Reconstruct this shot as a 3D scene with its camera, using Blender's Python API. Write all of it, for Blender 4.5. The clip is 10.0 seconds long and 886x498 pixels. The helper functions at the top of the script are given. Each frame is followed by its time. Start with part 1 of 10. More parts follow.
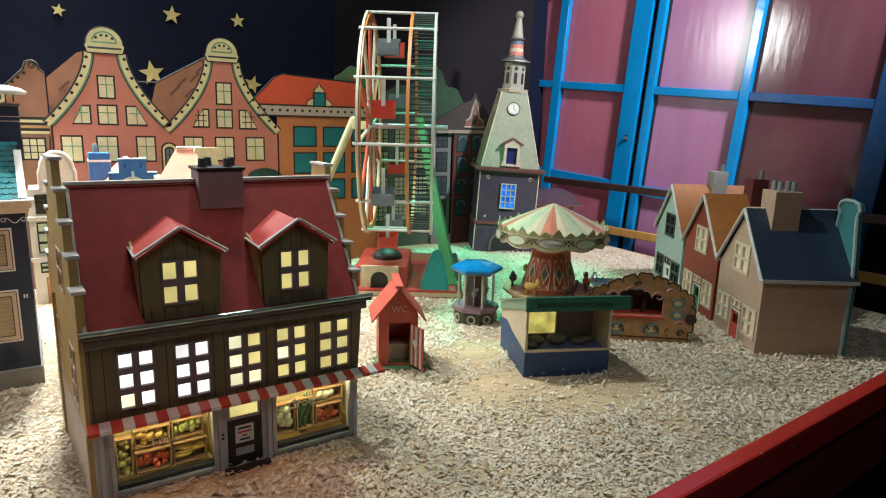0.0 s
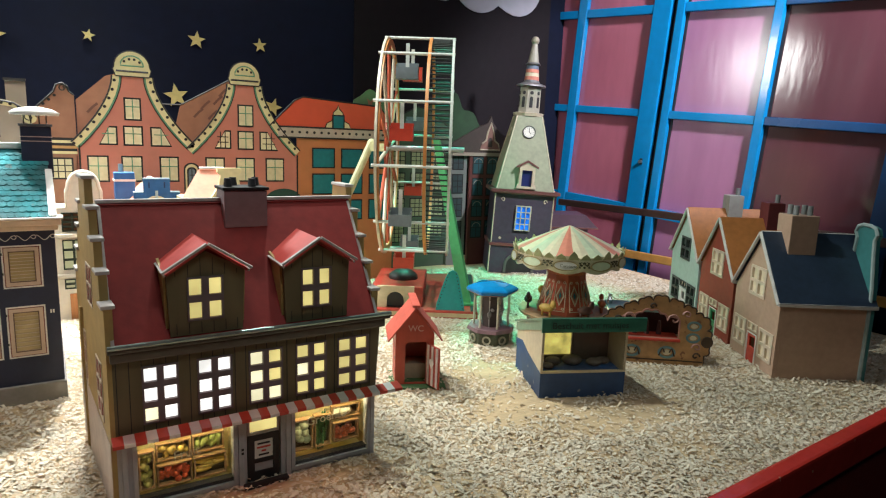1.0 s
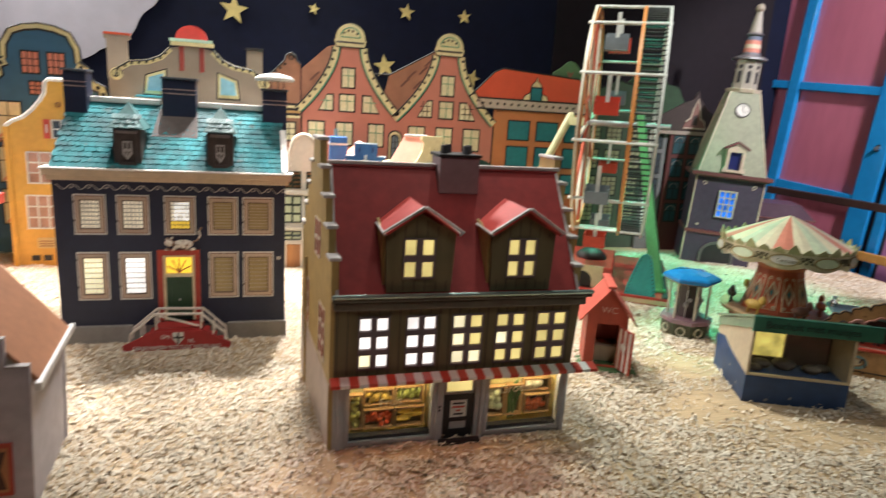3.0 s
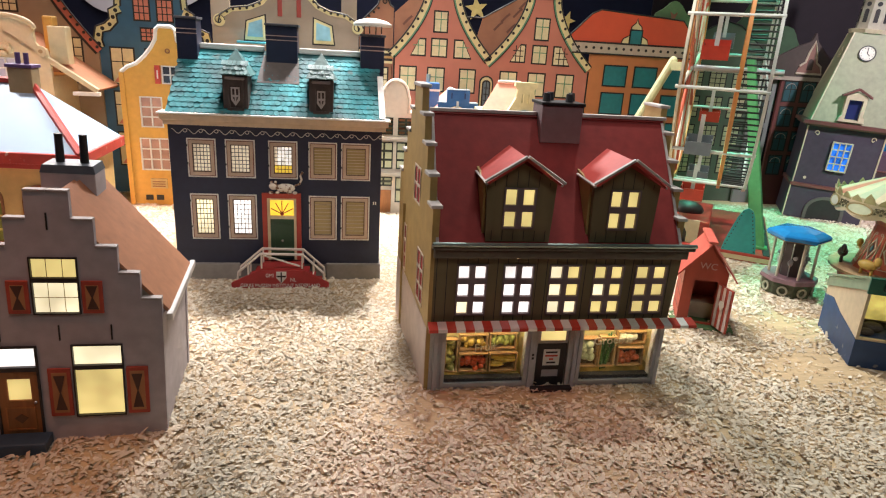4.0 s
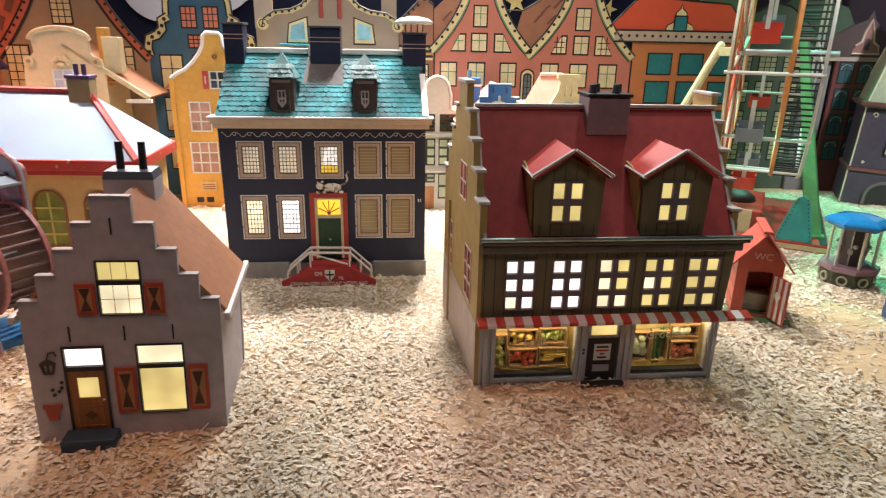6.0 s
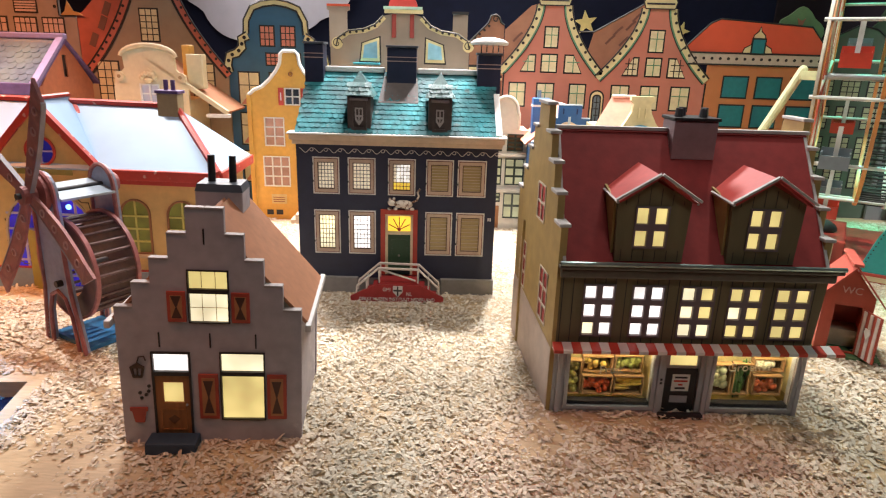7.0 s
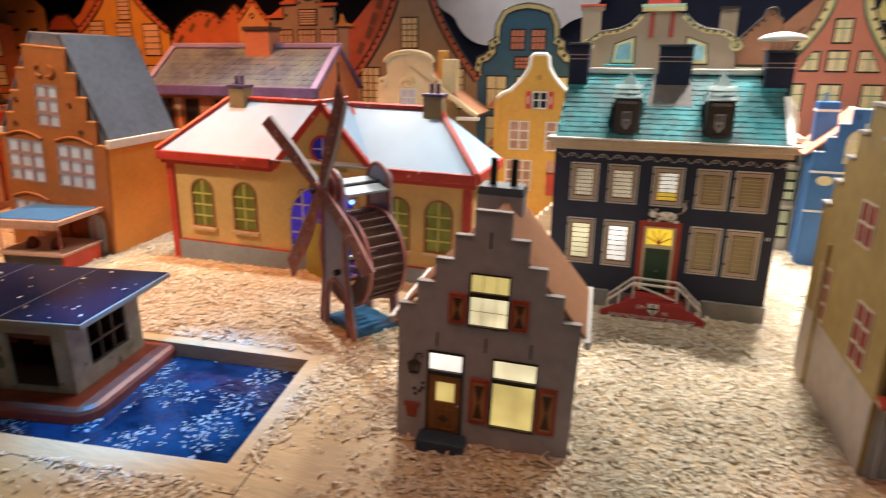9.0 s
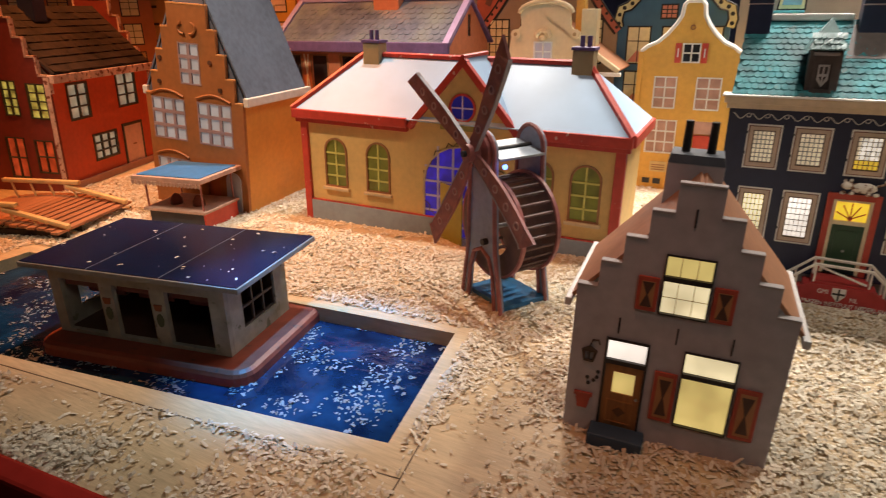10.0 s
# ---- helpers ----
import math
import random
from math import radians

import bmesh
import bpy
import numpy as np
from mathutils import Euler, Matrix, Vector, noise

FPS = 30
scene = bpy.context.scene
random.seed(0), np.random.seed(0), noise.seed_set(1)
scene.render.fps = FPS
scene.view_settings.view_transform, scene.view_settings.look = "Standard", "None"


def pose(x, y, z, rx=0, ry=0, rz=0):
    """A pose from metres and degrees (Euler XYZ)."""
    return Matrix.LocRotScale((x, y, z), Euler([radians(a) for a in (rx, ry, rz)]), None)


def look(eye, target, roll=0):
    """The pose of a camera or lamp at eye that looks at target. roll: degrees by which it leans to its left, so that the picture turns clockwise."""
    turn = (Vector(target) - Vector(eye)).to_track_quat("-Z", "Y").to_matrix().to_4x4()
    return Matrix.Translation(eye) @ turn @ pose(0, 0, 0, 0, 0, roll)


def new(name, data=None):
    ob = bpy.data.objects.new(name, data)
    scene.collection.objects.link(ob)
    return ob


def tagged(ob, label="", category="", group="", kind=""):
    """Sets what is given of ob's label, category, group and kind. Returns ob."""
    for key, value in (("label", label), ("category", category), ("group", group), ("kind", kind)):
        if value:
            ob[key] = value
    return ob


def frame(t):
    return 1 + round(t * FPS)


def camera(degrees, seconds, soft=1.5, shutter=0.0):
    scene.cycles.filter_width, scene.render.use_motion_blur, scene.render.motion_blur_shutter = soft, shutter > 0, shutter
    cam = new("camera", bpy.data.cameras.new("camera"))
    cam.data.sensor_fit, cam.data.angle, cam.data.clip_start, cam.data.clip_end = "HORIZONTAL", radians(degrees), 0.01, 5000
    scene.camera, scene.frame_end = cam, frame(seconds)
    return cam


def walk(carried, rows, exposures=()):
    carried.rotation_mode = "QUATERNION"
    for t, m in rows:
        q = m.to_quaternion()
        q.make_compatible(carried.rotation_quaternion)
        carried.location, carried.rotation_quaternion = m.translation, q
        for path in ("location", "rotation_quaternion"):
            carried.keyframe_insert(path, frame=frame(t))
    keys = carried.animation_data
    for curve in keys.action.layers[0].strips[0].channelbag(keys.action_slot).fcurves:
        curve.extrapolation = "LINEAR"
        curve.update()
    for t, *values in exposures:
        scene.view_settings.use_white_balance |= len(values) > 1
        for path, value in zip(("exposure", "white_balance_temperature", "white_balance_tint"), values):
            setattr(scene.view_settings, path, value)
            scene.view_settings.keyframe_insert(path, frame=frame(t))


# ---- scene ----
cam = camera(70.7, 10.0, soft=1.1, shutter=0.4)
PATH = [
    (0, (0.069, -0.014, 0.606), (1.098, 1.652, 0.198), 1.7),
    (0.5, (0.056, -0.013, 0.606), (1.086, 1.66, 0.232), 2.5),
    (1, (0.051, -0.026, 0.605), (1.049, 1.674, 0.265), 2.0),
    (1.5, (0.045, -0.019, 0.604), (1.007, 1.704, 0.278), 1.9),
    (2, (0.044, -0.017, 0.604), (0.976, 1.724, 0.29), 2.0),
    (2.5, (0.028, -0.02, 0.603), (0.855, 1.775, 0.297), 2.9),
    (3, (-0.005, 0.009, 0.595), (0.492, 1.895, 0.152), 3.7),
    (4.5, (-0.046, 0.008, 0.599), (0.197, 1.888, -0.039), 3.4),
    (5, (-0.044, 0.007, 0.599), (0.186, 1.888, -0.042), 2.9),
    (6.3, (-0.068, 0.009, 0.602), (0.005, 1.904, -0.034), 1.2),
    (6.5, (-0.08, 0.01, 0.604), (-0.054, 1.91, -0.018), 1.8),
    (7, (-0.102, 0.013, 0.602), (-0.137, 1.923, 0.011), 1.7),
    (7.5, (-0.112, 0.006, 0.607), (-0.234, 1.922, 0.044), 0.7),
    (8, (-0.142, 0.007, 0.606), (-0.382, 1.917, 0.062), 0.7),
    (8.5, (-0.149, 0.015, 0.612), (-0.477, 1.905, 0.045), 0.9),
    (9, (-0.236, 0.047, 0.593), (-0.893, 1.842, 0.003), 0.4),
    (9.5, (-0.328, 0.064, 0.591), (-1.143, 1.763, -0.079), 0.8),
    (10, (-0.383, 0.084, 0.586), (-1.292, 1.715, -0.129), -0.8),
]
walk(cam, [(t, look(eye, target, roll)) for t, eye, target, roll in PATH], [(0.0, 0.06, 6200, 3), (2.5, 0.12, 6550, 9), (4.5, 0.15, 6650, 15), (7.5, 0.18, 6550, 13), (8.5, -0.05, 6700, 9), (9.5, -0.24, 7200, 13), (10.0, -0.34, 7300, 14)])

# ---------------------------------------------------------------- world and lamps
world = bpy.data.worlds.new("room_dark")
world.use_nodes = True
scene.world = world
world.node_tree.nodes["Background"].inputs["Color"].default_value = (0.10, 0.11, 0.16, 1)
world.node_tree.nodes["Background"].inputs["Strength"].default_value = 0.05


def area_lamp(name, eye, target, size, power, rgb, spread=180):
    data = bpy.data.lights.new(name, "AREA")
    data.shape, data.size, data.energy, data.color = "DISK", size, power, rgb
    data.spread = radians(spread)
    ob = new(name, data)
    ob.matrix_world = look(eye, target)
    return ob


def spot_lamp(name, eye, target, angle, power, rgb, size=0.03, blend=0.6):
    data = bpy.data.lights.new(name, "SPOT")
    data.energy, data.color, data.spot_size = power, rgb, radians(angle)
    data.spot_blend, data.shadow_soft_size = blend, size
    ob = new(name, data)
    ob.matrix_world = look(eye, target)
    return ob


# ceiling spots of the show case
area_lamp("spot_white_back", (-1.12, 2.66, 1.44), (0.0, 1.55, 0.1), 0.62, 23, (1.0, 0.96, 0.93), 140)
area_lamp("spot_white_mid", (0.14, 2.45, 1.95), (0.03, 1.94, 0), 0.3, 20, (1.0, 0.98, 0.95), 76)
area_lamp("spot_white_front", (0.5, -0.3, 2.05), (0.2, 1.6, 0.2), 0.5, 6.1, (0.95, 0.98, 0.93))
area_lamp("spot_backdrop", (0.05, 1.2, 2.2), (0.25, 2.5, 0.36), 0.5, 8.6, (1.0, 0.92, 0.84), 110)
spot_lamp("spot_white_gap", (-0.28, 2.32, 2.2), (-0.28, 2.0, 0), 44, 260, (1.0, 0.98, 0.97), 0.06, 0.5)
spot_lamp("spot_green", (1.55, 2.5, 1.75), (1.38, 1.95, 0), 44, 165, (0.06, 1.0, 0.62))
spot_lamp("spot_orange", (-2.42, 1.15, 2.1), (-2.3, 1.72, 0.15), 84, 240, (1.0, 0.33, 0.10))
spot_lamp("spot_warm_left", (-1.95, 0.25, 2.15), (-2.0, 1.62, 0.1), 42, 200, (1.0, 0.84, 0.66), 0.05, 0.8)
spot_lamp("spot_white_right", (0.6, 1.7, 2.2), (1.12, 1.34, 0), 64, 100, (0.94, 1.0, 0.93), 0.06)
spot_lamp("spot_white_left", (-1.48, 1.72, 2.2), (-1.36, 1.40, 0), 50, 200, (0.98, 0.96, 0.93), 0.06)
spot_lamp("spot_blue", (-1.02, 1.1, 2.2), (-1.07, 0.84, 0), 15, 760, (0.02, 0.36, 1.0), 0.03, 1.0)
spot_lamp("spot_red", (0.05, 0.55, 2.2), (0.20, 0.74, 0), 20, 26, (1.0, 0.14, 0.09))
spot_lamp("spot_red_left", (-0.80, 0.40, 2.2), (-0.72, 0.80, 0), 24, 50, (1.0, 0.40, 0.24))
spot_lamp("spot_wall", (2.15, 0.25, 2.25), (2.58, 2.25, 0.66), 50, 430, (0.96, 0.90, 1.0), 0.12, 0.6)

# ---------------------------------------------------------------- materials
MATS = {}


def coat(name, rgb, rough=0.5, vary=0.12, bump=0.15, scale=60.0, metal=0.0, spots=0.0, spot_rgb=(0.8, 0.78, 0.72), spec=0.5, streak=None, emit=None, stain=None):
    """A painted or raw surface: base colour that drifts at two scales, fine relief, and worn or chipped spots."""
    if name in MATS:
        return MATS[name]
    m = bpy.data.materials.new(name)
    m.use_nodes = True
    nt = m.node_tree
    n, l = nt.nodes, nt.links
    b = n["Principled BSDF"]
    co = n.new("ShaderNodeTexCoord")
    mp = n.new("ShaderNodeMapping")
    mp.inputs["Scale"].default_value = streak or (1, 1, 1)
    l.new(co.outputs["Object"], mp.inputs["Vector"])
    big, fine = n.new("ShaderNodeTexNoise"), n.new("ShaderNodeTexNoise")
    big.inputs["Scale"].default_value, fine.inputs["Scale"].default_value = scale * 0.18, scale
    big.inputs["Detail"].default_value, fine.inputs["Detail"].default_value = 4, 8
    for t in (big, fine):
        l.new(mp.outputs["Vector"], t.inputs["Vector"])
    info = n.new("ShaderNodeObjectInfo")
    add = n.new("ShaderNodeMath")
    add.operation = "ADD"
    l.new(big.outputs["Fac"], add.inputs[0])
    l.new(fine.outputs["Fac"], add.inputs[1])
    mr = n.new("ShaderNodeMapRange")
    mr.inputs["From Min"].default_value, mr.inputs["From Max"].default_value = 0.7, 1.3
    mr.inputs["To Min"].default_value, mr.inputs["To Max"].default_value = 1 - vary, 1 + vary
    l.new(add.outputs[0], mr.inputs["Value"])
    rnd = n.new("ShaderNodeMapRange")
    rnd.inputs["To Min"].default_value, rnd.inputs["To Max"].default_value = 1 - vary * 0.4, 1 + vary * 0.4
    l.new(info.outputs["Random"], rnd.inputs["Value"])
    mul = n.new("ShaderNodeMath")
    mul.operation = "MULTIPLY"
    l.new(mr.outputs["Result"], mul.inputs[0])
    l.new(rnd.outputs["Result"], mul.inputs[1])
    vm = n.new("ShaderNodeVectorMath")
    vm.operation = "SCALE"
    vm.inputs[0].default_value = rgb
    l.new(mul.outputs[0], vm.inputs["Scale"])
    colour = vm.outputs["Vector"]
    if spots > 0:
        sp = n.new("ShaderNodeTexNoise")
        sp.inputs["Scale"].default_value, sp.inputs["Detail"].default_value = scale * 0.8, 10
        l.new(co.outputs["Object"], sp.inputs["Vector"])
        ramp = n.new("ShaderNodeMapRange")
        ramp.inputs["From Min"].default_value, ramp.inputs["From Max"].default_value = 0.70 - spots, 0.74 - spots
        l.new(sp.outputs["Fac"], ramp.inputs["Value"])
        mix = n.new("ShaderNodeMix")
        mix.data_type = "RGBA"
        mix.inputs["B"].default_value = (*spot_rgb, 1)
        l.new(ramp.outputs["Result"], mix.inputs["Factor"])
        l.new(colour, mix.inputs["A"])
        colour = mix.outputs["Result"]
    if stain:
        # broad weathered patches: colour, size of the noise, threshold
        st_rgb, st_scale, st_at = stain
        wn, wr, wm = n.new("ShaderNodeTexNoise"), n.new("ShaderNodeMapRange"), n.new("ShaderNodeMix")
        wn.inputs["Scale"].default_value, wn.inputs["Detail"].default_value = st_scale, 6
        l.new(co.outputs["Object"], wn.inputs["Vector"])
        wr.inputs["From Min"].default_value, wr.inputs["From Max"].default_value = st_at - 0.10, st_at + 0.12
        wr.inputs["To Max"].default_value = 0.85
        l.new(wn.outputs["Fac"], wr.inputs["Value"])
        wm.data_type = "RGBA"
        wm.inputs["B"].default_value = (*st_rgb, 1)
        l.new(wr.outputs["Result"], wm.inputs["Factor"])
        l.new(colour, wm.inputs["A"])
        colour = wm.outputs["Result"]
    l.new(colour, b.inputs["Base Color"])
    b.inputs["Metallic"].default_value = metal
    b.inputs["Specular IOR Level"].default_value = spec
    rr = n.new("ShaderNodeMapRange")
    rr.inputs["To Min"].default_value, rr.inputs["To Max"].default_value = max(0.03, rough - 0.1), min(1, rough + 0.1)
    l.new(big.outputs["Fac"], rr.inputs["Value"])
    l.new(rr.outputs["Result"], b.inputs["Roughness"])
    if bump > 0:
        bp = n.new("ShaderNodeBump")
        bp.inputs["Strength"].default_value, bp.inputs["Distance"].default_value = bump, 0.002
        l.new(fine.outputs["Fac"], bp.inputs["Height"])
        l.new(bp.outputs["Normal"], b.inputs["Normal"])
    if emit:
        b.inputs["Emission Color"].default_value = (*emit[:3], 1)
        b.inputs["Emission Strength"].default_value = emit[3]
    MATS[name] = m
    return m


def lit(name, rgb, power, blotch=0.35, scale=14.0):
    """A backlit pane: it gives off light, uneven as the lamp behind it."""
    if name in MATS:
        return MATS[name]
    m = bpy.data.materials.new(name)
    m.use_nodes = True
    n, l = m.node_tree.nodes, m.node_tree.links
    b = n["Principled BSDF"]
    b.inputs["Base Color"].default_value = (*[0.6 * c for c in rgb], 1)
    b.inputs["Roughness"].default_value = 0.35
    co, tx, mr = n.new("ShaderNodeTexCoord"), n.new("ShaderNodeTexNoise"), n.new("ShaderNodeMapRange")
    tx.inputs["Scale"].default_value = scale
    l.new(co.outputs["Object"], tx.inputs["Vector"])
    mr.inputs["From Min"].default_value, mr.inputs["From Max"].default_value = 0.3, 0.7
    mr.inputs["To Min"].default_value, mr.inputs["To Max"].default_value = power * (1 - blotch), power * (1 + blotch)
    l.new(tx.outputs["Fac"], mr.inputs["Value"])
    b.inputs["Emission Color"].default_value = (*rgb, 1)
    l.new(mr.outputs["Result"], b.inputs["Emission Strength"])
    MATS[name] = m
    return m


def glass(name, rgb=(1, 1, 1), rough=0.02):
    if name in MATS:
        return MATS[name]
    m = bpy.data.materials.new(name)
    m.use_nodes = True
    b = m.node_tree.nodes["Principled BSDF"]
    b.inputs["Base Color"].default_value = (*rgb, 1)
    b.inputs["Roughness"].default_value = rough
    b.inputs["Transmission Weight"].default_value = 1.0
    b.inputs["IOR"].default_value = 1.2
    MATS[name] = m
    return m


WHITE = coat("white_paint", (0.75, 0.74, 0.70), 0.45, 0.08)
CREAM = coat("cream_paint", (0.72, 0.62, 0.42), 0.5, 0.1)
RED = coat("red_paint", (0.55, 0.06, 0.035), 0.4, 0.14)
BLACK = coat("black_paint", (0.018, 0.017, 0.018), 0.5, 0.2)
LINE = coat("outline_black", (0.012, 0.011, 0.010), 0.6, 0.2, 0.0)
STEEL = coat("grey_metal", (0.45, 0.46, 0.47), 0.3, 0.1, 0.05, metal=0.9)
WARM = lit("pane_warm_lit", (1.0, 0.81, 0.30), 0.66)
COOL = lit("pane_white_lit", (1.0, 0.95, 0.90), 1.2)
PALEWARM = lit("pane_pale_warm_lit", (1.0, 0.90, 0.58), 0.95, 0.4)
GLASS = glass("clear_glass")

# ---------------------------------------------------------------- mesh helpers


def part(name, bm, material, parent=None, label="", smooth=False):
    """Links a bmesh as one mesh object under a thing or a part."""
    mesh = bpy.data.meshes.new(name)
    bmesh.ops.recalc_face_normals(bm, faces=bm.faces)
    if smooth:
        for f in bm.faces:
            f.smooth = True
    bm.to_mesh(mesh)
    bm.free()
    mesh.materials.append(material)
    ob = new(name, mesh)
    if parent is not None:
        ob.parent = parent
    if label:
        tagged(ob, label)
    return ob


def thing(name, m, label, category, group="", kind=""):
    ob = new(name)
    ob.empty_display_size = 0.02
    ob.matrix_world = m
    return tagged(ob, label, category, group, kind)


def box(bm, x0, x1, y0, y1, z0, z1, bevel=0.0, m=None):
    x0, x1, y0, y1, z0, z1 = min(x0, x1), max(x0, x1), min(y0, y1), max(y0, y1), min(z0, z1), max(z0, z1)
    c = [bm.verts.new(p) for p in ((x0, y0, z0), (x1, y0, z0), (x1, y1, z0), (x0, y1, z0), (x0, y0, z1), (x1, y0, z1), (x1, y1, z1), (x0, y1, z1))]
    fs = [bm.faces.new([c[i] for i in q]) for q in ((3, 2, 1, 0), (4, 5, 6, 7), (0, 1, 5, 4), (1, 2, 6, 5), (2, 3, 7, 6), (3, 0, 4, 7))]
    if bevel > 0:
        edges = list({e for f in fs for e in f.edges})
        got = bmesh.ops.bevel(bm, geom=edges, offset=bevel, segments=2, affect="EDGES", profile=0.6)
        c = list({v for f in got["faces"] for v in f.verts} | {v for v in c if v.is_valid})
    if m is not None:
        bmesh.ops.transform(bm, matrix=m, verts=c)
    return bm


def boxed(*a, **k):
    return box(bmesh.new(), *a, **k)


def slab(bm, outline, holes=(), d0=0.0, d1=0.01, m=None):
    """An upright board in the x-z plane from y = d0 to d1 with openings cut through it."""
    from_poly = [[Vector((x, z, 0)) for x, z in loop] for loop in (outline, *holes)]
    flat = [p for loop in (outline, *holes) for p in loop]
    front = [bm.verts.new((x, d0, z)) for x, z in flat]
    back = [bm.verts.new((x, d1, z)) for x, z in flat]
    for a, b, c in TESS(from_poly):
        for ring in (front, back):
            try:
                bm.faces.new((ring[a], ring[b], ring[c]))
            except ValueError:
                pass
    at = 0
    for loop in (outline, *holes):
        k = len(loop)
        for i in range(k):
            a, b = at + i, at + (i + 1) % k
            bm.faces.new((front[a], front[b], back[b], back[a]))
        at += k
    if m is not None:
        bmesh.ops.transform(bm, matrix=m, verts=front + back)
    return bm


def slabbed(*a, **k):
    return slab(bmesh.new(), *a, **k)


def rect(x0, x1, z0, z1):
    return [(x0, z0), (x1, z0), (x1, z1), (x0, z1)]


def arch(x0, x1, z0, z1, n=10, rise=None):
    """A rectangle with a round head; z1 is the crown."""
    r = (x1 - x0) / 2
    h = r if rise is None else rise
    cx, cz = (x0 + x1) / 2, z1 - h
    return [(x0, z0), (x1, z0)] + [(cx + r * math.cos(math.pi * i / n), cz + h * math.sin(math.pi * i / n)) for i in range(n + 1)]


def disc(cx, cz, r, n=20, rz=None):
    return [(cx + r * math.cos(2 * math.pi * i / n), cz + (rz or r) * math.sin(2 * math.pi * i / n)) for i in range(n)]


def cyl(bm, p, q, r0, r1=None, n=12, caps=True):
    """A round bar or cone from p to q."""
    p, q = Vector(p), Vector(q)
    d = q - p
    turn = d.to_track_quat("Z", "Y").to_matrix().to_4x4()
    bmesh.ops.create_cone(bm, cap_ends=caps, segments=n, radius1=max(r0, 1e-5), radius2=max(r0 if r1 is None else r1, 1e-5), depth=d.length,
                          matrix=Matrix.Translation((p + q) / 2) @ turn)
    return bm


def cyled(*a, **k):
    return cyl(bmesh.new(), *a, **k)


def ball(bm, p, r, n=8, squash=(1, 1, 1)):
    bmesh.ops.create_uvsphere(bm, u_segments=n, v_segments=max(4, n - 2), radius=r, matrix=Matrix.Translation(p) @ Matrix.Diagonal((*squash, 1)))
    return bm


def lathe(bm, rows, n=24, m=None, square=False):
    """A turned shape from rows of radius and height."""
    rings = []
    for r, z in rows:
        rings.append([bm.verts.new((r * math.cos(2 * math.pi * (i + 0.5) / n), r * math.sin(2 * math.pi * (i + 0.5) / n), z)) for i in range(n)])
    for a, b in zip(rings, rings[1:]):
        for i in range(n):
            bm.faces.new((a[i], a[(i + 1) % n], b[(i + 1) % n], b[i]))
    bm.faces.new(list(reversed(rings[0])))
    bm.faces.new(rings[-1])
    if m is not None:
        bmesh.ops.transform(bm, matrix=m, verts=[v for r in rings for v in r])
    return bm


def lathed(*a, **k):
    return lathe(bmesh.new(), *a, **k)


def plate(bm, pts, thick, up=None):
    """A flat board through 3D corner points, thickened against its normal."""
    vs = [Vector(p) for p in pts]
    nrm = (vs[1] - vs[0]).cross(vs[2] - vs[0]).normalized() * thick
    a, b = [bm.verts.new(v) for v in vs], [bm.verts.new(v - nrm) for v in vs]
    k = len(vs)
    bm.faces.new(a)
    bm.faces.new(list(reversed(b)))
    for i in range(k):
        bm.faces.new((a[i], b[i], b[(i + 1) % k], a[(i + 1) % k]))
    return bm


def plated(*a, **k):
    return plate(bmesh.new(), *a, **k)


def tube(bm, pts, r, n=6):
    """A thin round bar bent along a path, as one skin."""
    v = [Vector(p) for p in pts]
    v = [p for i, p in enumerate(v) if i == 0 or (p - v[i - 1]).length > 1e-6]
    rings, ref = [], None
    for i, p in enumerate(v):
        d = (v[min(i + 1, len(v) - 1)] - v[max(i - 1, 0)])
        d = d.normalized() if d.length > 1e-7 else Vector((1, 0, 0))
        if ref is None:
            ref = d.orthogonal().normalized()
        ref = (ref - d * ref.dot(d))
        ref = ref.normalized() if ref.length > 1e-6 else d.orthogonal().normalized()
        side = d.cross(ref)
        rings.append([bm.verts.new(p + (ref * math.cos(2 * math.pi * k / n) + side * math.sin(2 * math.pi * k / n)) * r) for k in range(n)])
    for a, b in zip(rings, rings[1:]):
        for k in range(n):
            bm.faces.new((a[k], a[(k + 1) % n], b[(k + 1) % n], b[k]))
    bm.faces.new(rings[0][::-1])
    bm.faces.new(rings[-1])
    return bm


def lettering(text, size, material, parent, m, label, name="lettering", depth=0.0006, align="CENTER"):
    cu = bpy.data.curves.new(name, "FONT")
    cu.body, cu.size, cu.extrude, cu.align_x = text, size, depth, align
    tmp = bpy.data.objects.new(name, cu)
    scene.collection.objects.link(tmp)
    mesh = bpy.data.meshes.new_from_object(tmp)
    bpy.data.objects.remove(tmp)
    mesh.materials.clear()
    mesh.materials.append(material)
    ob = new(name, mesh)
    ob.parent = parent
    ob.matrix_local = m
    return tagged(ob, label)


UP = pose(0, 0, 0, 90, 0, 0)  # stands lettering upright, facing -y


def grid_holes(x0, x1, z0, z1, nx, nz, rim, bar, split=None):
    """Openings of a window: nx by nz panes inside a rim, with bars between."""
    out = []
    w = (x1 - x0 - 2 * rim - (nx - 1) * bar) / nx
    h = (z1 - z0 - 2 * rim - (nz - 1) * bar) / nz
    for j in range(nz):
        for i in range(nx):
            a, c = x0 + rim + i * (w + bar), z0 + rim + j * (h + bar)
            out.append((a, a + w, c, c + h))
    return out


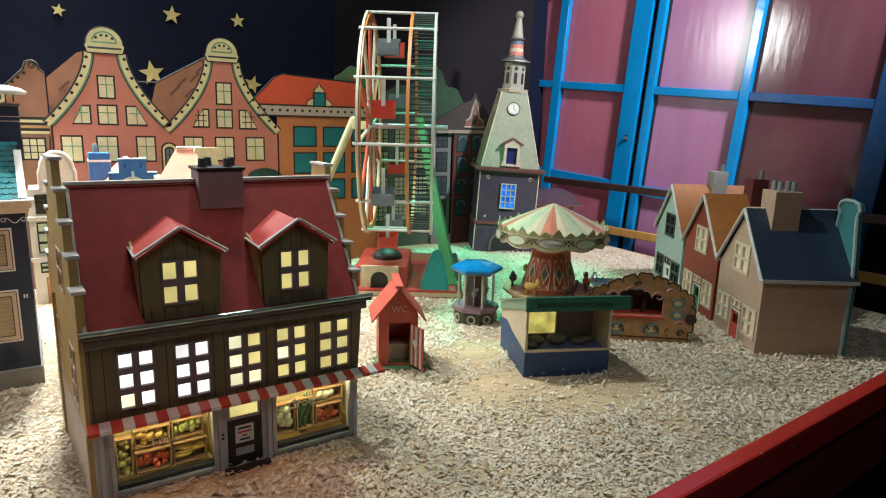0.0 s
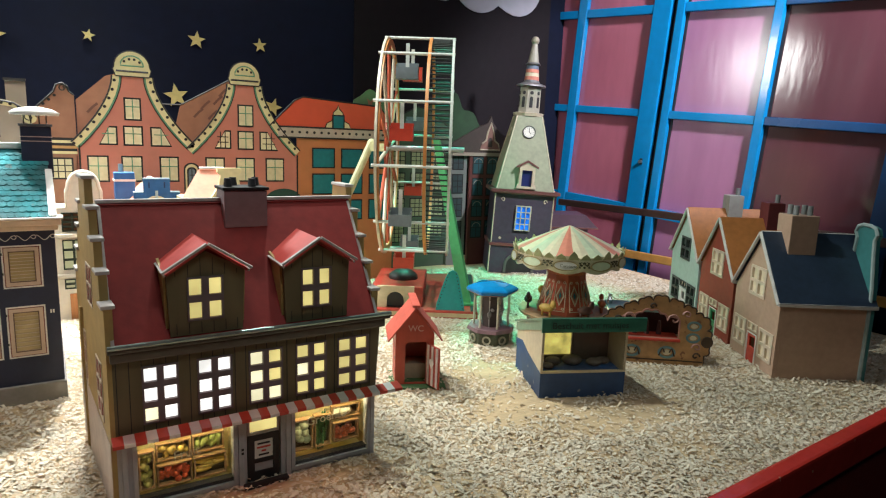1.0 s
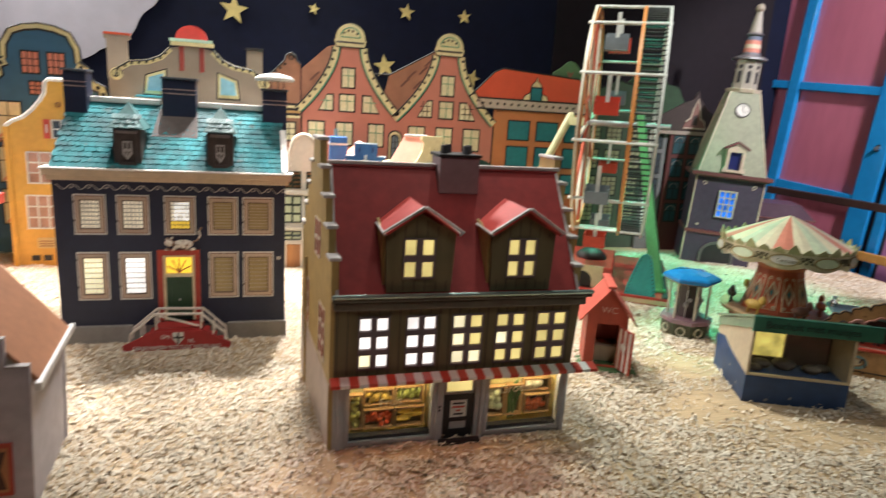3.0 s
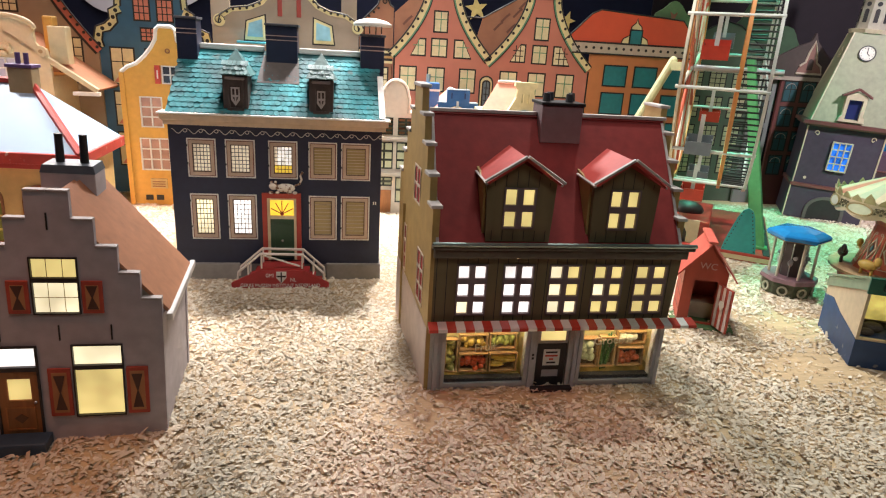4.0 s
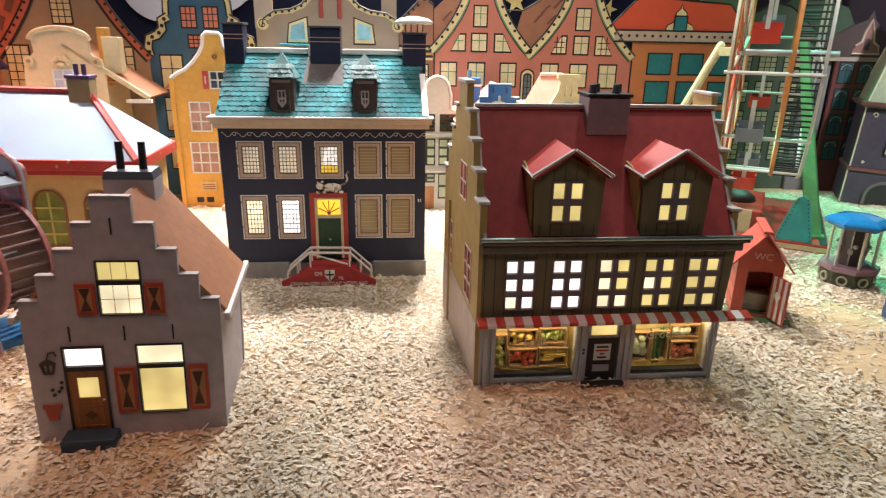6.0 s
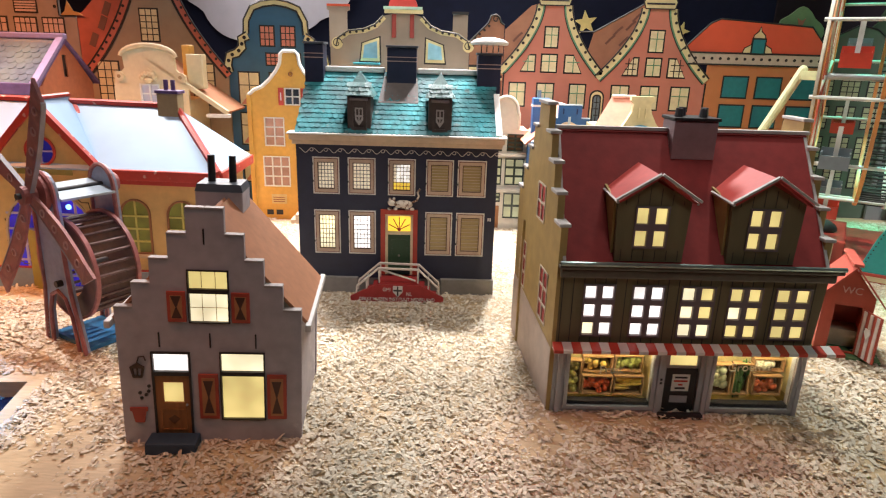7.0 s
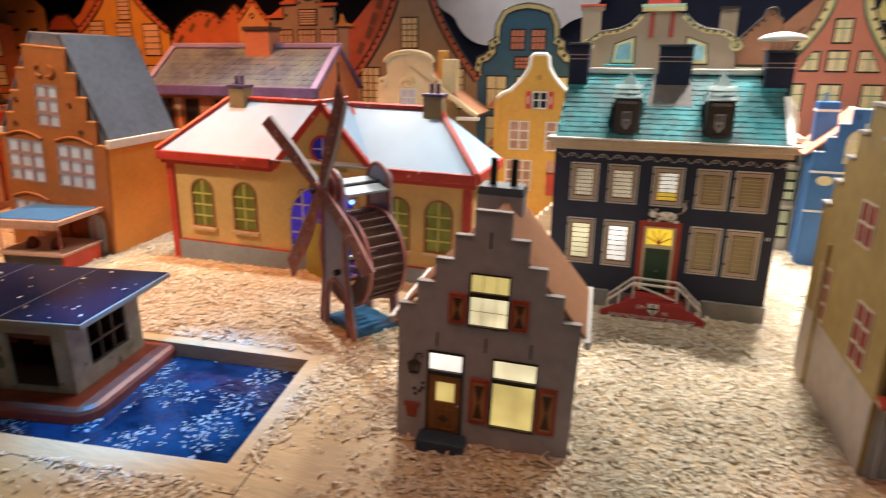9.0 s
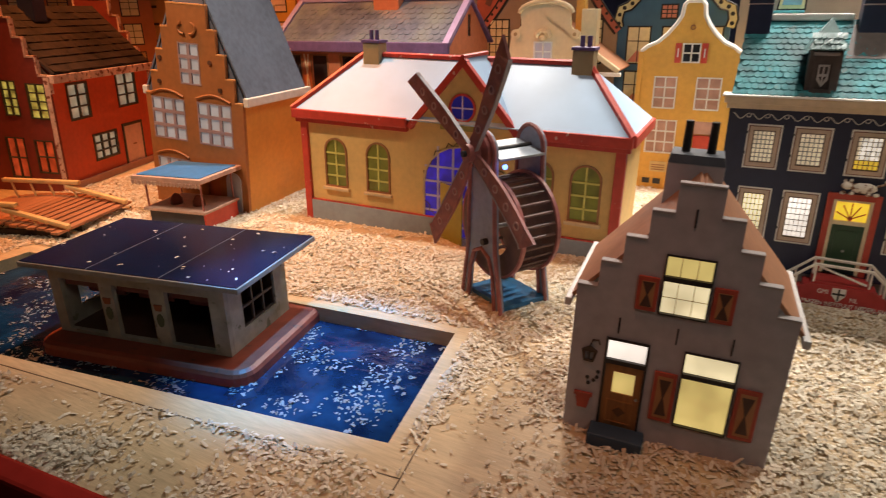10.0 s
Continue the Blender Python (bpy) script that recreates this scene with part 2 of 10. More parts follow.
def window(parent, x0, x1, z0, z1, nx, nz, frame_mat, pane_mats, rim=0.004, bar=0.003, y=0.0, proud=0.002, deep=0.006, m=None, outline=None, single=True, label="", sill=None):
    """A window of panes behind bars: window frame > panes (> sill)."""
    cells = grid_holes(x0, x1, z0, z1, nx, nz, rim, bar)
    fr = part("window", slabbed(outline or rect(x0, x1, z0, z1), [rect(*c) for c in cells], y - proud, y + deep * 0.6, m), frame_mat, parent, label)
    if not isinstance(pane_mats, (list, tuple)):
        pane_mats = [pane_mats]
    if single:
        part("pane", boxed(x0 + rim * 0.5, x1 - rim * 0.5, y + deep * 0.6 + 0.0003, y + deep, z0 + rim * 0.5, z1 - rim * 0.5, m=m), pane_mats[0], fr)
    else:
        for k, (a, b, c, d) in enumerate(cells):
            part("pane", boxed(a + 0.0002, b - 0.0002, y + deep * 0.35, y + deep, c + 0.0002, d - 0.0002, m=m), pane_mats[k % len(pane_mats)], fr)
    if sill:
        part("sill", boxed(x0 - 0.004, x1 + 0.004, y - 0.006, y + 0.002, z0 - 0.006, z0 - 0.0005, 0.001, m=m), sill, fr)
    return fr


def gable_steps(half, z0, n, dw, dz, centre=0.0, base=0.0):
    """Outline of a stepped gable: from the base up over n steps a side."""
    pts = [(centre - half, base), (centre + half, base)]
    for i in range(n):
        pts += [(centre + half - i * dw, z0 + i * dz), (centre + half - (i + 1) * dw, z0 + i * dz)] if i < n - 1 else [(centre + half - i * dw, z0 + i * dz)]
    left = [(2 * centre - x, z) for x, z in reversed(pts[2:])]
    return pts + left


from mathutils.geometry import tessellate_polygon as TESS

# ---------------------------------------------------------------- the room and the table
NAVY = coat("navy_wall", (0.0032, 0.006, 0.021), 0.75, 0.18, 0.25, 25, spec=0.2)
DARKBROWN = coat("dark_brown_wall", (0.009, 0.006, 0.008), 0.7, 0.2, 0.3, 25, spec=0.25)
PINK = coat("pink_gloss_panel", (0.47, 0.14, 0.20), 0.24, 0.08, 0.30, 26, spec=0.8, streak=(1, 1, 0.22))
# pink panel again, a bluish sheen mixed into its base colour
SHEENPANEL = coat("pink_panel_sheen", (0.43, 0.185, 0.33), 0.20, 0.10, 0.60, 15, spec=1.0, streak=(1, 1, 0.22))
# dark copies of panel and frame: the light's falloff is put into the colour
SHADEPINK = coat("pink_panel_shade", (0.10, 0.035, 0.045), 0.13, 0.1, 0.4, 18, spec=0.9, streak=(1, 1, 0.22))
SHADEBLUE = coat("blue_frame_shade", (0.010, 0.06, 0.17), 0.25, 0.1, 0.25, 30)
BLUE = coat("blue_gloss_frame", (0.012, 0.25, 0.58), 0.14, 0.08, 0.25, 30, spec=0.6)
BOARD = coat("tan_board", (0.56, 0.42, 0.25), 0.6, 0.16, 0.4, 60, streak=(0.5, 3, 3))
APRON = coat("maroon_apron", (0.16, 0.018, 0.016), 0.5, 0.15)
RIM = coat("red_rim_gloss", (0.48, 0.035, 0.025), 0.22, 0.12, 0.1, 40, spots=0.02, spot_rgb=(0.6, 0.3, 0.2))


def structure(ob, label, category):
    return tagged(ob, label, category, kind="structure")


def front_y(x):
    """Front edge of the table."""
    return 0.405 + 0.082 * (x + 1.265)


X0, X1, Y1 = -3.4, 2.42, 2.80
POOL = [(-0.819, 0.695), (-0.887, 1.031), (-2.10, 0.905), (-2.10, 0.49)]
table = [(X0, front_y(X0)), (X1, front_y(X1)), (X1, Y1), (X0, Y1)]


def flat_slab(outline, holes, z0, z1):
    bm = slabbed(outline, holes, -z1, -z0)
    for v in bm.verts:
        v.co = Vector((v.co.x, v.co.z, -v.co.y))
    return bm


structure(part("ground", flat_slab(table, [POOL], -0.05, 0.0), BOARD), "tan wooden table board under scattered shavings", "table")
bm = bmesh.new()
a, b = Vector((X0, front_y(X0), 0)), Vector((X1, front_y(X1), 0))
d = (b - a).normalized()
rot = Matrix.Translation(a) @ Matrix.Rotation(math.atan2(d.y, d.x), 4, "Z")
ln = (b - a).length
structure(part("trim_rim", boxed(0, ln, -0.036, -0.0005, -0.05, 0.022, 0.006, m=rot), RIM), "glossy red painted rim along the table edge", "rim")
structure(part("trim_apron", boxed(0, ln, -0.026, -0.006, -0.22, -0.0505, m=rot), APRON), "dark maroon apron under the red table rim", "apron")
structure(part("wall_table_base", boxed(0, ln, 0.06, 0.09, -1.0, -0.055, m=rot), NAVY), "dark blue panel below the table", "wall")
structure(part("floor", boxed(-4.2, 4.0, -2.6, 3.4, -1.03, -1.0), coat("dark_floor", (0.03, 0.03, 0.04), 0.5, 0.2)), "dark floor of the room", "floor")
structure(part("ceiling", boxed(-4.2, 4.0, -2.6, 3.4, 2.4, 2.44), DARKBROWN), "dark ceiling above the model town", "ceiling")
structure(part("wall_north", boxed(-4.2, 1.215, 2.86, 2.90, -1.0, 2.4), NAVY), "navy blue night sky wall", "wall")
structure(part("wall_north_dark", boxed(1.216, 2.38, 2.85, 2.90, -1.0, 2.4), DARKBROWN), "very dark brown wall panel", "wall")
structure(part("wall_north_end", boxed(2.381, 4.0, 2.87, 2.91, -1.0, 2.4), NAVY), "navy blue wall strip by the window", "wall")
structure(part("wall_south", boxed(-4.2, 4.0, -2.6, -2.56, -1.0, 2.4), DARKBROWN), "dark wall behind the visitor side", "wall")
structure(part("wall_west", boxed(-4.2, -4.16, -2.56, 2.86, -1.0, 2.4), NAVY), "dark blue side wall", "wall")

# the pink and blue shutter wall on the far side
WM = pose(2.498, 2.856, 0, 0, 0, 10) @ Matrix.Rotation(radians(3.9), 4, "X")
w_east = structure(new("window_1"), "pink glossy shutters in bright blue frames, slightly out of plumb", "window")
w_east.matrix_world = WM


def upright(y0, y1, z0, z1, x0=-0.03, x1=0.0, bevel=0.004):
    return boxed(x0, x1, y0, y1, z0, z1, bevel)


LO, HI = -1.0, 2.3
bars = ((0.300, 0.349), (0.800, 0.839), (1.303, 1.346), (1.80, 1.842))
# each shutter: its panel and the uprights at its two edges
leaves = [(0.30, -0.022, 0.30, 0.26, PINK, "salmon pink glossy panel"), (-0.078, -0.487, -0.022, -0.078, PINK, "salmon pink glossy panel"),
          (-0.657, -1.078, -0.616, -0.657, SHEENPANEL, "pink glossy panel with mauve sheen in its colour"), (-1.120, -1.60, -1.078, -1.120, SHADEPINK, "pink glossy panel with shade in its colour")]
for y1, y0, ua, ub, mat, label in leaves:
    part("panel", upright(y0 - 0.01, y1 + 0.01, LO, HI, 0.002, 0.02, 0.0), mat, w_east, label)
    # the last shutter takes the darkened frame colour, as out of the light
    frame_mat = SHADEBLUE if mat is SHADEPINK else BLUE
    part("window_frame", upright(min(ua, ub), max(ua, ub), LO, HI), BLUE, w_east, "glossy blue upright")
    for z0, z1 in bars:
        part("window_frame", upright(y0 + 0.0005, y1 - 0.0005, z0, z1, -0.026, 0.0015), frame_mat, w_east, "glossy blue crossbar")
    if y1 < -0.5:
        # black strips stand in for the upright's shadow on the panel edge
        for z0, z1 in zip((LO,) + tuple(b[1] for b in bars), tuple(b[0] for b in bars) + (HI,)):
            part("joint", upright(y1 - 0.013, y1 - 0.0005, z0 + 0.0005, z1 - 0.0005, -0.004, 0.0018, 0.0), BLACK, w_east, "black strip as shadow beside the panel")
part("window_frame", upright(-0.585, -0.4875, LO, HI), BLUE, w_east, "wide glossy blue meeting stile")
part("window_frame", upright(-1.68, -1.6005, LO, HI), SHADEBLUE, w_east, "blue outer upright with shade in its colour")
part("gap", upright(-0.6155, -0.5855, LO, HI, 0.004, 0.02, 0.0), BLACK, w_east, "dark gap between the shutters")
part("bolt", cyled((-0.03, -0.545, 0.575), (-0.046, -0.545, 0.575), 0.009), STEEL, w_east)
part("bolt_plate", upright(-0.552, -0.538, 0.560, 0.592, -0.0325, -0.0302, 0.0), BLACK, w_east)
structure(part("wall_east", upright(-5.3, -1.681, -1.0, 2.4, 0.01, 0.04, 0.0), NAVY), "dark navy wall beside the window", "wall").matrix_world = WM
structure(part("wall_east_back", upright(-5.4, 0.4, -1.0, 2.4, 0.05, 0.08, 0.0), BLACK), "dark wall behind the panels", "wall").matrix_world = WM

# wooden rail along the far table edge
RAILWOOD = coat("rail_wood", (0.20, 0.10, 0.045), 0.45, 0.2, 0.2, 30, streak=(1, 12, 12))
YRAIL = coat("ochre_rail", (0.42, 0.22, 0.05), 0.5, 0.2, 0.2, 30)
RM = pose(2.44, 2.6, 0, 0, 0, 8)
fence = thing("fence", RM, "brown wooden rails behind the terraced houses", "fence")
part("rail", boxed(-0.012, 0.012, -2.6, 0.12, 0.27, 0.305, 0.004), coat("dark_rail", (0.05, 0.025, 0.02), 0.4, 0.2), fence, "dark brown top rail")
part("rail", boxed(-0.010, 0.010, -2.6, 0.0, 0.045, 0.085, 0.004), YRAIL, fence, "ochre brown lower rail")
for yy in (-1.8, -2.5):
    part("post", boxed(-0.025, -0.0125, yy - 0.015, yy + 0.015, -0.05, 0.30, 0.003), RAILWOOD, fence)

# ---------------------------------------------------------------- pool and shavings
WATER = bpy.data.materials.new("pool_water")
WATER.use_nodes = True
n, l = WATER.node_tree.nodes, WATER.node_tree.links
b_ = n["Principled BSDF"]
co, nz, rp = n.new("ShaderNodeTexCoord"), n.new("ShaderNodeTexNoise"), n.new("ShaderNodeMapRange")
nz.inputs["Scale"].default_value, nz.inputs["Detail"].default_value = 14, 6
l.new(co.outputs["Object"], nz.inputs["Vector"])
l.new(nz.outputs["Fac"], rp.inputs["Value"])
rp.inputs["From Min"].default_value, rp.inputs["From Max"].default_value = 0.35, 0.7
mx = n.new("ShaderNodeMix")
mx.data_type = "RGBA"
mx.inputs["A"].default_value, mx.inputs["B"].default_value = (0.003, 0.010, 0.030, 1), (0.008, 0.045, 0.115, 1)
l.new(rp.outputs["Result"], mx.inputs["Factor"])
l.new(mx.outputs["Result"], b_.inputs["Base Color"])
b_.inputs["Roughness"].default_value = 0.08
nb = n.new("ShaderNodeTexNoise")
nb.inputs["Scale"].default_value = 45
l.new(co.outputs["Object"], nb.inputs["Vector"])
bp = n.new("ShaderNodeBump")
bp.inputs["Strength"].default_value, bp.inputs["Distance"].default_value = 0.25, 0.004
l.new(nb.outputs["Fac"], bp.inputs["Height"])
l.new(bp.outputs["Normal"], b_.inputs["Normal"])
GROOVE = coat("board_joint_brown", (0.14, 0.09, 0.05), 0.7)
for p, q in (((-0.764, 0.640), (-0.840, 1.065)), ((-2.3, 0.405 + 0.062), (-0.764, 0.640)), ((-0.764, 0.640), (-0.735, 0.452))):
    p, q = Vector((*p, 0)), Vector((*q, 0))
    turn = Matrix.Translation(p) @ Matrix.Rotation(math.atan2(q.y - p.y, q.x - p.x), 4, "Z")
    structure(part("trim_joint", boxed(0, (q - p).length, -0.0011, 0.0011, 0.0001, 0.0005, m=turn), GROOVE), "narrow dark joint between the table boards", "joint")
structure(part("water", flat_slab([(-0.80, 0.66), (-0.87, 1.06), (-2.14, 0.95), (-2.14, 0.45)], [], -0.06, -0.032), WATER), "blue pool water with floating wood shavings", "water")


def shaving_material(name, rgb):
    m = bpy.data.materials.new(name)
    m.use_nodes = True
    nn, ll = m.node_tree.nodes, m.node_tree.links
    bs = nn["Principled BSDF"]
    geo, ramp, pw = nn.new("ShaderNodeNewGeometry"), nn.new("ShaderNodeMix"), nn.new("ShaderNodeMath")
    pw.operation = "POWER"
    pw.inputs[1].default_value = 2.4
    ll.new(geo.outputs["Random Per Island"], pw.inputs[0])
    ramp.data_type = "RGBA"
    ramp.inputs["A"].default_value = (*rgb, 1)
    ramp.inputs["B"].default_value = (rgb[0] * 0.70, rgb[1] * 0.58, rgb[2] * 0.47, 1)
    ll.new(pw.outputs[0], ramp.inputs["Factor"])
    ll.new(ramp.outputs["Result"], bs.inputs["Base Color"])
    bs.inputs["Roughness"].default_value = 0.9
    bs.inputs["Specular IOR Level"].default_value = 0.2
    return m


SHAVING = shaving_material("pale_shaving", (0.76, 0.69, 0.56))


def inside(poly, x, y):
    """Which points lie inside a polygon."""
    hit = np.zeros(len(x), bool)
    for (ax, ay), (bx, by) in zip(poly, poly[1:] + poly[:1]):
        cross = (ay > y) != (by > y)
        hit ^= cross & (x < (bx - ax) * (y - ay) / (by - ay + 1e-12) + ax)
    return hit


def flakes(name, xs, ys, zs, size, rng, flat=0.28, label="", mat=None):
    """Curled wood flakes, each a bent strip, joined into one mesh."""
    k = len(xs)
    ang, ln_ = rng.uniform(0, 2 * np.pi, k), size * np.clip(rng.lognormal(-0.12, 0.42, k), 0.35, 2.6)
    wd = np.minimum(ln_ * rng.uniform(0.25, 0.85, k), size * 0.8)
    tilt, roll_, curl = rng.normal(0, flat, k), rng.normal(0, flat, k), rng.uniform(0.02, 0.45, k)
    ca, sa = np.cos(ang), np.sin(ang)
    verts = np.zeros((k, 6, 3))
    for j, (u, w) in enumerate(((-0.5, -0.5), (-0.5, 0.5), (0.0, -0.5), (0.0, 0.5), (0.5, -0.5), (0.5, 0.5))):
        lx, ly = u * ln_, w * wd * (1.0 if u == 0 else rng.uniform(0.5, 1.0, k))
        lz = (0.25 - u * u) * ln_ * curl * 2 + lx * np.sin(tilt) + w * wd * np.sin(roll_) + 0.5 * ln_ * np.abs(np.sin(tilt))
        verts[:, j] = np.stack([xs + lx * ca - ly * sa, ys + lx * sa + ly * ca, zs + np.maximum(lz, 0.0003)], -1)
    base = np.arange(k)[:, None] * 6
    faces = np.concatenate([base + [0, 2, 3, 1], base + [2, 4, 5, 3]])
    mesh = bpy.data.meshes.new(name)
    mesh.from_pydata(verts.reshape(-1, 3).tolist(), [], faces.tolist())
    mesh.materials.append(mat or SHAVING)
    ob = new(name, mesh)
    return tagged(ob, label, "wood shavings", kind="stuff")


rng = np.random.default_rng(4)
N = 540000
# denser towards the visitor side
fx = rng.uniform(-2.6, 2.38, N)
fy = 0.42 + 2.1 * rng.uniform(0, 1, N) ** 1.35
ok = (fy > front_y(fx) + 0.012) & (fy < Y1 - 0.05) & ~inside([(-0.79, 0.655), (-0.865, 1.06), (-2.15, 0.945), (-2.15, 0.44)], fx, fy)
# swept patches where the bare board shows
def patch(cx, cy, rx, ry, keep):
    q = ((fx - cx) / rx) ** 2 + ((fy - cy) / ry) ** 2
    return rng.uniform(0, 1, N) < np.clip(keep + (1 - keep) * np.clip(q - 0.35, 0, 1), 0, 1)


for p in ((0.93, 1.06, 0.20, 0.10, 0.12), (1.10, 0.92, 0.22, 0.08, 0.2), (-1.15, 0.56, 0.30, 0.05, 0.25), (-0.72, 0.82, 0.06, 0.25, 0.3), (-1.35, 0.52, 0.14, 0.05, 0.05),
          (0.30, 0.97, 0.28, 0.022, 0.25), (-0.62, 0.74, 0.1, 0.12, 0.35), (1.0, 1.28, 0.12, 0.10, 0.25), (-1.3, 1.45, 0.6, 0.05, 0.3)):
    ok &= patch(*p)
# thinner and in drifts towards the pool corner of the table
drift = np.array([noise.noise(Vector((a * 6, b * 6, 8))) + 0.5 * noise.noise(Vector((a * 19, b * 19, 2))) for a, b in zip(fx, fy)])
bare = np.where((fx < -0.55) & (fy < 0.85), 0.34, 0.86)
ok &= rng.uniform(0, 1, N) < np.clip(bare + 0.9 * drift + 0.1, 0.08, 1)
fx, fy = fx[ok], fy[ok]
clump = np.array([noise.noise(Vector((a * 9, b * 9, 0))) for a, b in zip(fx, fy)])
fz = 0.0006 + 0.007 * np.clip(clump + 0.25, 0, 1) * rng.uniform(0, 1, len(fx))
near = fy < 1.3
flakes("wood_shavings", fx[near], fy[near], fz[near], 0.0072, rng, 0.32, label="pale loose wood shavings strewn over the table")
flakes("wood_shavings", fx[~near], fy[~near], fz[~near], 0.0076, rng, 0.24, label="pale loose wood shavings strewn over the table")
k = 9000
wx, wy = rng.uniform(-2.1, -0.82, k), rng.uniform(0.5, 1.03, k)
ok = inside(POOL, wx, wy) & (np.array([noise.noise(Vector((a * 11, b * 11, 3))) + 0.6 * noise.noise(Vector((a * 34, b * 34, 5))) for a, b in zip(wx, wy)]) > 0.06)
flakes("floating_shavings", wx[ok], wy[ok], np.full(ok.sum(), -0.0315), 0.0062, rng, 0.10, "wood shavings floating on the blue water", shaving_material("wet_shaving", (0.26, 0.28, 0.30)))

# ---------------------------------------------------------------- the corner shop with the fruit windows
OLIVE = coat("olive_brown_boards", (0.150, 0.120, 0.062), 0.55, 0.2, 0.3, 40, streak=(1, 1, 0.15))
SHOPTAN = coat("ochre_gable_paint", (0.40, 0.28, 0.10), 0.55, 0.15, 0.2, 40)
SHOPGREY = coat("pale_grey_shopfront", (0.42, 0.42, 0.44), 0.5, 0.1)
ROOFRED = coat("dark_red_roof", (0.22, 0.028, 0.026), 0.62, 0.16, 0.25, 50, spec=0.25)
DORMRED = coat("bright_red_dormer_roof", (0.50, 0.06, 0.05), 0.5, 0.12, 0.2, 50)
TRIMGREY = coat("weathered_pale_trim", (0.50, 0.48, 0.46), 0.6, 0.2, 0.2, 60)
MAUVE = coat("mauve_chimney", (0.24, 0.18, 0.19), 0.6, 0.12)
MUNTIN = coat("mauve_window_bars", (0.16, 0.12, 0.13), 0.6, 0.15)
DARKWOOD = coat("dark_cornice", (0.10, 0.085, 0.065), 0.45, 0.2)
GLINT = coat("wet_metal_gutter", (0.35, 0.45, 0.42), 0.2, 0.25, 0.2, 60, metal=0.6)


def corner_shop():
    t = thing("corner_shop", pose(0.079, 1.003, 0, 0, 0, 2.0), "toy corner shop with dark red roof, dormers and lit windows", "house")
    W, D, ze, zr = 0.445, 0.28, 0.272, 0.487
    xs = [(0.040, 0.094), (0.122, 0.178), (0.205, 0.264), (0.287, 0.345), (0.366, 0.428)]
    zs = (0.148, 0.243)
    # front: boarded storey over a grey shop front
    part("front_wall", slabbed([(0, 0.134), (W, 0.134), (W + 0.008, ze), (0, ze)], [rect(a, b, *zs) for a, b in xs], 0, 0.012), OLIVE, t, "dark olive board wall")
    bays = [(0.028, 0.176, 0.014, 0.122), (0.284, 0.426, 0.014, 0.122), (0.199, 0.259, 0.002, 0.121)]
    part("shop_front", slabbed(rect(0, W - 0.003, 0, 0.1335), [rect(*b) for b in bays], -0.002, 0.012), SHOPGREY, t, "pale grey painted shop front")
    for a, b, c, d in bays[:2]:
        part("shop_window_frame", slabbed(rect(a - 0.007, b + 0.007, c - 0.006, d + 0.004), [rect(a, b, c, d)], -0.006, -0.0022), SHOPGREY, t)
    for x in (0.006, 0.184, 0.267, 0.432):
        part("pilaster", boxed(x, x + 0.008, -0.008, -0.0022, 0.002, 0.131, 0.001), SHOPGREY, t)
    # boards of the upper storey
    x = 0.004
    while x < W:
        for z0, z1 in ((0.1345, 0.146), (0.2445, ze)):
            part("board_joint", boxed(x, x + 0.0012, -0.0008, 0.0002, z0, z1), BLACK, t)
        if not any(a - 0.004 < x < b + 0.003 for a, b in xs):
            part("board_joint", boxed(x, x + 0.0012, -0.0008, 0.0002, 0.146, 0.2445), BLACK, t)
        x += 0.0178
    lights = ["PCCCCC", "CCCCCC", "PPPWPW", "WWPWWW", "WWWWWW"]
    for (a, b), code in zip(xs, lights):
        window(t, a, b, *zs, 2, 3, MUNTIN, [{"C": COOL, "W": WARM, "P": PALEWARM}[c] for c in code], 0.003, 0.010, 0, 0.003, 0.010, single=False)
    # cornice and gutter
    part("cornice", boxed(-0.006, W + 0.022, -0.016, 0.004, 0.2725, 0.279, 0.002), DARKWOOD, t)
    part("cornice", boxed(-0.003, W + 0.014, -0.010, -0.0005, 0.256, 0.272, 0.003), DARKWOOD, t)
    part("gutter", cyled((-0.006, -0.016, 0.283), (W + 0.022, -0.016, 0.283), 0.0042, n=8), GLINT, t, "greenish wet metal gutter")
    # roof slopes
    part("roof", plated([(0.0, -0.006, 0.279), (W, -0.006, 0.279), (W, D / 2, zr), (0.0, D / 2, zr)], 0.008), ROOFRED, t, "dark red front slope")
    part("roof", plated([(W, D + 0.006, 0.279), (0, D + 0.006, 0.279), (0, D / 2, zr), (W, D / 2, zr)], 0.008), ROOFRED, t)
    part("ridge", boxed(-0.002, W + 0.006, D / 2 - 0.005, D / 2 + 0.005, zr - 0.002, zr + 0.004, 0.001), TRIMGREY, t)
    for x in (0.0025, W - 0.0025):
        part("verge", plated([(x - 0.0025, -0.008, 0.2795), (x + 0.0025, -0.008, 0.2795), (x + 0.0025, D / 2, zr + 0.002), (x - 0.0025, D / 2, zr + 0.002)], 0.004), TRIMGREY, t)
    # stepped gables; the left one splays out towards the back
    G = 0.35
    m_, rise, tread = 5, 0.0462, G / 10
    flip = Matrix(((0, 1, 0, 0), (1, 0, 0, 0), (0, 0, 1, 0), (0, 0, 0, 1)))  # turns a board into the y-z plane
    for side, m, x, z_low in ((0, pose(0, 0, 0, 0, 0, 3.8), -0.007, 0.340), (1, pose(W - 0.014, 0.0128, 0, 0, 1.8, 0), 0.0, 0.322)):
        steps = [(0, 0.0), (G, 0.0)]
        for i in range(m_):
            z, v = z_low + i * rise, G - i * tread
            steps += [(v, z), (v - tread + 0.003, z)]
        for i in reversed(range(m_)):
            z, v = z_low + i * rise, i * tread
            steps += [(v + tread - 0.003, z), (v, z)]
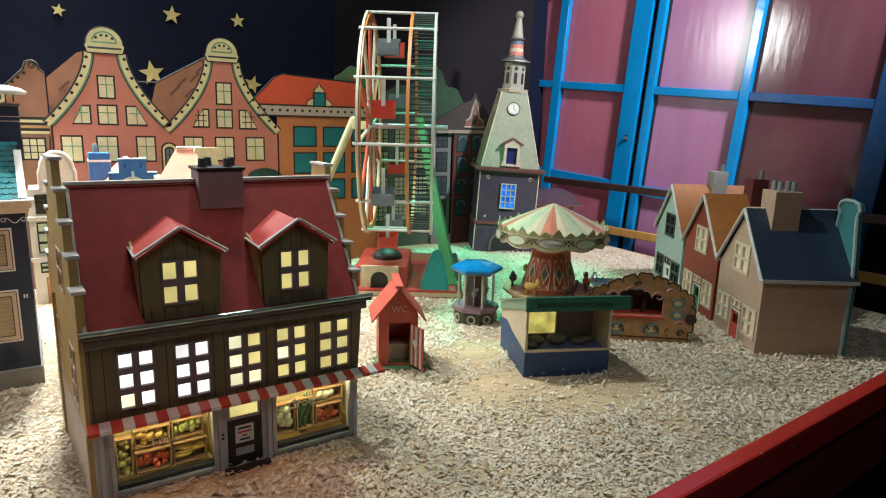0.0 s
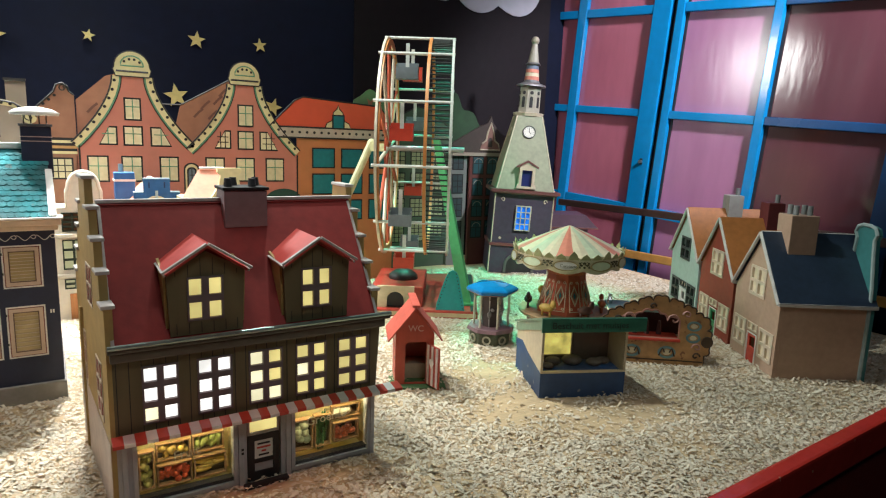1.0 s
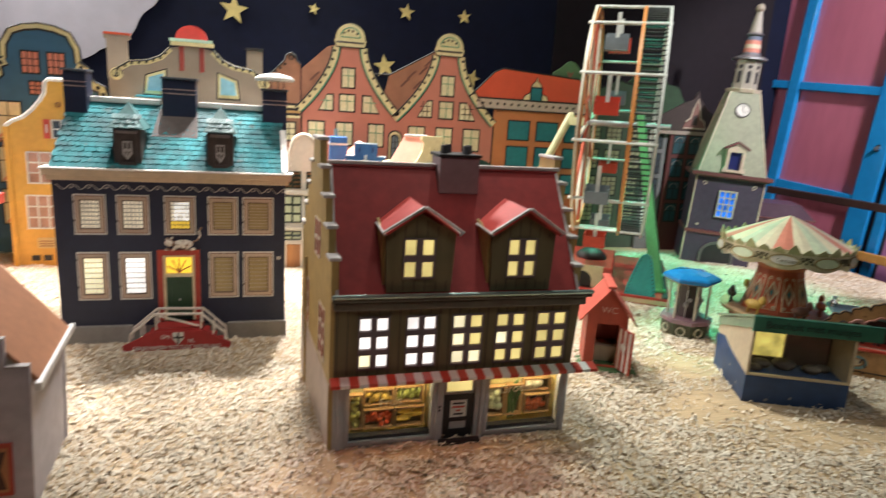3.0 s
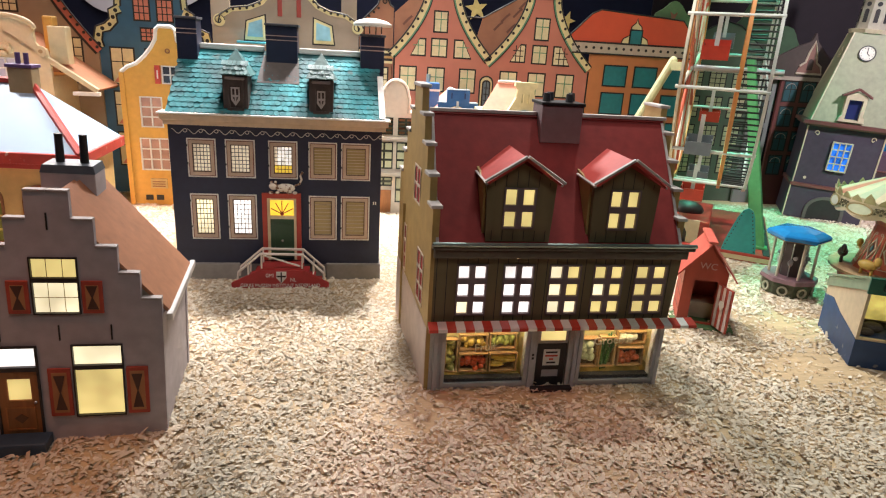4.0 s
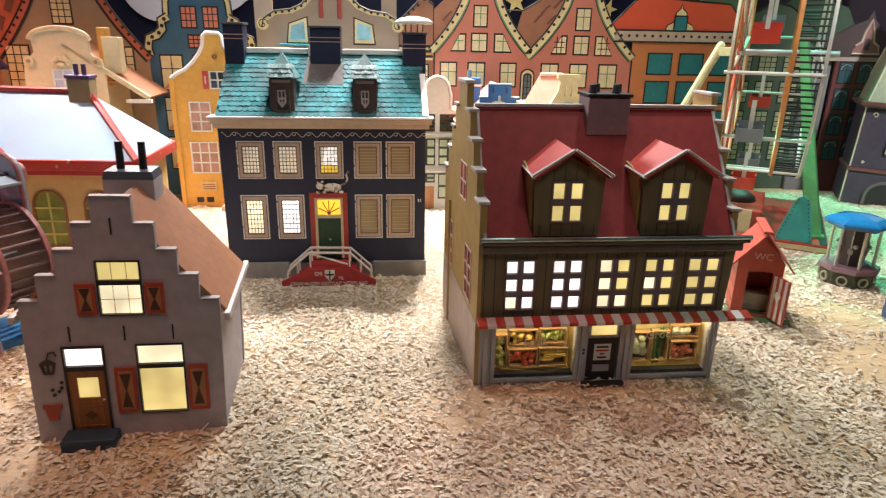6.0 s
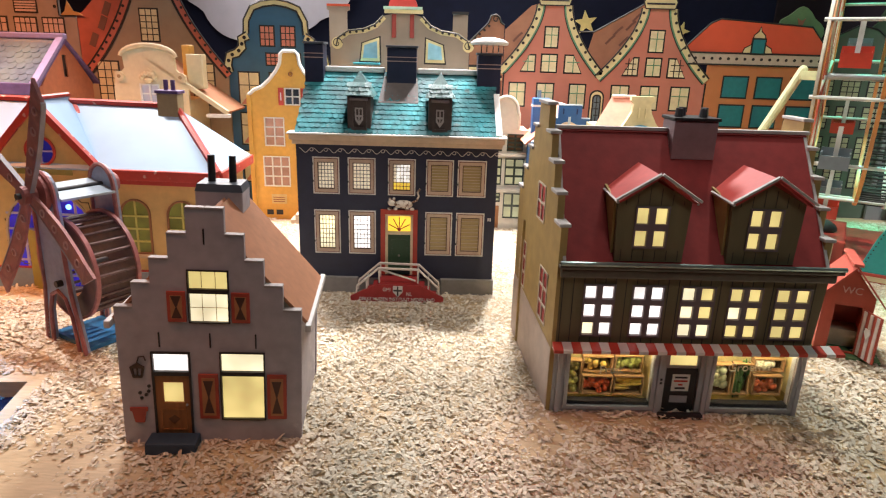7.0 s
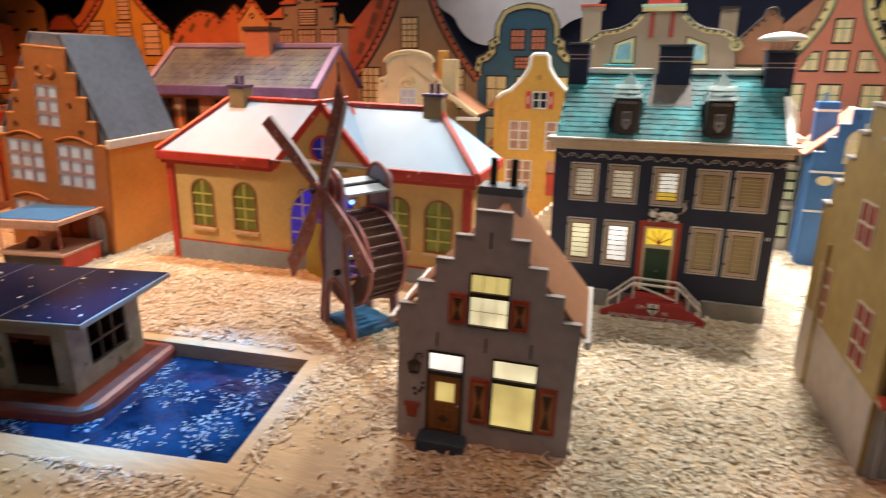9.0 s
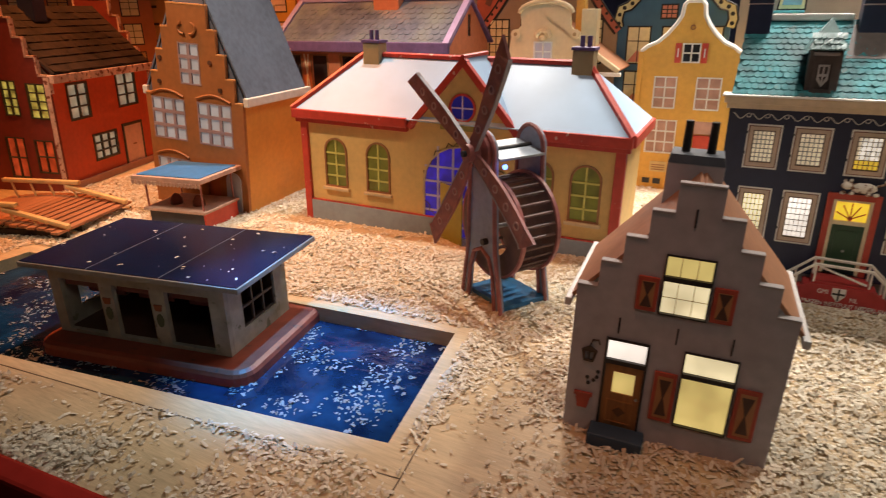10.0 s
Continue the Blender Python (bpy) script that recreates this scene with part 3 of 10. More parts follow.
        holes = [] if side else [rect(0.056, 0.116, 0.138, 0.238), rect(0.244, 0.298, 0.140, 0.240), rect(0.116, 0.176, 0.314, 0.384)]
        g = part("gable_wall", slabbed(steps, holes, 0, 0.012, m @ Matrix.Translation((x, 0, 0)) @ flip), SHOPTAN, t, "ochre stepped gable wall")
        for i in range(m_):
            z = z_low + i * rise
            for v in (i * tread, G - (i + 1) * tread):
                part("coping", boxed(x - 0.004, x + 0.016, v - 0.003, v + tread + 0.001, z, z + 0.006, 0.0015, m=m), TRIMGREY, g)
        if not side:
            part("lower_panel", slabbed([(0.001, 0.001), (G - 0.001, 0.001), (G - 0.001, 0.140), (0.001, 0.122)], [], -0.0012, -0.0003, m @ Matrix.Translation((x, 0, 0)) @ flip), coat("pale_pinkish_base", (0.56, 0.47, 0.41), 0.6, 0.12, 0.2, 40), g, "pale painted base of the gable")
        for h in holes:
            xs_ = [p[0] for p in h]
            zz = [p[1] for p in h]
            window(g, min(xs_), max(xs_), min(zz), max(zz), 2, 3 if max(zz) < 0.3 else 2, coat("cream_bars", (0.66, 0.58, 0.46), 0.6), coat("dull_red_pane", (0.34, 0.03, 0.02), 0.75),
                   0.003, 0.004, -0.0006, 0.0008, 0.0016, m @ Matrix.Translation((x, 0, 0)) @ flip)
    part("back_wall", boxed(-0.03, W, D - 0.01, D, 0, 0.28), SHOPTAN, t)
    # dormers
    for cx in (0.140, 0.326):
        dm = part("dormer", slabbed([(cx - 0.056, 0.286), (cx + 0.056, 0.286), (cx + 0.060, 0.388), (cx, 0.420), (cx - 0.060, 0.388)], [rect(cx - 0.030, cx + 0.026, 0.309, 0.380)], -0.004, 0.006), OLIVE, t, "board dormer front")
        for s in (-1, 1):
            part("cheek", plated([(cx + s * 0.056, 0.0065, 0.286), (cx + s * 0.060, 0.0065, 0.388), (cx + s * 0.058, 0.085, 0.400)], 0.004 * s), SHOPTAN, dm)
            part("dormer_roof", plated([(cx, -0.018, 0.432), (cx + s * 0.063, -0.018, 0.390), (cx + s * 0.063, 0.07, 0.393), (cx, 0.105, 0.434)], 0.004 * s), DORMRED, dm, "bright red dormer roof")
            part("verge", plated([(cx, -0.0185, 0.4335), (cx + s * 0.067, -0.0185, 0.391), (cx + s * 0.067, -0.0225, 0.390), (cx, -0.0225, 0.4325)], 0.004 * s), TRIMGREY, dm)
            part("verge", plated([(cx + s * 0.0635, -0.018, 0.3905), (cx + s * 0.0665, -0.018, 0.389), (cx + s * 0.0665, 0.07, 0.392), (cx + s * 0.0635, 0.07, 0.3935)], 0.004 * s), TRIMGREY, dm)
        for i in range(6):
            x = cx - 0.047 + i * 0.0188
            part("board_joint", boxed(x, x + 0.001, -0.0046, -0.0041, 0.288, 0.306), BLACK, dm)
            part("board_joint", boxed(x, x + 0.001, -0.0046, -0.0041, 0.382, 0.415 - abs(x - cx) * 0.53), BLACK, dm)
        window(dm, cx - 0.030, cx + 0.026, 0.309, 0.380, 2, 2, MUNTIN, WARM, 0.003, 0.011, -0.004, 0.003, 0.009, single=False)
    # chimney on the ridge
    ch = part("chimney", boxed(0.196, 0.272, 0.105, 0.165, 0.44, 0.506, 0.002), MAUVE, t, "mauve grey chimney")
    part("chimney_band", boxed(0.193, 0.275, 0.102, 0.168, 0.5065, 0.512, 0.001), BLACK, ch)
    for x, y in ((0.206, 0.12), (0.222, 0.15), (0.248, 0.118), (0.262, 0.148)):
        part("chimney_pot", cyled((x, y, 0.5125), (x, y, 0.527), 0.0075, 0.006, 10), coat("dark_pot", (0.05, 0.05, 0.055), 0.5), ch)
    # striped awning
    tilt_ = pose(0, 0, 0, 0, -0.4, 0)
    aw = part("awning", boxed(-0.006, 0.489, -0.0255, -0.0085, 0.1292, 0.1328, 0.0008, m=tilt_), WHITE, t, "red and white striped awning board")
    k = 31
    for i in range(k):
        a = -0.006 + i * 0.495 / k
        b = a + 0.495 / k - 0.0003
        lip = bmesh.new()
        sect = [(-0.0085, 0.1392), (-0.0085, 0.1330), (-0.0270, 0.1282), (-0.0300, 0.1274), (-0.0312, 0.1288), (-0.0308, 0.1336)]
        l0, l1 = [lip.verts.new((a, y, z)) for y, z in sect], [lip.verts.new((b, y, z)) for y, z in sect]
        lip.faces.new(l0)
        lip.faces.new(l1[::-1])
        for j in range(6):
            lip.faces.new((l0[j], l0[(j + 1) % 6], l1[(j + 1) % 6], l1[j]))
        bmesh.ops.transform(lip, matrix=tilt_, verts=lip.verts)
        part("stripe", lip, RED if i % 2 == 0 else WHITE, aw)
    # door
    dr = part("door", slabbed(rect(0.2015, 0.2565, 0.002, 0.088), [rect(0.213, 0.246, 0.042, 0.077), rect(0.213, 0.246, 0.019, 0.035)], 0.001, 0.007), BLACK, t, "black glazed shop door")
    part("notice", boxed(0.2135, 0.2455, 0.003, 0.006, 0.0425, 0.0765), WHITE, dr, "white paper notice with unreadable print")
    part("panel", boxed(0.2135, 0.2455, 0.003, 0.006, 0.0195, 0.0345), coat("grey_panel", (0.4, 0.4, 0.42), 0.5), dr)
    for i, (w, c) in enumerate(((0.022, BLACK), (0.024, RED), (0.008, RED), (0.018, BLACK))):
        part("print_bar", boxed(0.2295 - w / 2, 0.2295 + w / 2, 0.0022, 0.0029, 0.068 - i * 0.007, 0.0712 - i * 0.007), c, dr)
    part("step", boxed(0.190, 0.268, -0.022, -0.0085, 0, 0.008, 0.002), BLACK, t, "dark door step")
    tr = part("transom", slabbed(rect(0.2005, 0.2575, 0.089, 0.1205), [rect(0.205, 0.253, 0.094, 0.116)], 0.001, 0.006), SHOPGREY, t)
    part("pane", boxed(0.2052, 0.2528, 0.003, 0.006, 0.0942, 0.1158), WARM, tr)
    # lit bays behind the shop windows
    PALE = coat("pale_yellow_lining", (0.70, 0.58, 0.27), 0.7)
    for a, b, c, d in bays[:2]:
        bay = part("bay", boxed(a - 0.006, b + 0.006, 0.064, 0.068, 0.004, 0.128), PALE, t, "pale yellow lining of the lit bay")
        for q in ((a - 0.006, b + 0.006, 0.0125, 0.064, 0.004, 0.008), (a - 0.006, b + 0.006, 0.0125, 0.064, 0.124, 0.128), (a - 0.010, a - 0.006, 0.0125, 0.068, 0.004, 0.128), (b + 0.006, b + 0.010, 0.0125, 0.068, 0.004, 0.128)):
            part("lining", boxed(*q), PALE, bay)
        part("light_strip", boxed(a + 0.006, b - 0.006, 0.004, 0.012, 0.1195, 0.1235), lit("bay_light", (1.0, 0.87, 0.55), 22.0), bay, "glowing lamp strip")
        gl = part("shop_window_glass", boxed(a, b, -0.001, 0.0005, c, d), GLASS, t)
        gl.visible_shadow = False
        part("inner_line", boxed(a, b, 0.001, 0.016, c, c + 0.0065), BLACK, t)
    GOLD = coat("pale_gold_letter", (0.62, 0.56, 0.42), 0.4)
    lettering("Fruit", 0.022, GOLD, t, Matrix.Translation((0.102, -0.0026, 0.078)) @ UP @ pose(0, 0, 0, 0, 0, 4), "gold script word on the glass")
    lettering("Groente", 0.022, GOLD, t, Matrix.Translation((0.345, -0.0026, 0.088)) @ UP @ pose(0, 0, 0, 0, 0, 3), "gold script word on the glass")
    for z in (0.062, 0.069):
        part("print_bar", boxed(0.188, 0.192, -0.0092, -0.0085, z, z + 0.004), BLACK, t)
    return t


corner_shop()


def fruit_bed(name, x0, x1, z0, z1, y0, rgb, n, r, label, squash=(1, 1, 1), seed=0):
    """A tilted wooden crate heaped with toy produce behind the shop glass."""
    t = thing(name, pose(0.079, 1.003, 0, 0, 0, 2.0) @ Matrix.Translation((x0, y0, z0)), label, "produce")
    w, h = x1 - x0, z1 - z0
    part("crate", slabbed(rect(0, w, 0, h), [rect(0.0025, w - 0.0025, 0.0025, h - 0.0025)], 0.0, 0.012), coat("crate_wood", (0.35, 0.20, 0.08), 0.6), t)
    part("crate_back", boxed(0.001, w - 0.001, 0.0125, 0.015, 0.001, h - 0.001), coat("crate_dark", (0.12, 0.08, 0.03), 0.6), t)
    bm = bmesh.new()
    rg = random.Random(seed)
    for _ in range(n):
        ball(bm, (rg.uniform(r, w - r), 0.009 + rg.uniform(-0.004, 0.003), rg.uniform(r, h - r)), r * rg.uniform(0.8, 1.1), 7, squash)
    tagged(part("produce", bm, coat(name + "_skin", rgb, 0.4, 0.3, 0.1, 90), t, smooth=True), kind="stuff")
    return t


fruit_bed("apple_crate", 0.058, 0.112, 0.066, 0.098, 0.022, (0.62, 0.42, 0.08), 26, 0.0062, "crate of yellow toy apples in the shop window", seed=1)
fruit_bed("pear_crate", 0.115, 0.166, 0.068, 0.100, 0.022, (0.36, 0.40, 0.09), 26, 0.0060, "crate of green and yellow toy pears", (0.8, 1, 1.2), seed=2)
fruit_bed("tomato_crate", 0.058, 0.112, 0.026, 0.063, 0.014, (0.62, 0.10, 0.03), 30, 0.0058, "crate of red toy tomatoes in the shop window", seed=3)
fruit_bed("banana_crate", 0.115, 0.168, 0.026, 0.064, 0.014, (0.75, 0.48, 0.06), 16, 0.0075, "crate of yellow toy bananas", (2.0, 0.7, 0.55), seed=4)
fruit_bed("lemon_crate", 0.031, 0.055, 0.026, 0.092, 0.016, (0.45, 0.42, 0.10), 22, 0.0060, "crate of yellow green toy lemons", seed=5)
fruit_bed("cabbage_crate", 0.288, 0.326, 0.030, 0.090, 0.016, (0.60, 0.63, 0.36), 13, 0.0092, "crate of pale toy cabbages in the shop window", seed=6)
fruit_bed("leek_crate", 0.329, 0.362, 0.030, 0.092, 0.016, (0.06, 0.16, 0.04), 24, 0.0042, "crate of dark green toy leeks", (0.7, 0.7, 4.0), seed=7)
fruit_bed("turnip_crate", 0.366, 0.423, 0.074, 0.100, 0.022, (0.68, 0.62, 0.45), 8, 0.0090, "row of pale toy turnips", seed=8)
fruit_bed("carrot_crate", 0.366, 0.418, 0.032, 0.070, 0.014, (0.55, 0.12, 0.04), 28, 0.0056, "crate of orange red toy carrots", seed=9)

# ---------------------------------------------------------------- the dark blue mansion
NAVYWALL = coat("dark_navy_facade", (0.014, 0.020, 0.050), 0.5, 0.15, 0.15)
TAUPE = coat("taupe_inner_frame", (0.56, 0.43, 0.33), 0.55, 0.1)
TEAL = coat("teal_scale_tile", (0.014, 0.170, 0.190), 0.66, 0.5, 0.6, 45, spots=0.08, spot_rgb=(0.08, 0.16, 0.16), spec=0.16, stain=((0.045, 0.075, 0.078), 7.0, 0.53))
PLINTH = coat("grey_plinth", (0.26, 0.25, 0.24), 0.6, 0.15)
CORN = coat("cream_cornice", (0.62, 0.50, 0.36), 0.55, 0.12)
BEIGEPANE = lit("beige_pane_lit", (0.92, 0.78, 0.56), 0.52)
DIMPANE = lit("dim_pane_lit", (0.50, 0.37, 0.16), 0.15)
LATTICE = coat("dark_lattice", (0.05, 0.04, 0.035), 0.6)


def scales(x0, x1, low, high, rows, cols, size, bm=None):
    """Overlapping round-ended tiles laid in offset rows up a slope; low and high are (y, z)."""
    bm = bm or bmesh.new()
    rg = random.Random(3)
    (ya, za), (yb, zb) = low, high
    slope = Vector((0, yb - ya, zb - za)).normalized()
    nrm = Vector((0, -slope.z, slope.y))
    for j in range(rows):
        f = (j + 0.0) / rows
        base = Vector((0, ya + (yb - ya) * f, za + (zb - za) * f))
        for i in range(cols + 1):
            cx = x0 + (x1 - x0) * (i + (0.5 if j % 2 else 0.0)) / cols
            if not x0 - 1e-6 <= cx <= x1 + 1e-6:
                continue
            w = (x1 - x0) / cols * 0.49
            lift = rg.uniform(0.0004, 0.0017)
            tip = rg.uniform(-0.0009, 0.0009)
            pts = [(w * math.cos(a), -w * 0.9 * math.sin(a)) for a in (math.pi * k / 6 for k in range(7))]
            vs = [bm.verts.new(Vector((cx + px, 0, 0)) + base + slope * py + nrm * (lift + 0.0016 + tip * px / w)) for px, py in pts]
            top = [bm.verts.new(Vector((cx + s * w, 0, 0)) + base + slope * size + nrm * 0.0006) for s in (-1, 1)]
            bm.faces.new(vs + top)
            rim = [bm.verts.new(v.co - nrm * (lift + 0.001)) for v in vs]
            for a in range(6):
                bm.faces.new((vs[a], vs[a + 1], rim[a + 1], rim[a]))
    return bm


def mansion():
    t = thing("blue_mansion", pose(-0.50, 1.547, 0, 0, 0, 2.0), "dark navy toy mansion with teal scale roof and red stoop", "house")
    W, D, ze, zr = 0.50, 0.34, 0.405, 0.556
    cols = [(0.040, 0.106), (0.127, 0.196), (0.227, 0.296), (0.322, 0.391), (0.401, 0.473)]
    up, lo = (0.262, 0.355), (0.106, 0.221)
    cells = [(a, b, *up) for a, b in cols] + [(a, b, *lo) for i, (a, b) in enumerate(cols) if i != 2]
    holes = [rect(a + 0.008, b - 0.008, c + 0.008, d - 0.008) for a, b, c, d in cells] + [rect(0.2203, 0.2917, 0.060, 0.214)]
    part("front_wall", slabbed(rect(0, W, 0.040, 0.386), holes, 0, 0.012), NAVYWALL, t, "dark navy painted front")
    part("side_wall", boxed(0, 0.012, 0.0125, D, 0.04, 0.40), NAVYWALL, t)
    part("side_wall", boxed(W - 0.012, W, 0.0125, D, 0.04, 0.40), NAVYWALL, t)
    part("back_wall", boxed(0.0125, W - 0.0125, D - 0.012, D, 0.04, 0.40), NAVYWALL, t)
    part("plinth", boxed(-0.002, 0.15, -0.010, D, 0, 0.043, 0.002), PLINTH, t, "grey stone plinth")
    part("plinth", boxed(0.365, W + 0.004, -0.010, D, 0, 0.043, 0.002), PLINTH, t, "grey stone plinth")
    part("plinth", boxed(0.1505, 0.3645, 0.002, D, 0, 0.0398), PLINTH, t)
    for k, (a, b, c, d) in enumerate(cells):
        part("window_border", slabbed(rect(a, b, c, d), [rect(a + 0.003, b - 0.003, c + 0.003, d - 0.003)], -0.0025, -0.0003), WHITE, t, "thin white border line")
        lit_ = k == 5 or k == 6
        mat = PALEWARM if k == 5 else COOL if lit_ else (BEIGEPANE if k in (0, 1, 2) else DIMPANE)
        nx, nz = (5, 7) if k in (0, 1, 2, 5, 6) else (1, 9)
        fr = part("window", slabbed(rect(a + 0.005, b - 0.005, c + 0.005, d - 0.005), [rect(a + 0.013, b - 0.013, c + 0.014, d - 0.013)], -0.004, 0.004), TAUPE, t, "taupe window frame")
        part("lattice", slabbed(rect(a + 0.0132, b - 0.0132, c + 0.0142, d - 0.0132), [rect(*q) for q in grid_holes(a + 0.0132, b - 0.0132, c + 0.0142, d - 0.0132, nx, nz, 0.0008, 0.0014)], 0.0005, 0.0016), LATTICE if nx > 1 else TAUPE, fr)
        part("pane", boxed(a + 0.0132, b - 0.0132, 0.0035, 0.0050, c + 0.0142, d - 0.0132), mat, fr)
        if k == 2:
            part("pane", boxed(a + 0.0135, b - 0.0135, 0.0022, 0.0032, c + 0.0145, c + 0.032), lit("amber_strip", (1.0, 0.66, 0.08), 0.7), fr)
            part("pane", boxed(a + 0.020, b - 0.015, 0.0024, 0.0033, c + 0.034, d - 0.016), lit("white_patch", (1.0, 0.95, 0.85), 0.8, 0.7, 60), fr)
        part("inner_line", slabbed(rect(a + 0.0122, b - 0.0122, c + 0.0132, d - 0.0122), [rect(a + 0.0142, b - 0.0142, c + 0.0152, d - 0.0142)], -0.0046, -0.0041), coat("brown_line", (0.10, 0.05, 0.035), 0.6), fr)
        part("outer_line", slabbed(rect(a + 0.0032, b - 0.0032, c + 0.0032, d - 0.0032), [rect(a + 0.0049, b - 0.0049, c + 0.0049, d - 0.0049)], -0.0022, -0.0003), coat("wine_line", (0.16, 0.04, 0.03), 0.6), fr)
        for z in (c + 0.03, d - 0.02):
            part("hinge", boxed(a - 0.001, a + 0.002, -0.004, -0.0026, z, z + 0.005), BLACK, fr)
    # cornice with scrolls under it
    part("cornice", boxed(-0.006, W + 0.008, -0.018, 0.02, 0.387, 0.398, 0.002), CORN, t, "cream cornice")
    part("cornice", boxed(-0.012, W + 0.014, -0.026, 0.02, 0.3982, 0.412, 0.003), CORN, t, "cream cornice")
    part("cornice", boxed(-0.016, W + 0.018, -0.030, 0.02, 0.4122, 0.416, 0.001), WHITE, t)
    for i in range(14):
        x = 0.008 + i * 0.0352
        bm = bmesh.new()
        pts = [(x + 0.0305 * k / 12, -0.0012, 0.376 - 0.011 * math.sin(math.pi * k / 12) ** 2) for k in range(13)]
        tube(bm, pts, 0.0009, 5)
        tube(bm, [(x + 0.0305 + 0.0042 * math.cos(a), -0.0012, 0.3725 + 0.0042 * math.sin(a)) for a in (1.5 - 0.5 * k for k in range(10))], 0.0009, 5)
        part("scroll", bm, coat("pale_scroll", (0.6, 0.58, 0.56), 0.5), t)
    # roof
    part("roof", plated([(0, -0.012, 0.4165), (W, -0.012, 0.4165), (W - 0.005, 0.17, zr), (0.005, 0.17, zr)], 0.006), TEAL, t, "teal roof under the scales")
    part("roof", plated([(W, D, 0.41), (0, D, 0.41), (0.005, 0.17, zr), (W - 0.005, 0.17, zr)], 0.006), TEAL, t)
    tagged(part("roof_tiling", scales(0.008, W - 0.008, (-0.014, 0.418), (0.164, zr - 0.004), 13, 36, 0.017), TEAL, t, "overlapping teal scale tiles"), kind="stuff")
    part("ridge", boxed(0.05, 0.205, 0.160, 0.180, zr - 0.002, zr + 0.012, 0.003), WHITE, t, "white ridge beam")
    part("ridge", boxed(0.292, 0.452, 0.160, 0.180, zr - 0.002, zr + 0.012, 0.003), WHITE, t, "white ridge beam")
    part("verge", plated([(W - 0.008, -0.018, 0.420), (W + 0.006, -0.018, 0.420), (W + 0.004, 0.10, 0.512), (W - 0.010, 0.10, 0.512)], 0.008), WHITE, t, "white barge board")
    for x0, x1, z1 in ((0.002, 0.050, 0.622), (0.214, 0.290, 0.618), (0.448, 0.508, 0.606)):
        ch = part("chimney", boxed(x0, x1, 0.13, 0.19, 0.49, z1, 0.002), NAVYWALL, t, "navy chimney with pale lines")
        for z in (z1 - 0.024, z1 - 0.034):
            part("chimney_line", slabbed(rect(x0 - 0.0008, x1 + 0.0008, z, z + 0.0022), [], 0.1290, 0.1298), coat("pinkish_line", (0.45, 0.32, 0.30), 0.6), ch)
        part("chimney_cap", boxed(x0 - 0.003, x1 + 0.003, 0.127, 0.193, z1 + 0.0002, z1 + 0.006, 0.001), coat("slate_cap", (0.07, 0.08, 0.10), 0.5), ch)
    hood = part("chimney_hood", lathed([(0.048, 0), (0.050, 0.006), (0.036, 0.014), (0.012, 0.019)], 20, Matrix.Translation((0.478, 0.16, 0.632))), WHITE, t, "white chimney hood on thin posts", True)
    for dx in (-0.022, -0.008, 0.008, 0.022):
        part("hood_post", cyled((0.478 + dx, 0.14, 0.612), (0.478 + dx, 0.14, 0.634), 0.0015, n=6), STEEL, hood)
    SOOT = coat("sooty_brown", (0.06, 0.045, 0.04), 0.6, 0.3)
    part("flashing", plated([(0.196, 0.070, 0.4845), (0.298, 0.070, 0.4845), (0.292, 0.150, 0.5465), (0.206, 0.150, 0.5465)], 0.002), SOOT, t, "sooty patch below the chimney")
    for cx in (0.157, 0.353):
        dm = part("dormer", boxed(cx - 0.029, cx + 0.029, -0.004, 0.06, 0.418, 0.486, 0.002), SOOT, t, "dark little dormer with a crest")
        part("dormer_front", slabbed(rect(cx - 0.019, cx + 0.019, 0.420, 0.478), [rect(cx - 0.013, cx + 0.013, 0.428, 0.467)], -0.009, -0.0045), SOOT, dm)
        part("dormer_lintel", boxed(cx - 0.022, cx + 0.022, -0.011, -0.0045, 0.4785, 0.484, 0.001), coat("grey_lintel", (0.2, 0.17, 0.17), 0.5), dm)
        part("crest", slabbed([(cx - 0.010, 0.465), (cx - 0.010, 0.442), (cx, 0.431), (cx + 0.010, 0.442), (cx + 0.010, 0.465)], [rect(cx - 0.007, cx - 0.0015, 0.451, 0.462), rect(cx + 0.0015, cx + 0.007, 0.451, 0.462), [(cx - 0.007, 0.447), (cx - 0.0015, 0.447), (cx - 0.0015, 0.438)], [(cx + 0.007, 0.447), (cx + 0.0015, 0.447), (cx + 0.0015, 0.438)]], -0.0075, -0.005), coat("pale_crest", (0.38, 0.36, 0.35), 0.5), dm)
        bm = bmesh.new()
        apex = bm.verts.new((cx, 0.03, 0.534))
        ring = [bm.verts.new(p) for p in ((cx - 0.038, -0.013, 0.4865), (cx + 0.038, -0.013, 0.4865), (cx + 0.038, 0.078, 0.4865), (cx - 0.038, 0.078, 0.4865))]
        bm.faces.new(ring)
        for i in range(4):
            bm.faces.new((ring[i], ring[(i + 1) % 4], apex))
        hat = part("dormer_roof", bm, coat("weathered_teal", (0.06, 0.15, 0.15), 0.45, 0.35, 0.3, 60), dm)
        dm.matrix_local = Matrix.Translation((cx, 0, 0.418)) @ Matrix.Diagonal((0.98, 1.1, 1.25, 1)) @ Matrix.Translation((-cx, 0, -0.418))
        tagged(part("roof_tiling", scales(cx - 0.026, cx + 0.026, (-0.012, 0.489), (0.010, 0.512), 3, 6, 0.010), coat("weathered_teal", (0, 0, 0)), hat), kind="stuff")
    # red doorway
    DOORRED = coat("door_surround_red", (0.42, 0.05, 0.03), 0.45)
    part("doorway", slabbed(rect(0.209, 0.303, 0.052, 0.226), [rect(0.2205, 0.2915, 0.052, 0.214)], -0.007, -0.0003), DOORRED, t, "red door surround")
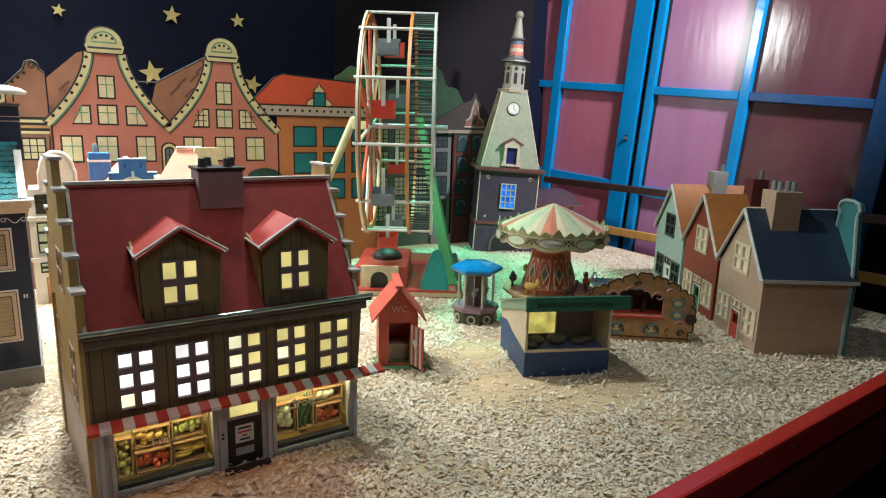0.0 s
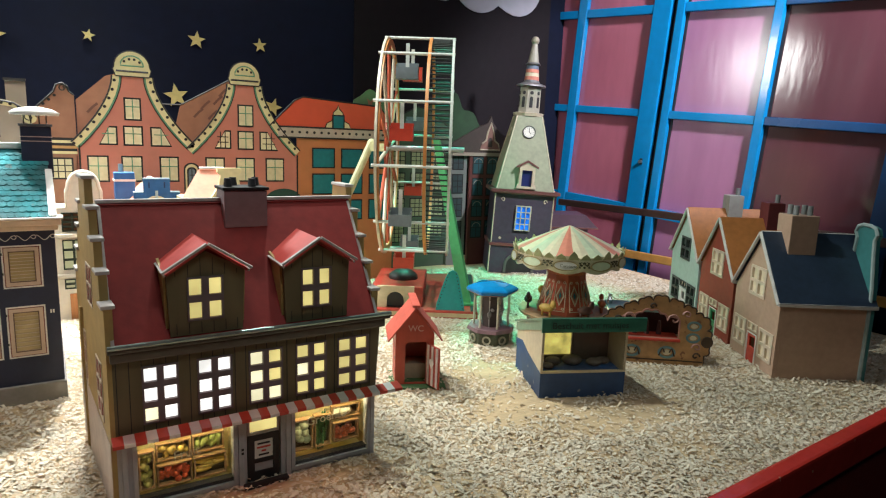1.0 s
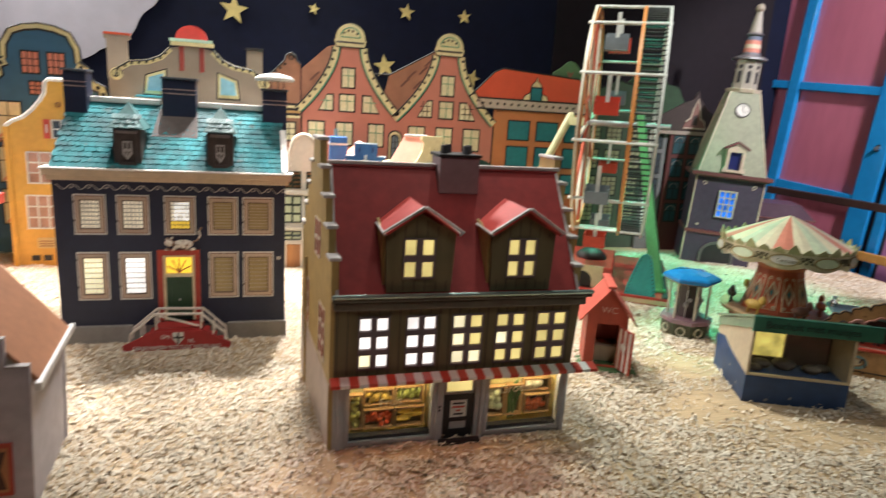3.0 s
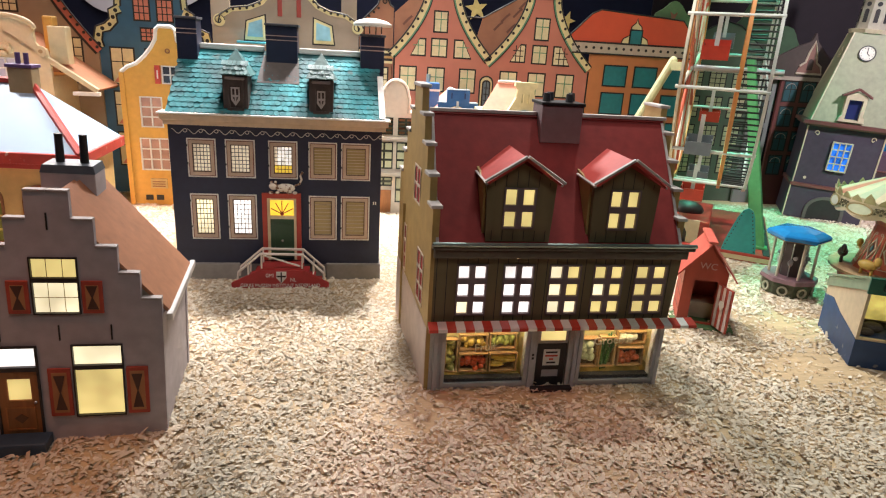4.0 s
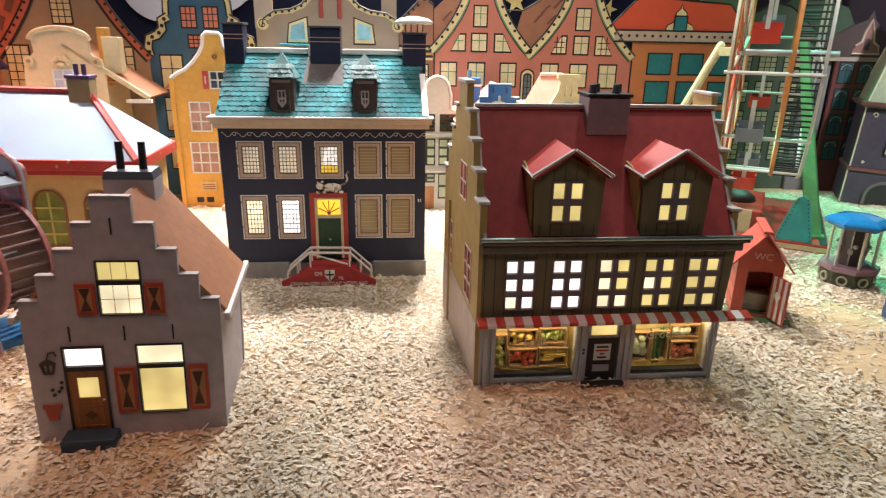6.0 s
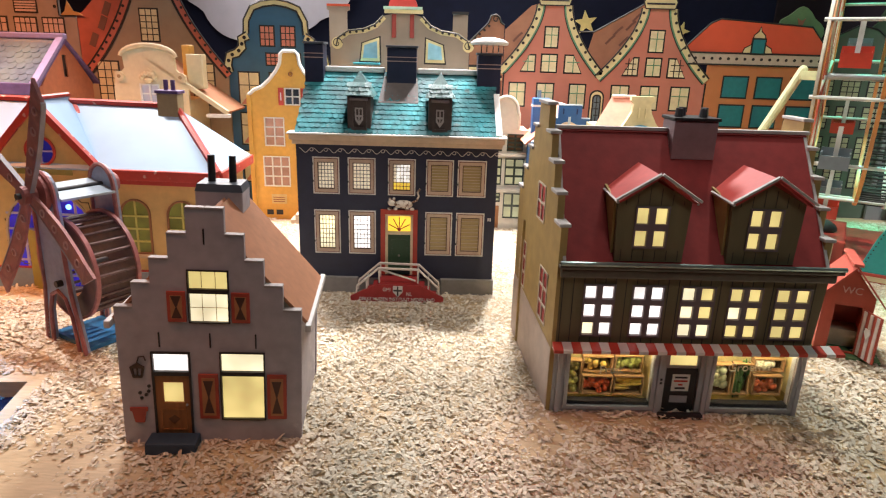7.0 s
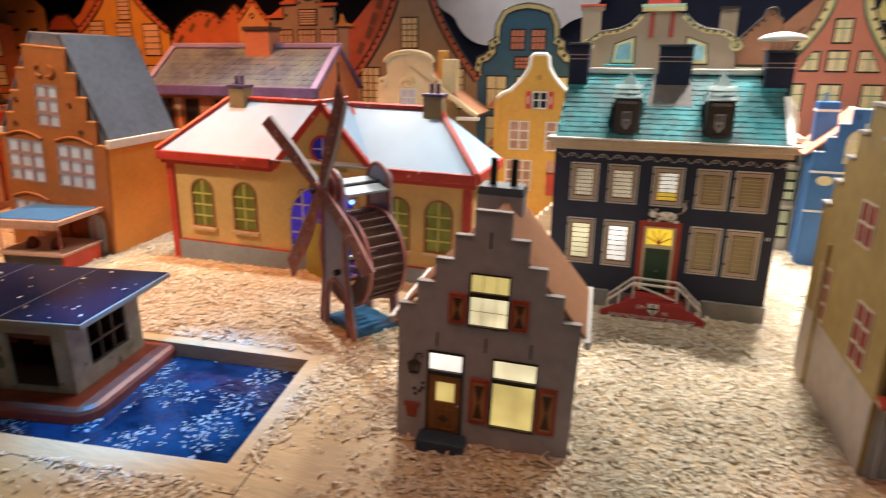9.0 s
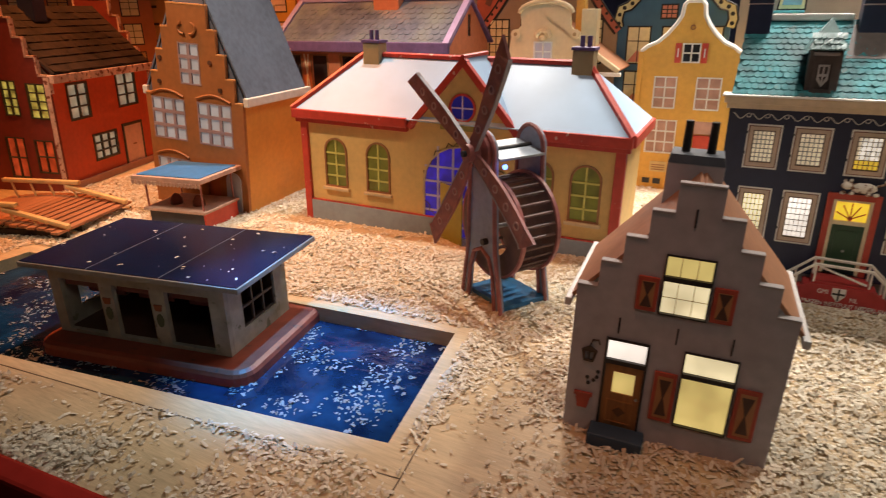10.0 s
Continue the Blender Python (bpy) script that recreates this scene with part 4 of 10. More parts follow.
    part("door_frame", slabbed(rect(0.2207, 0.2913, 0.052, 0.2138), [rect(0.227, 0.285, 0.052, 0.160), rect(0.227, 0.285, 0.168, 0.209)], -0.004, 0.004), CREAM, t, "cream door frame")
    GREEN = coat("dark_green_door", (0.012, 0.06, 0.026), 0.4)
    dr = part("door", slabbed(rect(0.2272, 0.2848, 0.052, 0.1598), [], 0.0, 0.004), GREEN, t, "dark green panelled door")
    part("door_panel", slabbed(arch(0.235, 0.277, 0.066, 0.148, 8, 0.006), [arch(0.2375, 0.2745, 0.0685, 0.1455, 8, 0.005)], -0.0015, -0.0002), GREEN, dr)
    part("knocker", ball(bmesh.new(), (0.256, -0.002, 0.103), 0.003), STEEL, dr)
    fan = part("fanlight", boxed(0.2272, 0.2848, 0.0015, 0.003, 0.1682, 0.2088), lit("fanlight_amber", (1.0, 0.70, 0.06), 0.75), t, "amber fanlight with rays")
    for a in (25, 58, 90, 122, 155):
        r = 0.029
        part("ray", cyled((0.256, 0.0006, 0.172), (0.256 + r * math.cos(radians(a)), 0.0006, 0.172 + r * 1.15 * math.sin(radians(a))), 0.0012, n=5), DOORRED, fan)
    part("hub", cyled((0.256, -0.0005, 0.173), (0.256, 0.001, 0.173), 0.0045), DOORRED, fan)
    for i in (0, 1):
        part("print_bar", boxed(0.4815 + i * 0.005, 0.4845 + i * 0.005, -0.0012, -0.0003, 0.2005, 0.2085), WHITE, t)
    # stoop: red steps both sides and a red front with lettering
    st = thing("stoop", pose(-0.50, 1.547, 0, 0, 0, 2.0) @ Matrix.Translation((0.254 * 0.16 + 0.003, 0, 0)) @ Matrix.Diagonal((0.84, 1, 1, 1)), "red double stair stoop with white railings and a shield", "stairs")
    SRED = coat("stoop_red", (0.40, 0.035, 0.035), 0.5, 0.15)
    part("landing", boxed(0.195, 0.316, -0.062, -0.0105, 0, 0.052, 0.001), SRED, st)
    for i in range(1, 4):
        z, w = 0.052 - i * 0.0135, 0.018
        part("step", boxed(0.195 - i * w, 0.1945 - (i - 1) * w, -0.060, -0.0105, 0, z, 0.001), SRED, st)
        part("step", boxed(0.3165 + (i - 1) * w, 0.316 + i * w, -0.060, -0.0105, 0, z, 0.001), SRED, st)
    part("front_panel", slabbed([(0.112, 0.0), (0.392, 0.0), (0.392, 0.014), (0.322, 0.046), (0.190, 0.046), (0.112, 0.014)], [], -0.068, -0.0625), SRED, st, "red front panel")
    RAILW = coat("white_rail", (0.74, 0.70, 0.64), 0.4)
    for yy in (-0.062, -0.022):
        bm = bmesh.new()
        tube(bm, [(0.128, yy, 0.016), (0.132, yy, 0.040), (0.196, yy, 0.088), (0.316, yy, 0.086), (0.376, yy, 0.038), (0.378, yy, 0.016)], 0.0034)
        part("railing", bm, RAILW, st, "white bent railing")
        for x, z0, z1 in ((0.160, 0.026, 0.060), (0.198, 0.05, 0.087), (0.314, 0.05, 0.085), (0.346, 0.026, 0.062)):
            part("baluster", cyled((x, yy, z0), (x, yy, z1), 0.0028, n=6), RAILW, st)
    part("brace", cyled((0.205, -0.062, 0.084), (0.308, -0.062, 0.056), 0.0026, n=6), RAILW, st)
    part("shield", slabbed([(0.240, 0.044), (0.240, 0.028), (0.2545, 0.014), (0.269, 0.028), (0.269, 0.044)], [], -0.0705, -0.0685), WHITE, st, "white shield with dark cross")
    part("shield_cross", boxed(0.2525, 0.2565, -0.0715, -0.0707, 0.017, 0.043), BLACK, st)
    part("shield_cross", boxed(0.2415, 0.2675, -0.0715, -0.0708, 0.030, 0.034), BLACK, st)
    lettering("GMI", 0.0135, WHITE, st, Matrix.Translation((0.221, -0.0685, 0.029)) @ UP, "white painted letters")
    lettering("NL", 0.0135, WHITE, st, Matrix.Translation((0.288, -0.0685, 0.018)) @ UP, "white painted letters")
    lettering("GEKKE MUIZEN INSTITUUT NEDERLAND", 0.0118, WHITE, st, Matrix.Translation((0.252, -0.0695, 0.0042)) @ UP @ Matrix.Diagonal((1.06, 1, 1, 1)), "white painted words")
    # small pale figure above the door
    f = bmesh.new()
    ball(f, (0.266, -0.008, 0.241), 0.0125, 10, (2.0, 0.6, 0.9))
    ball(f, (0.238, -0.011, 0.245), 0.0095, 8, (1.2, 0.8, 0.9))
    for x, z in ((0.233, 0.254), (0.243, 0.255)):
        ball(f, (x, -0.010, z), 0.0042, 6)
    for x in (0.232, 0.247, 0.276, 0.289):
        ball(f, (x, -0.012, 0.230), 0.0050, 6, (1.3, 0.8, 0.8))
    tube(f, [(0.288, -0.005, 0.246), (0.300, -0.005, 0.251), (0.305, -0.005, 0.262), (0.302, -0.005, 0.272), (0.308, -0.005, 0.281)], 0.0026)
    fig = part("figurine", f, coat("figurine_white", (0.72, 0.67, 0.60), 0.5, 0.2, 0.1, 90, spots=0.17, spot_rgb=(0.22, 0.11, 0.06)), None, smooth=True)
    fig.matrix_world = pose(-0.50, 1.547, 0, 0, 0, 2.0)
    tagged(fig, "small pale plaster figurine on the wall over the door", "figurine")
    return t


mansion()

# ---------------------------------------------------------------- the grey house with the stepped gable
GREY = coat("grey_plaster", (0.43, 0.40, 0.43), 0.65, 0.14, 0.3, 50)
TERRA = coat("terracotta_roof", (0.42, 0.19, 0.10), 0.6, 0.15)
SHUTTER = coat("dull_red_shutter", (0.40, 0.065, 0.04), 0.55, 0.2)
OAK = coat("oak_door", (0.30, 0.12, 0.035), 0.45, 0.25, 0.2, 50, streak=(4, 4, 0.4))


def grey_house():
    t = thing("grey_gable_house", pose(-0.611, 0.856, 0, 0, 2.0, 6.5), "grey plaster toy house with stepped gable and lit windows", "house")
    W, D = 0.27, 0.23
    c = W / 2 + 0.002
    outline = gable_steps(0.137, 0.232, 5, 0.0275, 0.0388, c, -0.004)
    wins = [(0.108, 0.168, 0.211, 0.296), (0.150, 0.218, 0.045, 0.163), (0.048, 0.106, 0.020, 0.162)]
    part("front_wall", slabbed(outline, [rect(*w) for w in wins], 0, 0.010), GREY, t, "grey plaster front")
    part("back_wall", slabbed([(c - 0.137, 0.0), (c + 0.137, 0.0), (c + 0.137, 0.205), (c, 0.362), (c - 0.137, 0.205)], [], D - 0.012, D), GREY, t, "grey back gable")
    part("side_wall", boxed(0.0, 0.010, 0.0105, D - 0.0125, 0, 0.20), GREY, t)
    part("side_wall", boxed(W - 0.008, W + 0.002, 0.0105, D - 0.0125, 0, 0.20), GREY, t)
    CAP = coat("pale_step_edge", (0.36, 0.33, 0.32), 0.6)
    for i in range(5):
        z = 0.232 + i * 0.0388
        for s in (-1, 1):
            x0, x1 = 0.137 - i * 0.0275, 0.137 - (i + 1) * 0.0275
            if i == 4:
                x1 = 0.0005 if s > 0 else 0.0
            part("coping", boxed(c + s * x0, c + s * x1, -0.0015, 0.0112, z, z + 0.0035, 0.0008), CAP, t)
    for s in (-1, 1):
        part("roof", plated([(c, 0.0105, 0.372), (c, D - 0.0125, 0.372), (c + s * 0.146, D - 0.0125, 0.204), (c + s * 0.146, 0.0105, 0.204)], 0.005 * s), TERRA, t, "terracotta roof slope")
        part("gutter", boxed(c + s * 0.143, c + s * 0.152, -0.004, D + 0.004, 0.200, 0.212, 0.002), coat("white_gutter", (0.62, 0.6, 0.58), 0.4), t, "pale gutter board")
    ch = part("chimney", boxed(c - 0.050, c + 0.026, 0.132, 0.188, 0.29, 0.384, 0.002), GREY, t, "grey chimney")
    cap = lathed([(0.0355, 0.0), (0.0325, 0.012)], 4, Matrix.Translation((c - 0.012, 0.160, 0.3842)) @ Matrix.Diagonal((1.52, 1.12, 1, 1)))
    part("chimney_cap", cap, coat("slate_blue_cap", (0.10, 0.12, 0.15), 0.5), ch)
    for dx in (-0.029, 0.005):
        part("chimney_pot", cyled((c + dx, 0.160, 0.3965), (c + dx, 0.160, 0.440), 0.0062, 0.0058, 10), BLACK, ch, "black chimney pipe")
    # windows and door
    def lit_window(a, b, z0, z1, z2, nx, nz):
        w = part("window", slabbed(rect(a, b, z0, z2), [rect(a + 0.002, b - 0.002, z0 + 0.002, z1 - 0.001), rect(a + 0.002, b - 0.002, z1 + 0.006, z2 - 0.002)], -0.003, 0.004), BLACK, t, "black window frame")
        part("pane", boxed(a + 0.0022, b - 0.0022, 0.002, 0.004, z0 + 0.0022, z1 - 0.0012), WARM if z0 < 0.2 else PALEWARM, w)
        part("pane", boxed(a + 0.0022, b - 0.0022, 0.002, 0.004, z1 + 0.0062, z2 - 0.0022), WARM if z0 > 0.2 else PALEWARM, w)
        BAR = coat("thin_bar", (0.35, 0.27, 0.12), 0.5)
        for i in range(1, nx):
            x = a + (b - a) * i / nx
            part("glazing_bar", boxed(x - 0.0004, x + 0.0004, 0.0012, 0.0018, z0 + 0.002, z1 - 0.001), BAR, w)
            part("glazing_bar", boxed(x - 0.0004, x + 0.0004, 0.0012, 0.0018, z1 + 0.006, z2 - 0.002), BAR, w)
        for j in range(1, nz):
            z = z0 + (z1 - z0) * j / nz
            part("glazing_bar", boxed(a + 0.002, b - 0.002, 0.0011, 0.0017, z - 0.0004, z + 0.0004), BAR, w)
        return w

    lit_window(0.108, 0.168, 0.211, 0.260, 0.296, 3, 2)
    lit_window(0.150, 0.218, 0.045, 0.124, 0.163, 1, 1)
    for x0, x1, z0, z1 in ((0.078, 0.105, 0.213, 0.262), (0.171, 0.198, 0.213, 0.262), (0.117, 0.147, 0.048, 0.126), (0.221, 0.251, 0.048, 0.126)):
        sh = part("shutter", boxed(x0, x1, -0.004, -0.0003, z0, z1, 0.001), SHUTTER, t, "dull red shutter with dark hourglass")
        xm, zm, h, w = (x0 + x1) / 2, (z0 + z1) / 2, (z1 - z0) * 0.36, 0.0075
        part("shutter_field", boxed(x0 + 0.005, x1 - 0.005, -0.0046, -0.0041, z0 + 0.006, z1 - 0.006), coat("ochre_field", (0.42, 0.19, 0.08), 0.55), sh)
        part("hourglass", slabbed([(xm - w, zm + h), (xm - 0.0008, zm), (xm - w, zm - h), (xm + w, zm - h), (xm + 0.0008, zm), (xm + w, zm + h)], [], -0.0054, -0.0047), coat("brown_motif", (0.07, 0.03, 0.02), 0.5), sh)
    fr = part("door_frame", slabbed(rect(0.048, 0.106, 0.020, 0.162), [rect(0.051, 0.103, 0.020, 0.122), rect(0.051, 0.103, 0.129, 0.159)], -0.003, 0.004), BLACK, t)
    part("pane", boxed(0.0512, 0.1028, 0.002, 0.004, 0.1292, 0.1588), COOL, fr)
    dr = part("door", slabbed(rect(0.0512, 0.1028, 0.020, 0.1218), [rect(0.063, 0.093, 0.075, 0.110)], -0.001, 0.004), OAK, t, "brown wooden door with lit pane")
    part("pane", boxed(0.0632, 0.0928, 0.0015, 0.003, 0.0752, 0.1098), WARM, dr)
    part("door_panel", slabbed(rect(0.058, 0.096, 0.026, 0.064), [rect(0.060, 0.094, 0.028, 0.062)], -0.0022, -0.0011), OAK, dr)
    part("door_ornament", slabbed([(0.068, 0.046), (0.077, 0.037), (0.086, 0.046), (0.077, 0.053)], [], -0.002, -0.0011), coat("dark_ornament", (0.12, 0.05, 0.02), 0.5), dr)
    part("doorknob", ball(bmesh.new(), (0.098, -0.003, 0.072), 0.0022), STEEL, dr)
    part("step", boxed(0.040, 0.116, -0.034, -0.0005, -0.006, 0.021, 0.003), coat("slate_step", (0.03, 0.06, 0.10), 0.5), t, "dark slate door step")
    for x, z in ((0.135, 0.335), (0.062, 0.170), (0.137, 0.170), (0.205, 0.170)):
        part("wall_anchor", boxed(x - 0.001, x + 0.001, -0.0014, -0.0002, z, z + 0.024), BLACK, t)
    lamp = part("wall_lamp", slabbed([(0.020, 0.118), (0.034, 0.118), (0.038, 0.136), (0.027, 0.143), (0.016, 0.136)], [[(0.0222, 0.121), (0.0262, 0.121), (0.0262, 0.134), (0.0205, 0.134)], [(0.0278, 0.121), (0.0318, 0.121), (0.0335, 0.134), (0.0278, 0.134)]], -0.003, -0.0003), coat("lamp_iron", (0.05, 0.03, 0.02), 0.5), t, "small dark wall lantern")
    part("lamp_bracket", tube(bmesh.new(), [(0.027, -0.0015, 0.143), (0.030, -0.0015, 0.153), (0.038, -0.0015, 0.154), (0.040, -0.0015, 0.147)], 0.0011), coat("lamp_iron", (0, 0, 0)), lamp)
    for x, z in ((0.042, 0.103), (0.037, 0.088), (0.028, 0.091), (0.041, 0.094), (0.030, 0.082)):
        part("leaf", slabbed(disc(x, z, 0.0028, 7), [], -0.0014, -0.0002), BLACK, t)
    pot = part("flower_pot", slabbed([(0.018, 0.040), (0.032, 0.040), (0.036, 0.062), (0.014, 0.062)], [], -0.003, -0.0003), coat("pot_red", (0.35, 0.05, 0.03), 0.5), t, "red half pot on the wall")
    part("pot_rim", boxed(0.012, 0.038, -0.004, -0.0004, 0.0605, 0.066), coat("pot_red", (0, 0, 0)), pot)
    return t


grey_house()

# ---------------------------------------------------------------- the yellow hall with the white roof
YELLOW = coat("warm_yellow_wall", (0.66, 0.43, 0.16), 0.6, 0.1, 0.15)
HALLROOF = coat("pale_blue_roof_sheet", (0.30, 0.44, 0.60), 0.42, 0.08, 0.05, 12, spec=0.35)
HALLRED = coat("hall_red_trim", (0.45, 0.045, 0.03), 0.45, 0.15, spots=0.05, spot_rgb=(0.55, 0.35, 0.28))
HALLPLINTH = coat("blue_grey_plinth", (0.25, 0.30, 0.34), 0.6, 0.12)
GREENPANE = lit("yellow_green_pane", (0.22, 0.21, 0.03), 0.16, 0.85, 34)
VIOLETPANE = lit("violet_pane_lit", (0.05, 0.03, 0.72), 0.30, 0.9, 30)
TANSTONE = coat("tan_chimney", (0.34, 0.25, 0.13), 0.6)
BROWNFRAME = coat("brown_window_frame", (0.30, 0.12, 0.05), 0.5)
FLIP = Matrix(((0, 1, 0, 0), (1, 0, 0, 0), (0, 0, 1, 0), (0, 0, 0, 1)))  # turns a board into the y-z plane


def arched_window(t, x0, x1, z0, z1, pane, surround, bars, y=0.0, nx=2, nz=4, sill=True, bw=0.0014):
    fr = part("window", slabbed(arch(x0, x1, z0, z1), [arch(x0 + 0.005, x1 - 0.005, z0 + 0.004, z1 - 0.005)], y - 0.004, y + 0.004), surround, t, "arched window frame")
    part("pane", slabbed(arch(x0 + 0.0048, x1 - 0.0048, z0 + 0.0038, z1 - 0.0048), [], y + 0.002, y + 0.004), pane, fr)
    for i in range(1, nx):
        x = x0 + (x1 - x0) * i / nx
        part("glazing_bar", boxed(x - bw, x + bw, y - 0.001, y + 0.0018, z0 + 0.004, z1 - 0.006), bars, fr)
    for j in range(1, nz):
        z = z0 + (z1 - z0) * j / nz * 0.92
        part("glazing_bar", boxed(x0 + 0.005, x1 - 0.005, y - 0.0012, y + 0.0016, z - bw, z + bw), bars, fr)
    if sill:
        part("sill", boxed(x0 - 0.006, x1 + 0.006, y - 0.012, y - 0.0003, z0 - 0.009, z0 - 0.0005, 0.001), coat("pale_sill", (0.55, 0.42, 0.25), 0.6), fr)
    return fr


def hall():
    t = thing("yellow_hall", pose(-1.622, 1.482, 0, 0, 1.2, 3.5), "yellow toy station hall with pale hipped roof and red edges", "house")
    W, D, ze, zr = 0.908, 0.27, 0.315, 0.470
    wins = [(0.066, 0.142), (0.206, 0.283), (0.672, 0.748), (0.788, 0.866)]
    cx = 0.505
    door = (0.386, 0.606, 0.0, 0.266)
    holes = [arch(a, b, 0.108, 0.252) for a, b in wins] + [arch(*door, 14)]
    part("front_wall", slabbed(rect(0, W, 0.0, ze), holes, 0, 0.012), YELLOW, t, "warm yellow front wall")
    part("side_wall", boxed(0, 0.012, 0.0125, D, 0, ze), YELLOW, t)
    part("side_wall", boxed(W - 0.012, W, 0.0125, D, 0, ze), YELLOW, t)
    part("back_wall", boxed(0.0125, W - 0.0125, D - 0.012, D, 0, ze), YELLOW, t)
    for a, b in ((-0.004, 0.4415), (0.608, W + 0.004)):
        part("plinth", boxed(a, b, -0.008, -0.0003, 0, 0.060, 0.001), HALLPLINTH, t, "blue grey plinth")
        part("plinth_line", boxed(a, b, -0.006, -0.0003, 0.0605, 0.064), HALLRED, t)
    for x0, x1 in ((-0.008, 0.014), (W - 0.016, W + 0.008)):
        part("corner_post", boxed(x0, x1, -0.0095, 0.012, 0.0, ze, 0.002), HALLRED, t, "red corner post")
    for a, b in wins:
        arched_window(t, a, b, 0.108, 0.252, GREENPANE, BROWNFRAME, coat("olive_bar", (0.58, 0.52, 0.14), 0.5), 0.0, bw=0.0024)
    # big doorway with violet panes and a green leaf standing open
    dw = arched_window(t, door[0], door[1], 0.0, 0.266, VIOLETPANE, coat("pale_door_frame", (0.55, 0.40, 0.22), 0.5), coat("lilac_white_bar", (0.55, 0.48, 0.62), 0.5), 0.0, 5, 6, False, 0.0028)
    part("door_leaf", boxed(0.0, 0.095, -0.004, 0.0, 0.006, 0.165, 0.001, m=Matrix.Translation((0.442, -0.006, 0)) @ pose(0, 0, 0, 0, 0, -28)), coat("olive_door", (0.30, 0.28, 0.05), 0.5), dw, "olive green door leaf standing open")
    rg = random.Random(8)
    bm = bmesh.new()
    pts = []
    for k in range(46):
        a = math.pi * (1.28 - 1.30 * k / 45) if k else math.pi * 1.28
        r = 0.122 + rg.uniform(-0.007, 0.007)
        pts.append((cx + r * math.cos(a) * 0.98, -0.0012, max(0.07, 0.150 + r * math.sin(a))))
    tube(bm, pts, 0.0013, 5)
    part("vine", bm, coat("vine_brown", (0.12, 0.08, 0.02), 0.6), t, "painted vine round the doorway")
    # pediment
    ped = [(cx - 0.140, ze - 0.004), (cx + 0.140, ze - 0.004), (cx, 0.472)]
    pm = part("pediment", slabbed(ped, [disc(cx, 0.365, 0.032)], -0.014, -0.002), YELLOW, t, "yellow pediment with round window")
    part("round_window", slabbed(disc(cx, 0.365, 0.037, 24), [disc(cx, 0.365, 0.031, 24)], -0.018, -0.0142), HALLRED, pm)
    part("pane", slabbed(disc(cx, 0.365, 0.032, 24), [], -0.012, -0.009), lit("deep_violet_pane", (0.03, 0.03, 0.40), 0.16), pm)
    part("glazing_bar", boxed(cx - 0.0018, cx + 0.0018, -0.0165, -0.0125, 0.334, 0.396), coat("violet_bar", (0.5, 0.42, 0.62), 0.5), pm)
    part("glazing_bar", boxed(cx - 0.030, cx + 0.030, -0.0168, -0.0128, 0.3632, 0.3668), coat("violet_bar", (0, 0, 0)), pm)
    part("name_board", boxed(cx - 0.062, cx + 0.070, -0.0166, -0.0142, 0.308, 0.322, 0.001), coat("olive_sign", (0.32, 0.26, 0.06), 0.5), pm, "plain olive name board")
    for s in (-1, 1):
        part("raking_trim", plated([(cx, -0.022, 0.490), (cx + s * 0.158, -0.022, 0.311), (cx + s * 0.158, -0.004, 0.311), (cx, -0.004, 0.490)], 0.016 * s), HALLRED, t, "red raking trim")
        part("gable_roof", plated([(cx, -0.004, 0.487), (cx + s * 0.150, -0.004, 0.318), (cx + s * 0.006, 0.14, 0.474), (cx, 0.14, 0.487)], 0.004 * s), HALLROOF, t, "pale blue gable roof")
        part("gable_edge", plated([(cx + s * 0.150, -0.008, 0.321), (cx + s * 0.160, 0.004, 0.321), (cx + s * 0.012, 0.14, 0.480), (cx + s * 0.002, 0.14, 0.480)], 0.006 * s), HALLRED, t)
    part("ridge_cap", cyled((cx, -0.02, 0.489), (cx, 0.14, 0.489), 0.006, n=6), HALLRED, t)
    # hipped roof
    e0, e1, f0, f1 = -0.022, W + 0.022, -0.024, D + 0.02
    a, b = (0.128, 0.135, zr), (0.780, 0.135, zr)
    q = [(e0, f0, 0.327), (e1, f0, 0.327), (e1, f1, 0.327), (e0, f1, 0.327)]
    for pts, nm in (([q[0], q[1], b, a], "front"), ([q[1], q[2], b], "end"), ([q[2], q[3], a, b], "back"), ([q[3], q[0], a], "end")):
        part("roof", plated(pts, 0.006), HALLROOF, t, "pale blue white roof sheet")
    for p, r in ((q[0], a), (q[1], b), (a, b)):
        part("ridge_board", cyled(Vector(p) + Vector((0, 0, 0.003)), Vector(r) + Vector((0, 0, 0.003)), 0.0085, n=6), HALLRED, t, "red ridge board")
    for x0, x1 in ((e0, cx - 0.156), (cx + 0.156, e1)):
        part("fascia", boxed(x0, x1, f0 - 0.006, f0 + 0.012, 0.304, 0.330, 0.003), HALLRED, t, "red fascia")
        part("fascia", boxed(x0 + 0.006, x1 - 0.004, f0 + 0.004, f0 + 0.022, 0.292, 0.3035, 0.002), HALLRED, t)
    for y0, x in ((f0, e1), (f0, e0)):
        part("fascia", boxed(x - 0.008, x + 0.006, f0 + 0.0125, f1, 0.304, 0.330, 0.003), HALLRED, t)
    for x in (0.165, 0.768):
        ch = part("chimney", boxed(x - 0.026, x + 0.026, 0.11, 0.155, 0.41, 0.505, 0.002), TANSTONE, t, "tan chimney with purple cap")
        part("chimney_cap", boxed(x - 0.029, x + 0.029, 0.106, 0.159, 0.5055, 0.513, 0.001), coat("purple_cap", (0.10, 0.06, 0.16), 0.5), ch)
        for dx in (-0.008, 0.010):
            part("chimney_pot", cyled((x + dx, 0.13, 0.5135), (x + dx, 0.13, 0.539), 0.006, n=8), coat("purple_cap", (0, 0, 0)), ch)
    return t


hall()

